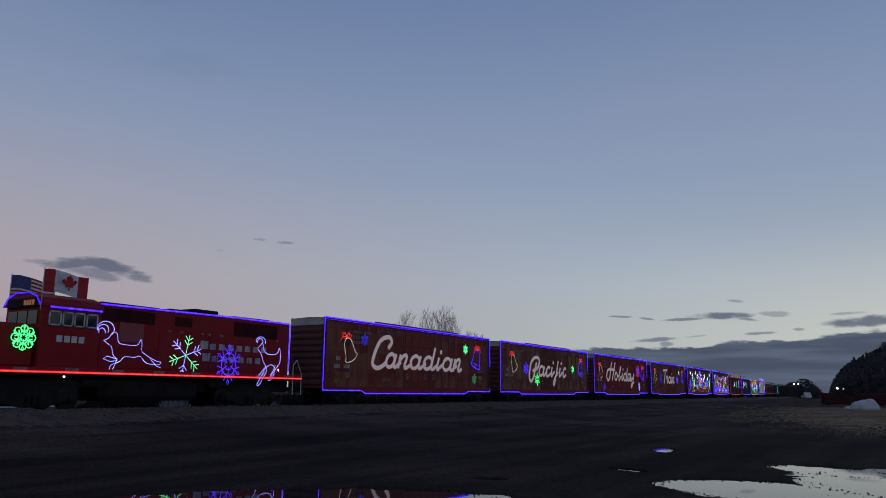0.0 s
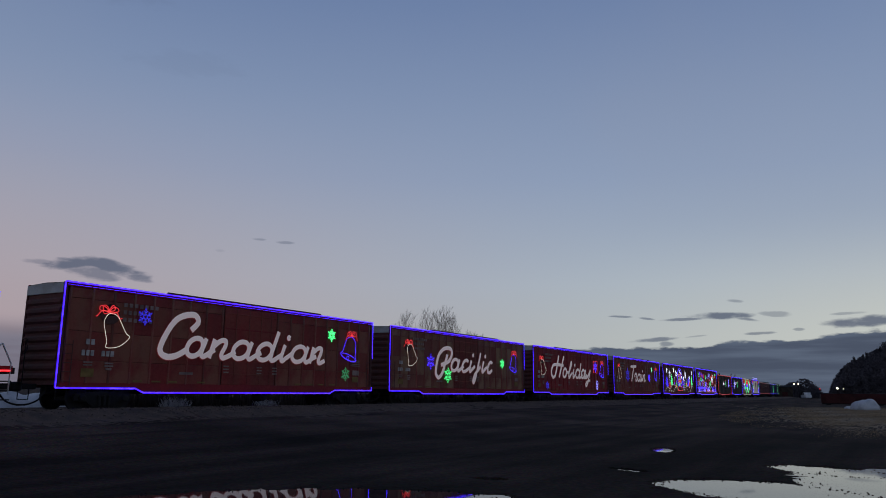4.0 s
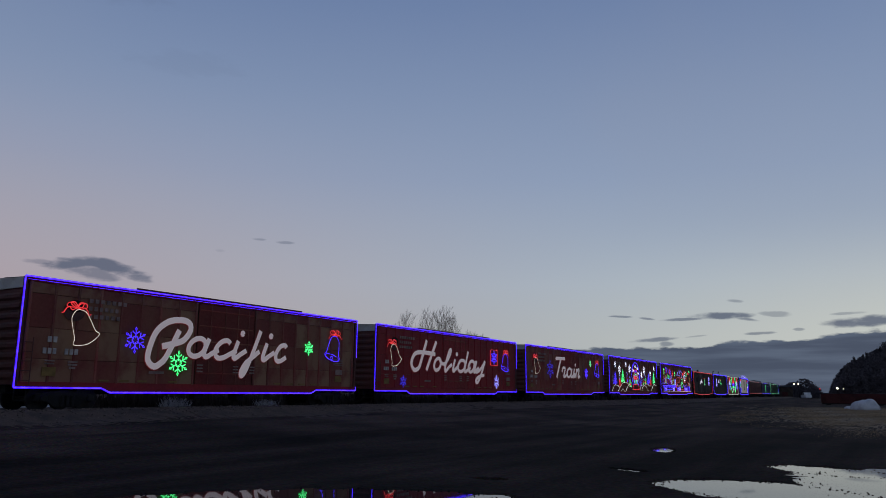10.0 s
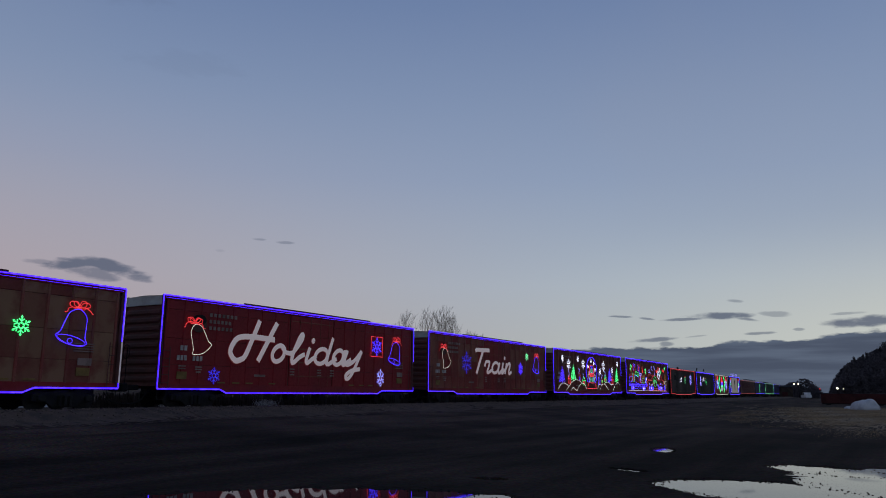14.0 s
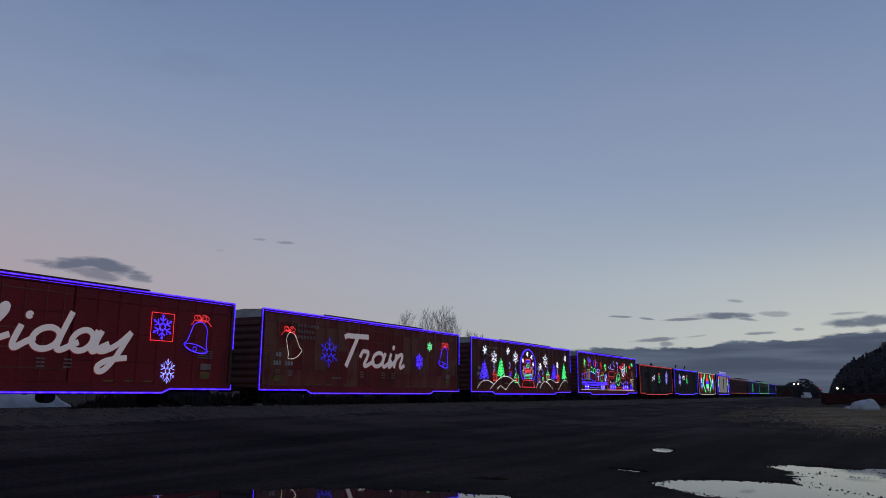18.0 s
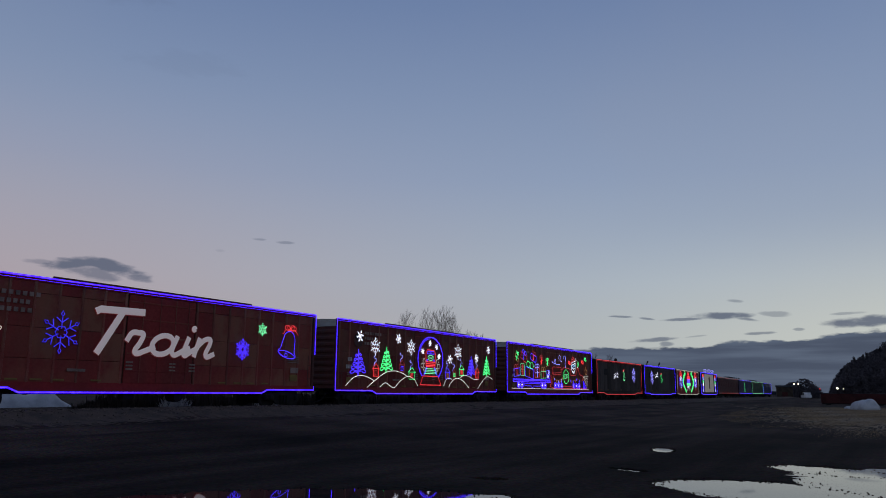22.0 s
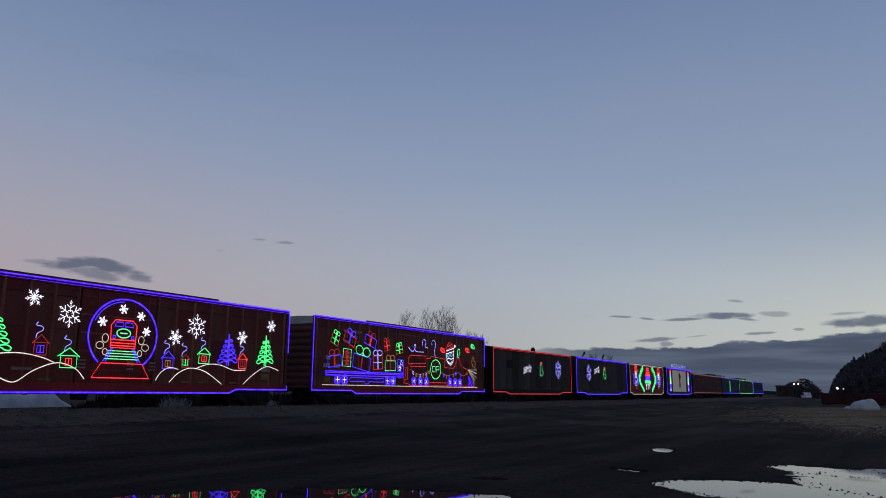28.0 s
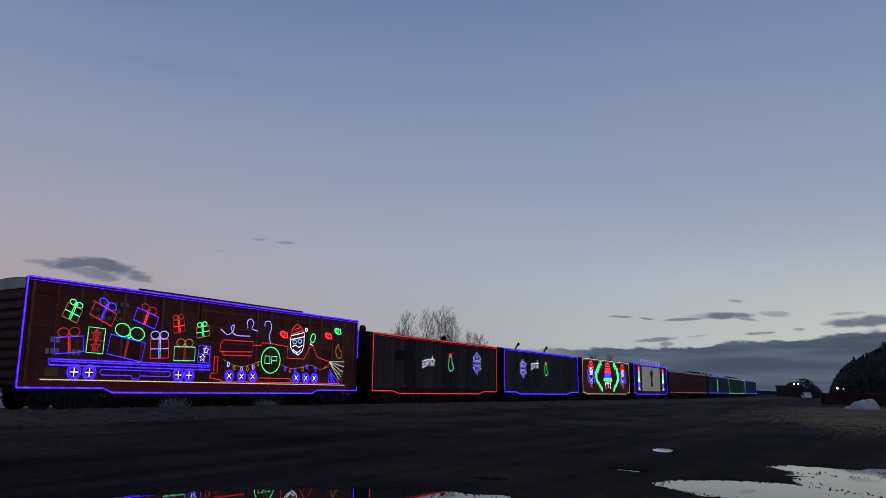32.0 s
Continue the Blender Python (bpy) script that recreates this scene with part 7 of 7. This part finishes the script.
def shed(deg, dist, w, d, h, turn, label):
    t = new("shed")
    x, y = bearing(deg, dist)
    t.matrix_basis = Matrix.Translation((x, y, 0.0)) @ pose(0, 0, 0, 0, 0, turn)
    tagged(t, label, "shed")
    bm = nb()
    box(bm, -w / 2, w / 2, -d / 2, d / 2, 0, h, 0.05)
    part("wall", bm, "shed_tan", t)
    bm = nb()
    v = [(-w / 2 - 0.2, h), (0, h + w * 0.16), (w / 2 + 0.2, h)]
    prism(bm, v, -d / 2 - 0.2, d / 2 + 0.2)
    part("roof", bm, "dark", t)
    bm = nb()
    box(bm, -w / 2 - 0.04, -w / 2, -0.8, 0.8, 0, 2.2)
    part("door", bm, "rust", t)


# plain shed stands in for dark yard equipment of unclear form
shed(83.3, 262, 3.6, 4.6, 3.7, 10, "small brown shed standing in for yard equipment")


def far_tree(deg, dist, h, seed):
    rng = random.Random(seed)
    t = new("round_tree")
    x, y = bearing(deg, dist)
    t.location = (x, y, 0)
    tagged(t, "dark bushy tree against the evening sky", "tree", "bushy trees by the sheds")
    bm = nb()
    rod(bm, (0, 0, 0), (0, 0, h * 0.5), 0.18, 6, 0.1)
    part("trunk", bm, "bark", t)
    bm = nb()
    for i in range(260):
        a, z = rng.uniform(0, 6.28), rng.uniform(0.12, 1.0)
        r = 0.52 * math.sqrt(max(0.02, 1 - (2 * z - 1.0) ** 2)) * rng.uniform(0.4, 1.05)
        blob_mesh(bm, (r * h * math.cos(a), r * h * math.sin(a), z * h), rng.uniform(0.12, 0.32), np.random.default_rng(i), 1.0)
    part("crown", bm, "wood_hill", t)


for deg, dist, h, seed in ((83.75, 272, 5.3, 3), (84.55, 275, 6.6, 5), (84.9, 285, 5.0, 8), (85.2, 290, 4.2, 11), (84.2, 276, 5.0, 14), (84.75, 280, 6.0, 17), (83.95, 279, 5.4, 19)):
    far_tree(deg, dist, h, seed)


def yard_lamp(deg, dist, h, col, label, size=0.17):
    t = new("yard_lamp")
    x, y = bearing(deg, dist)
    t.location = (x, y, 0)
    tagged(t, label, "lamp post")
    bm = nb()
    rod(bm, (0, 0, 0), (0, 0, h), 0.06, 6)
    part("pole", bm, "dark", t)
    bm = nb()
    bmesh.ops.create_uvsphere(bm, u_segments=8, v_segments=6, radius=size, matrix=Matrix.Translation((-0.1, 0, h)))
    part("lamp_head", bm, col, t)


yard_lamp(83.93, 255, 4.6, "LAMP", "glowing yard lamp among dark trees")
yard_lamp(84.21, 255, 4.6, "LAMP", "glowing yard lamp among dark trees")
yard_lamp(85.49, 252, 3.2, "RED", "red signal lamp far down the yard")
yard_lamp(86.55, 240, 3.3, "LAMP", "glowing yard lamp below the hill", 0.26)
yard_lamp(86.92, 240, 3.1, "LAMP", "small glowing yard lamp below the hill", 0.08)


def snow_bank():
    """A long bank of old snow beyond the track."""
    rng = random.Random(7)
    bm = nb()
    prev = None
    for i in range(60):
        x = 2 + i * 0.415
        k = min(1, i / 4, (59 - i) / 4)
        h = (1.0 + 0.08 * math.sin(i * 1.3) + rng.uniform(-0.05, 0.05)) * k
        ring = [bm.verts.new((x, 40 + dy, 0.2 + h * q)) for dy, q in ((-1.1, 0), (-0.8, 0.6), (-0.4, 0.95), (0.2, 1.0), (0.8, 0.6), (1.1, 0))]
        if prev:
            for j in range(5):
                bm.faces.new((prev[j], ring[j], ring[j + 1], prev[j + 1]))
        prev = ring
    bmesh.ops.recalc_face_normals(bm, faces=bm.faces[:])
    tagged(put("snow_bank", bm, "snow", smooth=True), "long low bank of old snow beyond the track", "snow bank")


snow_bank()


def tuft(x, y, h, seed):
    rng = random.Random(seed)
    bm = nb()
    for i in range(90):
        a, r = rng.uniform(0, 6.28), rng.uniform(0, 0.5)
        p = Vector((r * math.cos(a) * 1.1, r * math.sin(a), 0))
        q = p + Vector((rng.uniform(-0.3, 0.3), rng.uniform(-0.2, 0.2), h * rng.uniform(0.5, 1)))
        rod(bm, p, q, 0.012, 3, 0.004)
    ob = put("weed_tuft", bm, "snow")
    ob.location = (x, y, float(ground_height(x, y)))
    tagged(ob, "pale frosted tuft of dead weeds beyond the track", "weeds", "weed tufts beyond the track")


for x, y, h, s in ((25.4, 30.9, 0.62, 1), (26.1, 31.0, 0.55, 4), (31.9, 30.9, 0.5, 2), (32.4, 31.0, 0.45, 3)):
    tuft(x, y, h, s)


def build_brush():
    """Dead brush along the far side of the track, added to darken the gap under the cars."""
    rng = np.random.default_rng(17)
    verts, faces = [], []
    for i in range(26000):
        x = 20.7 + 150 * rng.random() ** 1.4
        y = track_y(x) + 5.2 + rng.uniform(0, 2.0)
        z = 0.15
        h = rng.uniform(0.5, 1.2) * min(1.0, 0.15 + (x - 20.7) / 3.0)
        a, ln = rng.uniform(0, 6.28), rng.uniform(-0.4, 0.4) * h
        w = rng.uniform(0.02, 0.06)
        c, s = math.cos(a) * w, math.sin(a) * w
        n = len(verts)
        verts += [(x - c, y - s, z), (x + c, y + s, z), (x + ln + c * 0.5, y + ln * 0.5, z + h), (x + ln - c * 0.5, y + ln * 0.5, z + h * 0.96)]
        faces.append((n, n + 1, n + 2, n + 3))
    me = bpy.data.meshes.new("dead_brush")
    me.from_pydata(verts, [], faces)
    me.materials.append(M["brush"])
    tagged(new("dead_brush", me), "dark dead brush along the far side of the track", "brush", kind="stuff")


build_brush()


def set_width(car, k, shift):
    """Body width squeezed to fit the camera's view: every part but the running gear, its y times k and then shifted."""
    for child in car.children:
        if child.name.startswith(("truck", "coupler", "air_hose")) and not child.name.startswith("truck_side"):
            continue
        child.location.y = child.location.y * k + shift
        for o in (child, *child.children_recursive):
            if o is not child:
                o.location.y *= k
            if o.data.name not in NARROWED:
                NARROWED.add(o.data.name)
                o.data.transform(Matrix.Diagonal((1, k, 1, 1)))


NARROWED = set()
for car, u, half in CARS:
    if car is loco:
        set_width(car, 1.0, 0.4)
    else:
        set_width(car, 0.735, -1.2 + 1.6 * 0.735)


# ---------------------------------------------------------------- motion
def motions():
    for car, u, half in CARS:
        rows = []
        for k in range(33):
            s = run(k) + u + half
            rows.append((float(k), pose(s, track_y(s), CAR_Z, 0, 0, track_turn(s))))
        walk(car, rows)
    step = 0.16
    for w, x, z in WHEELS:
        rows = []
        for k in range(201):
            t = k * step
            a = -math.degrees((29.926 - run(t)) / WHEEL_R)
            rows.append((t, pose(x, 0, z, 0, a, 0)))
        walk(w, rows)


motions()
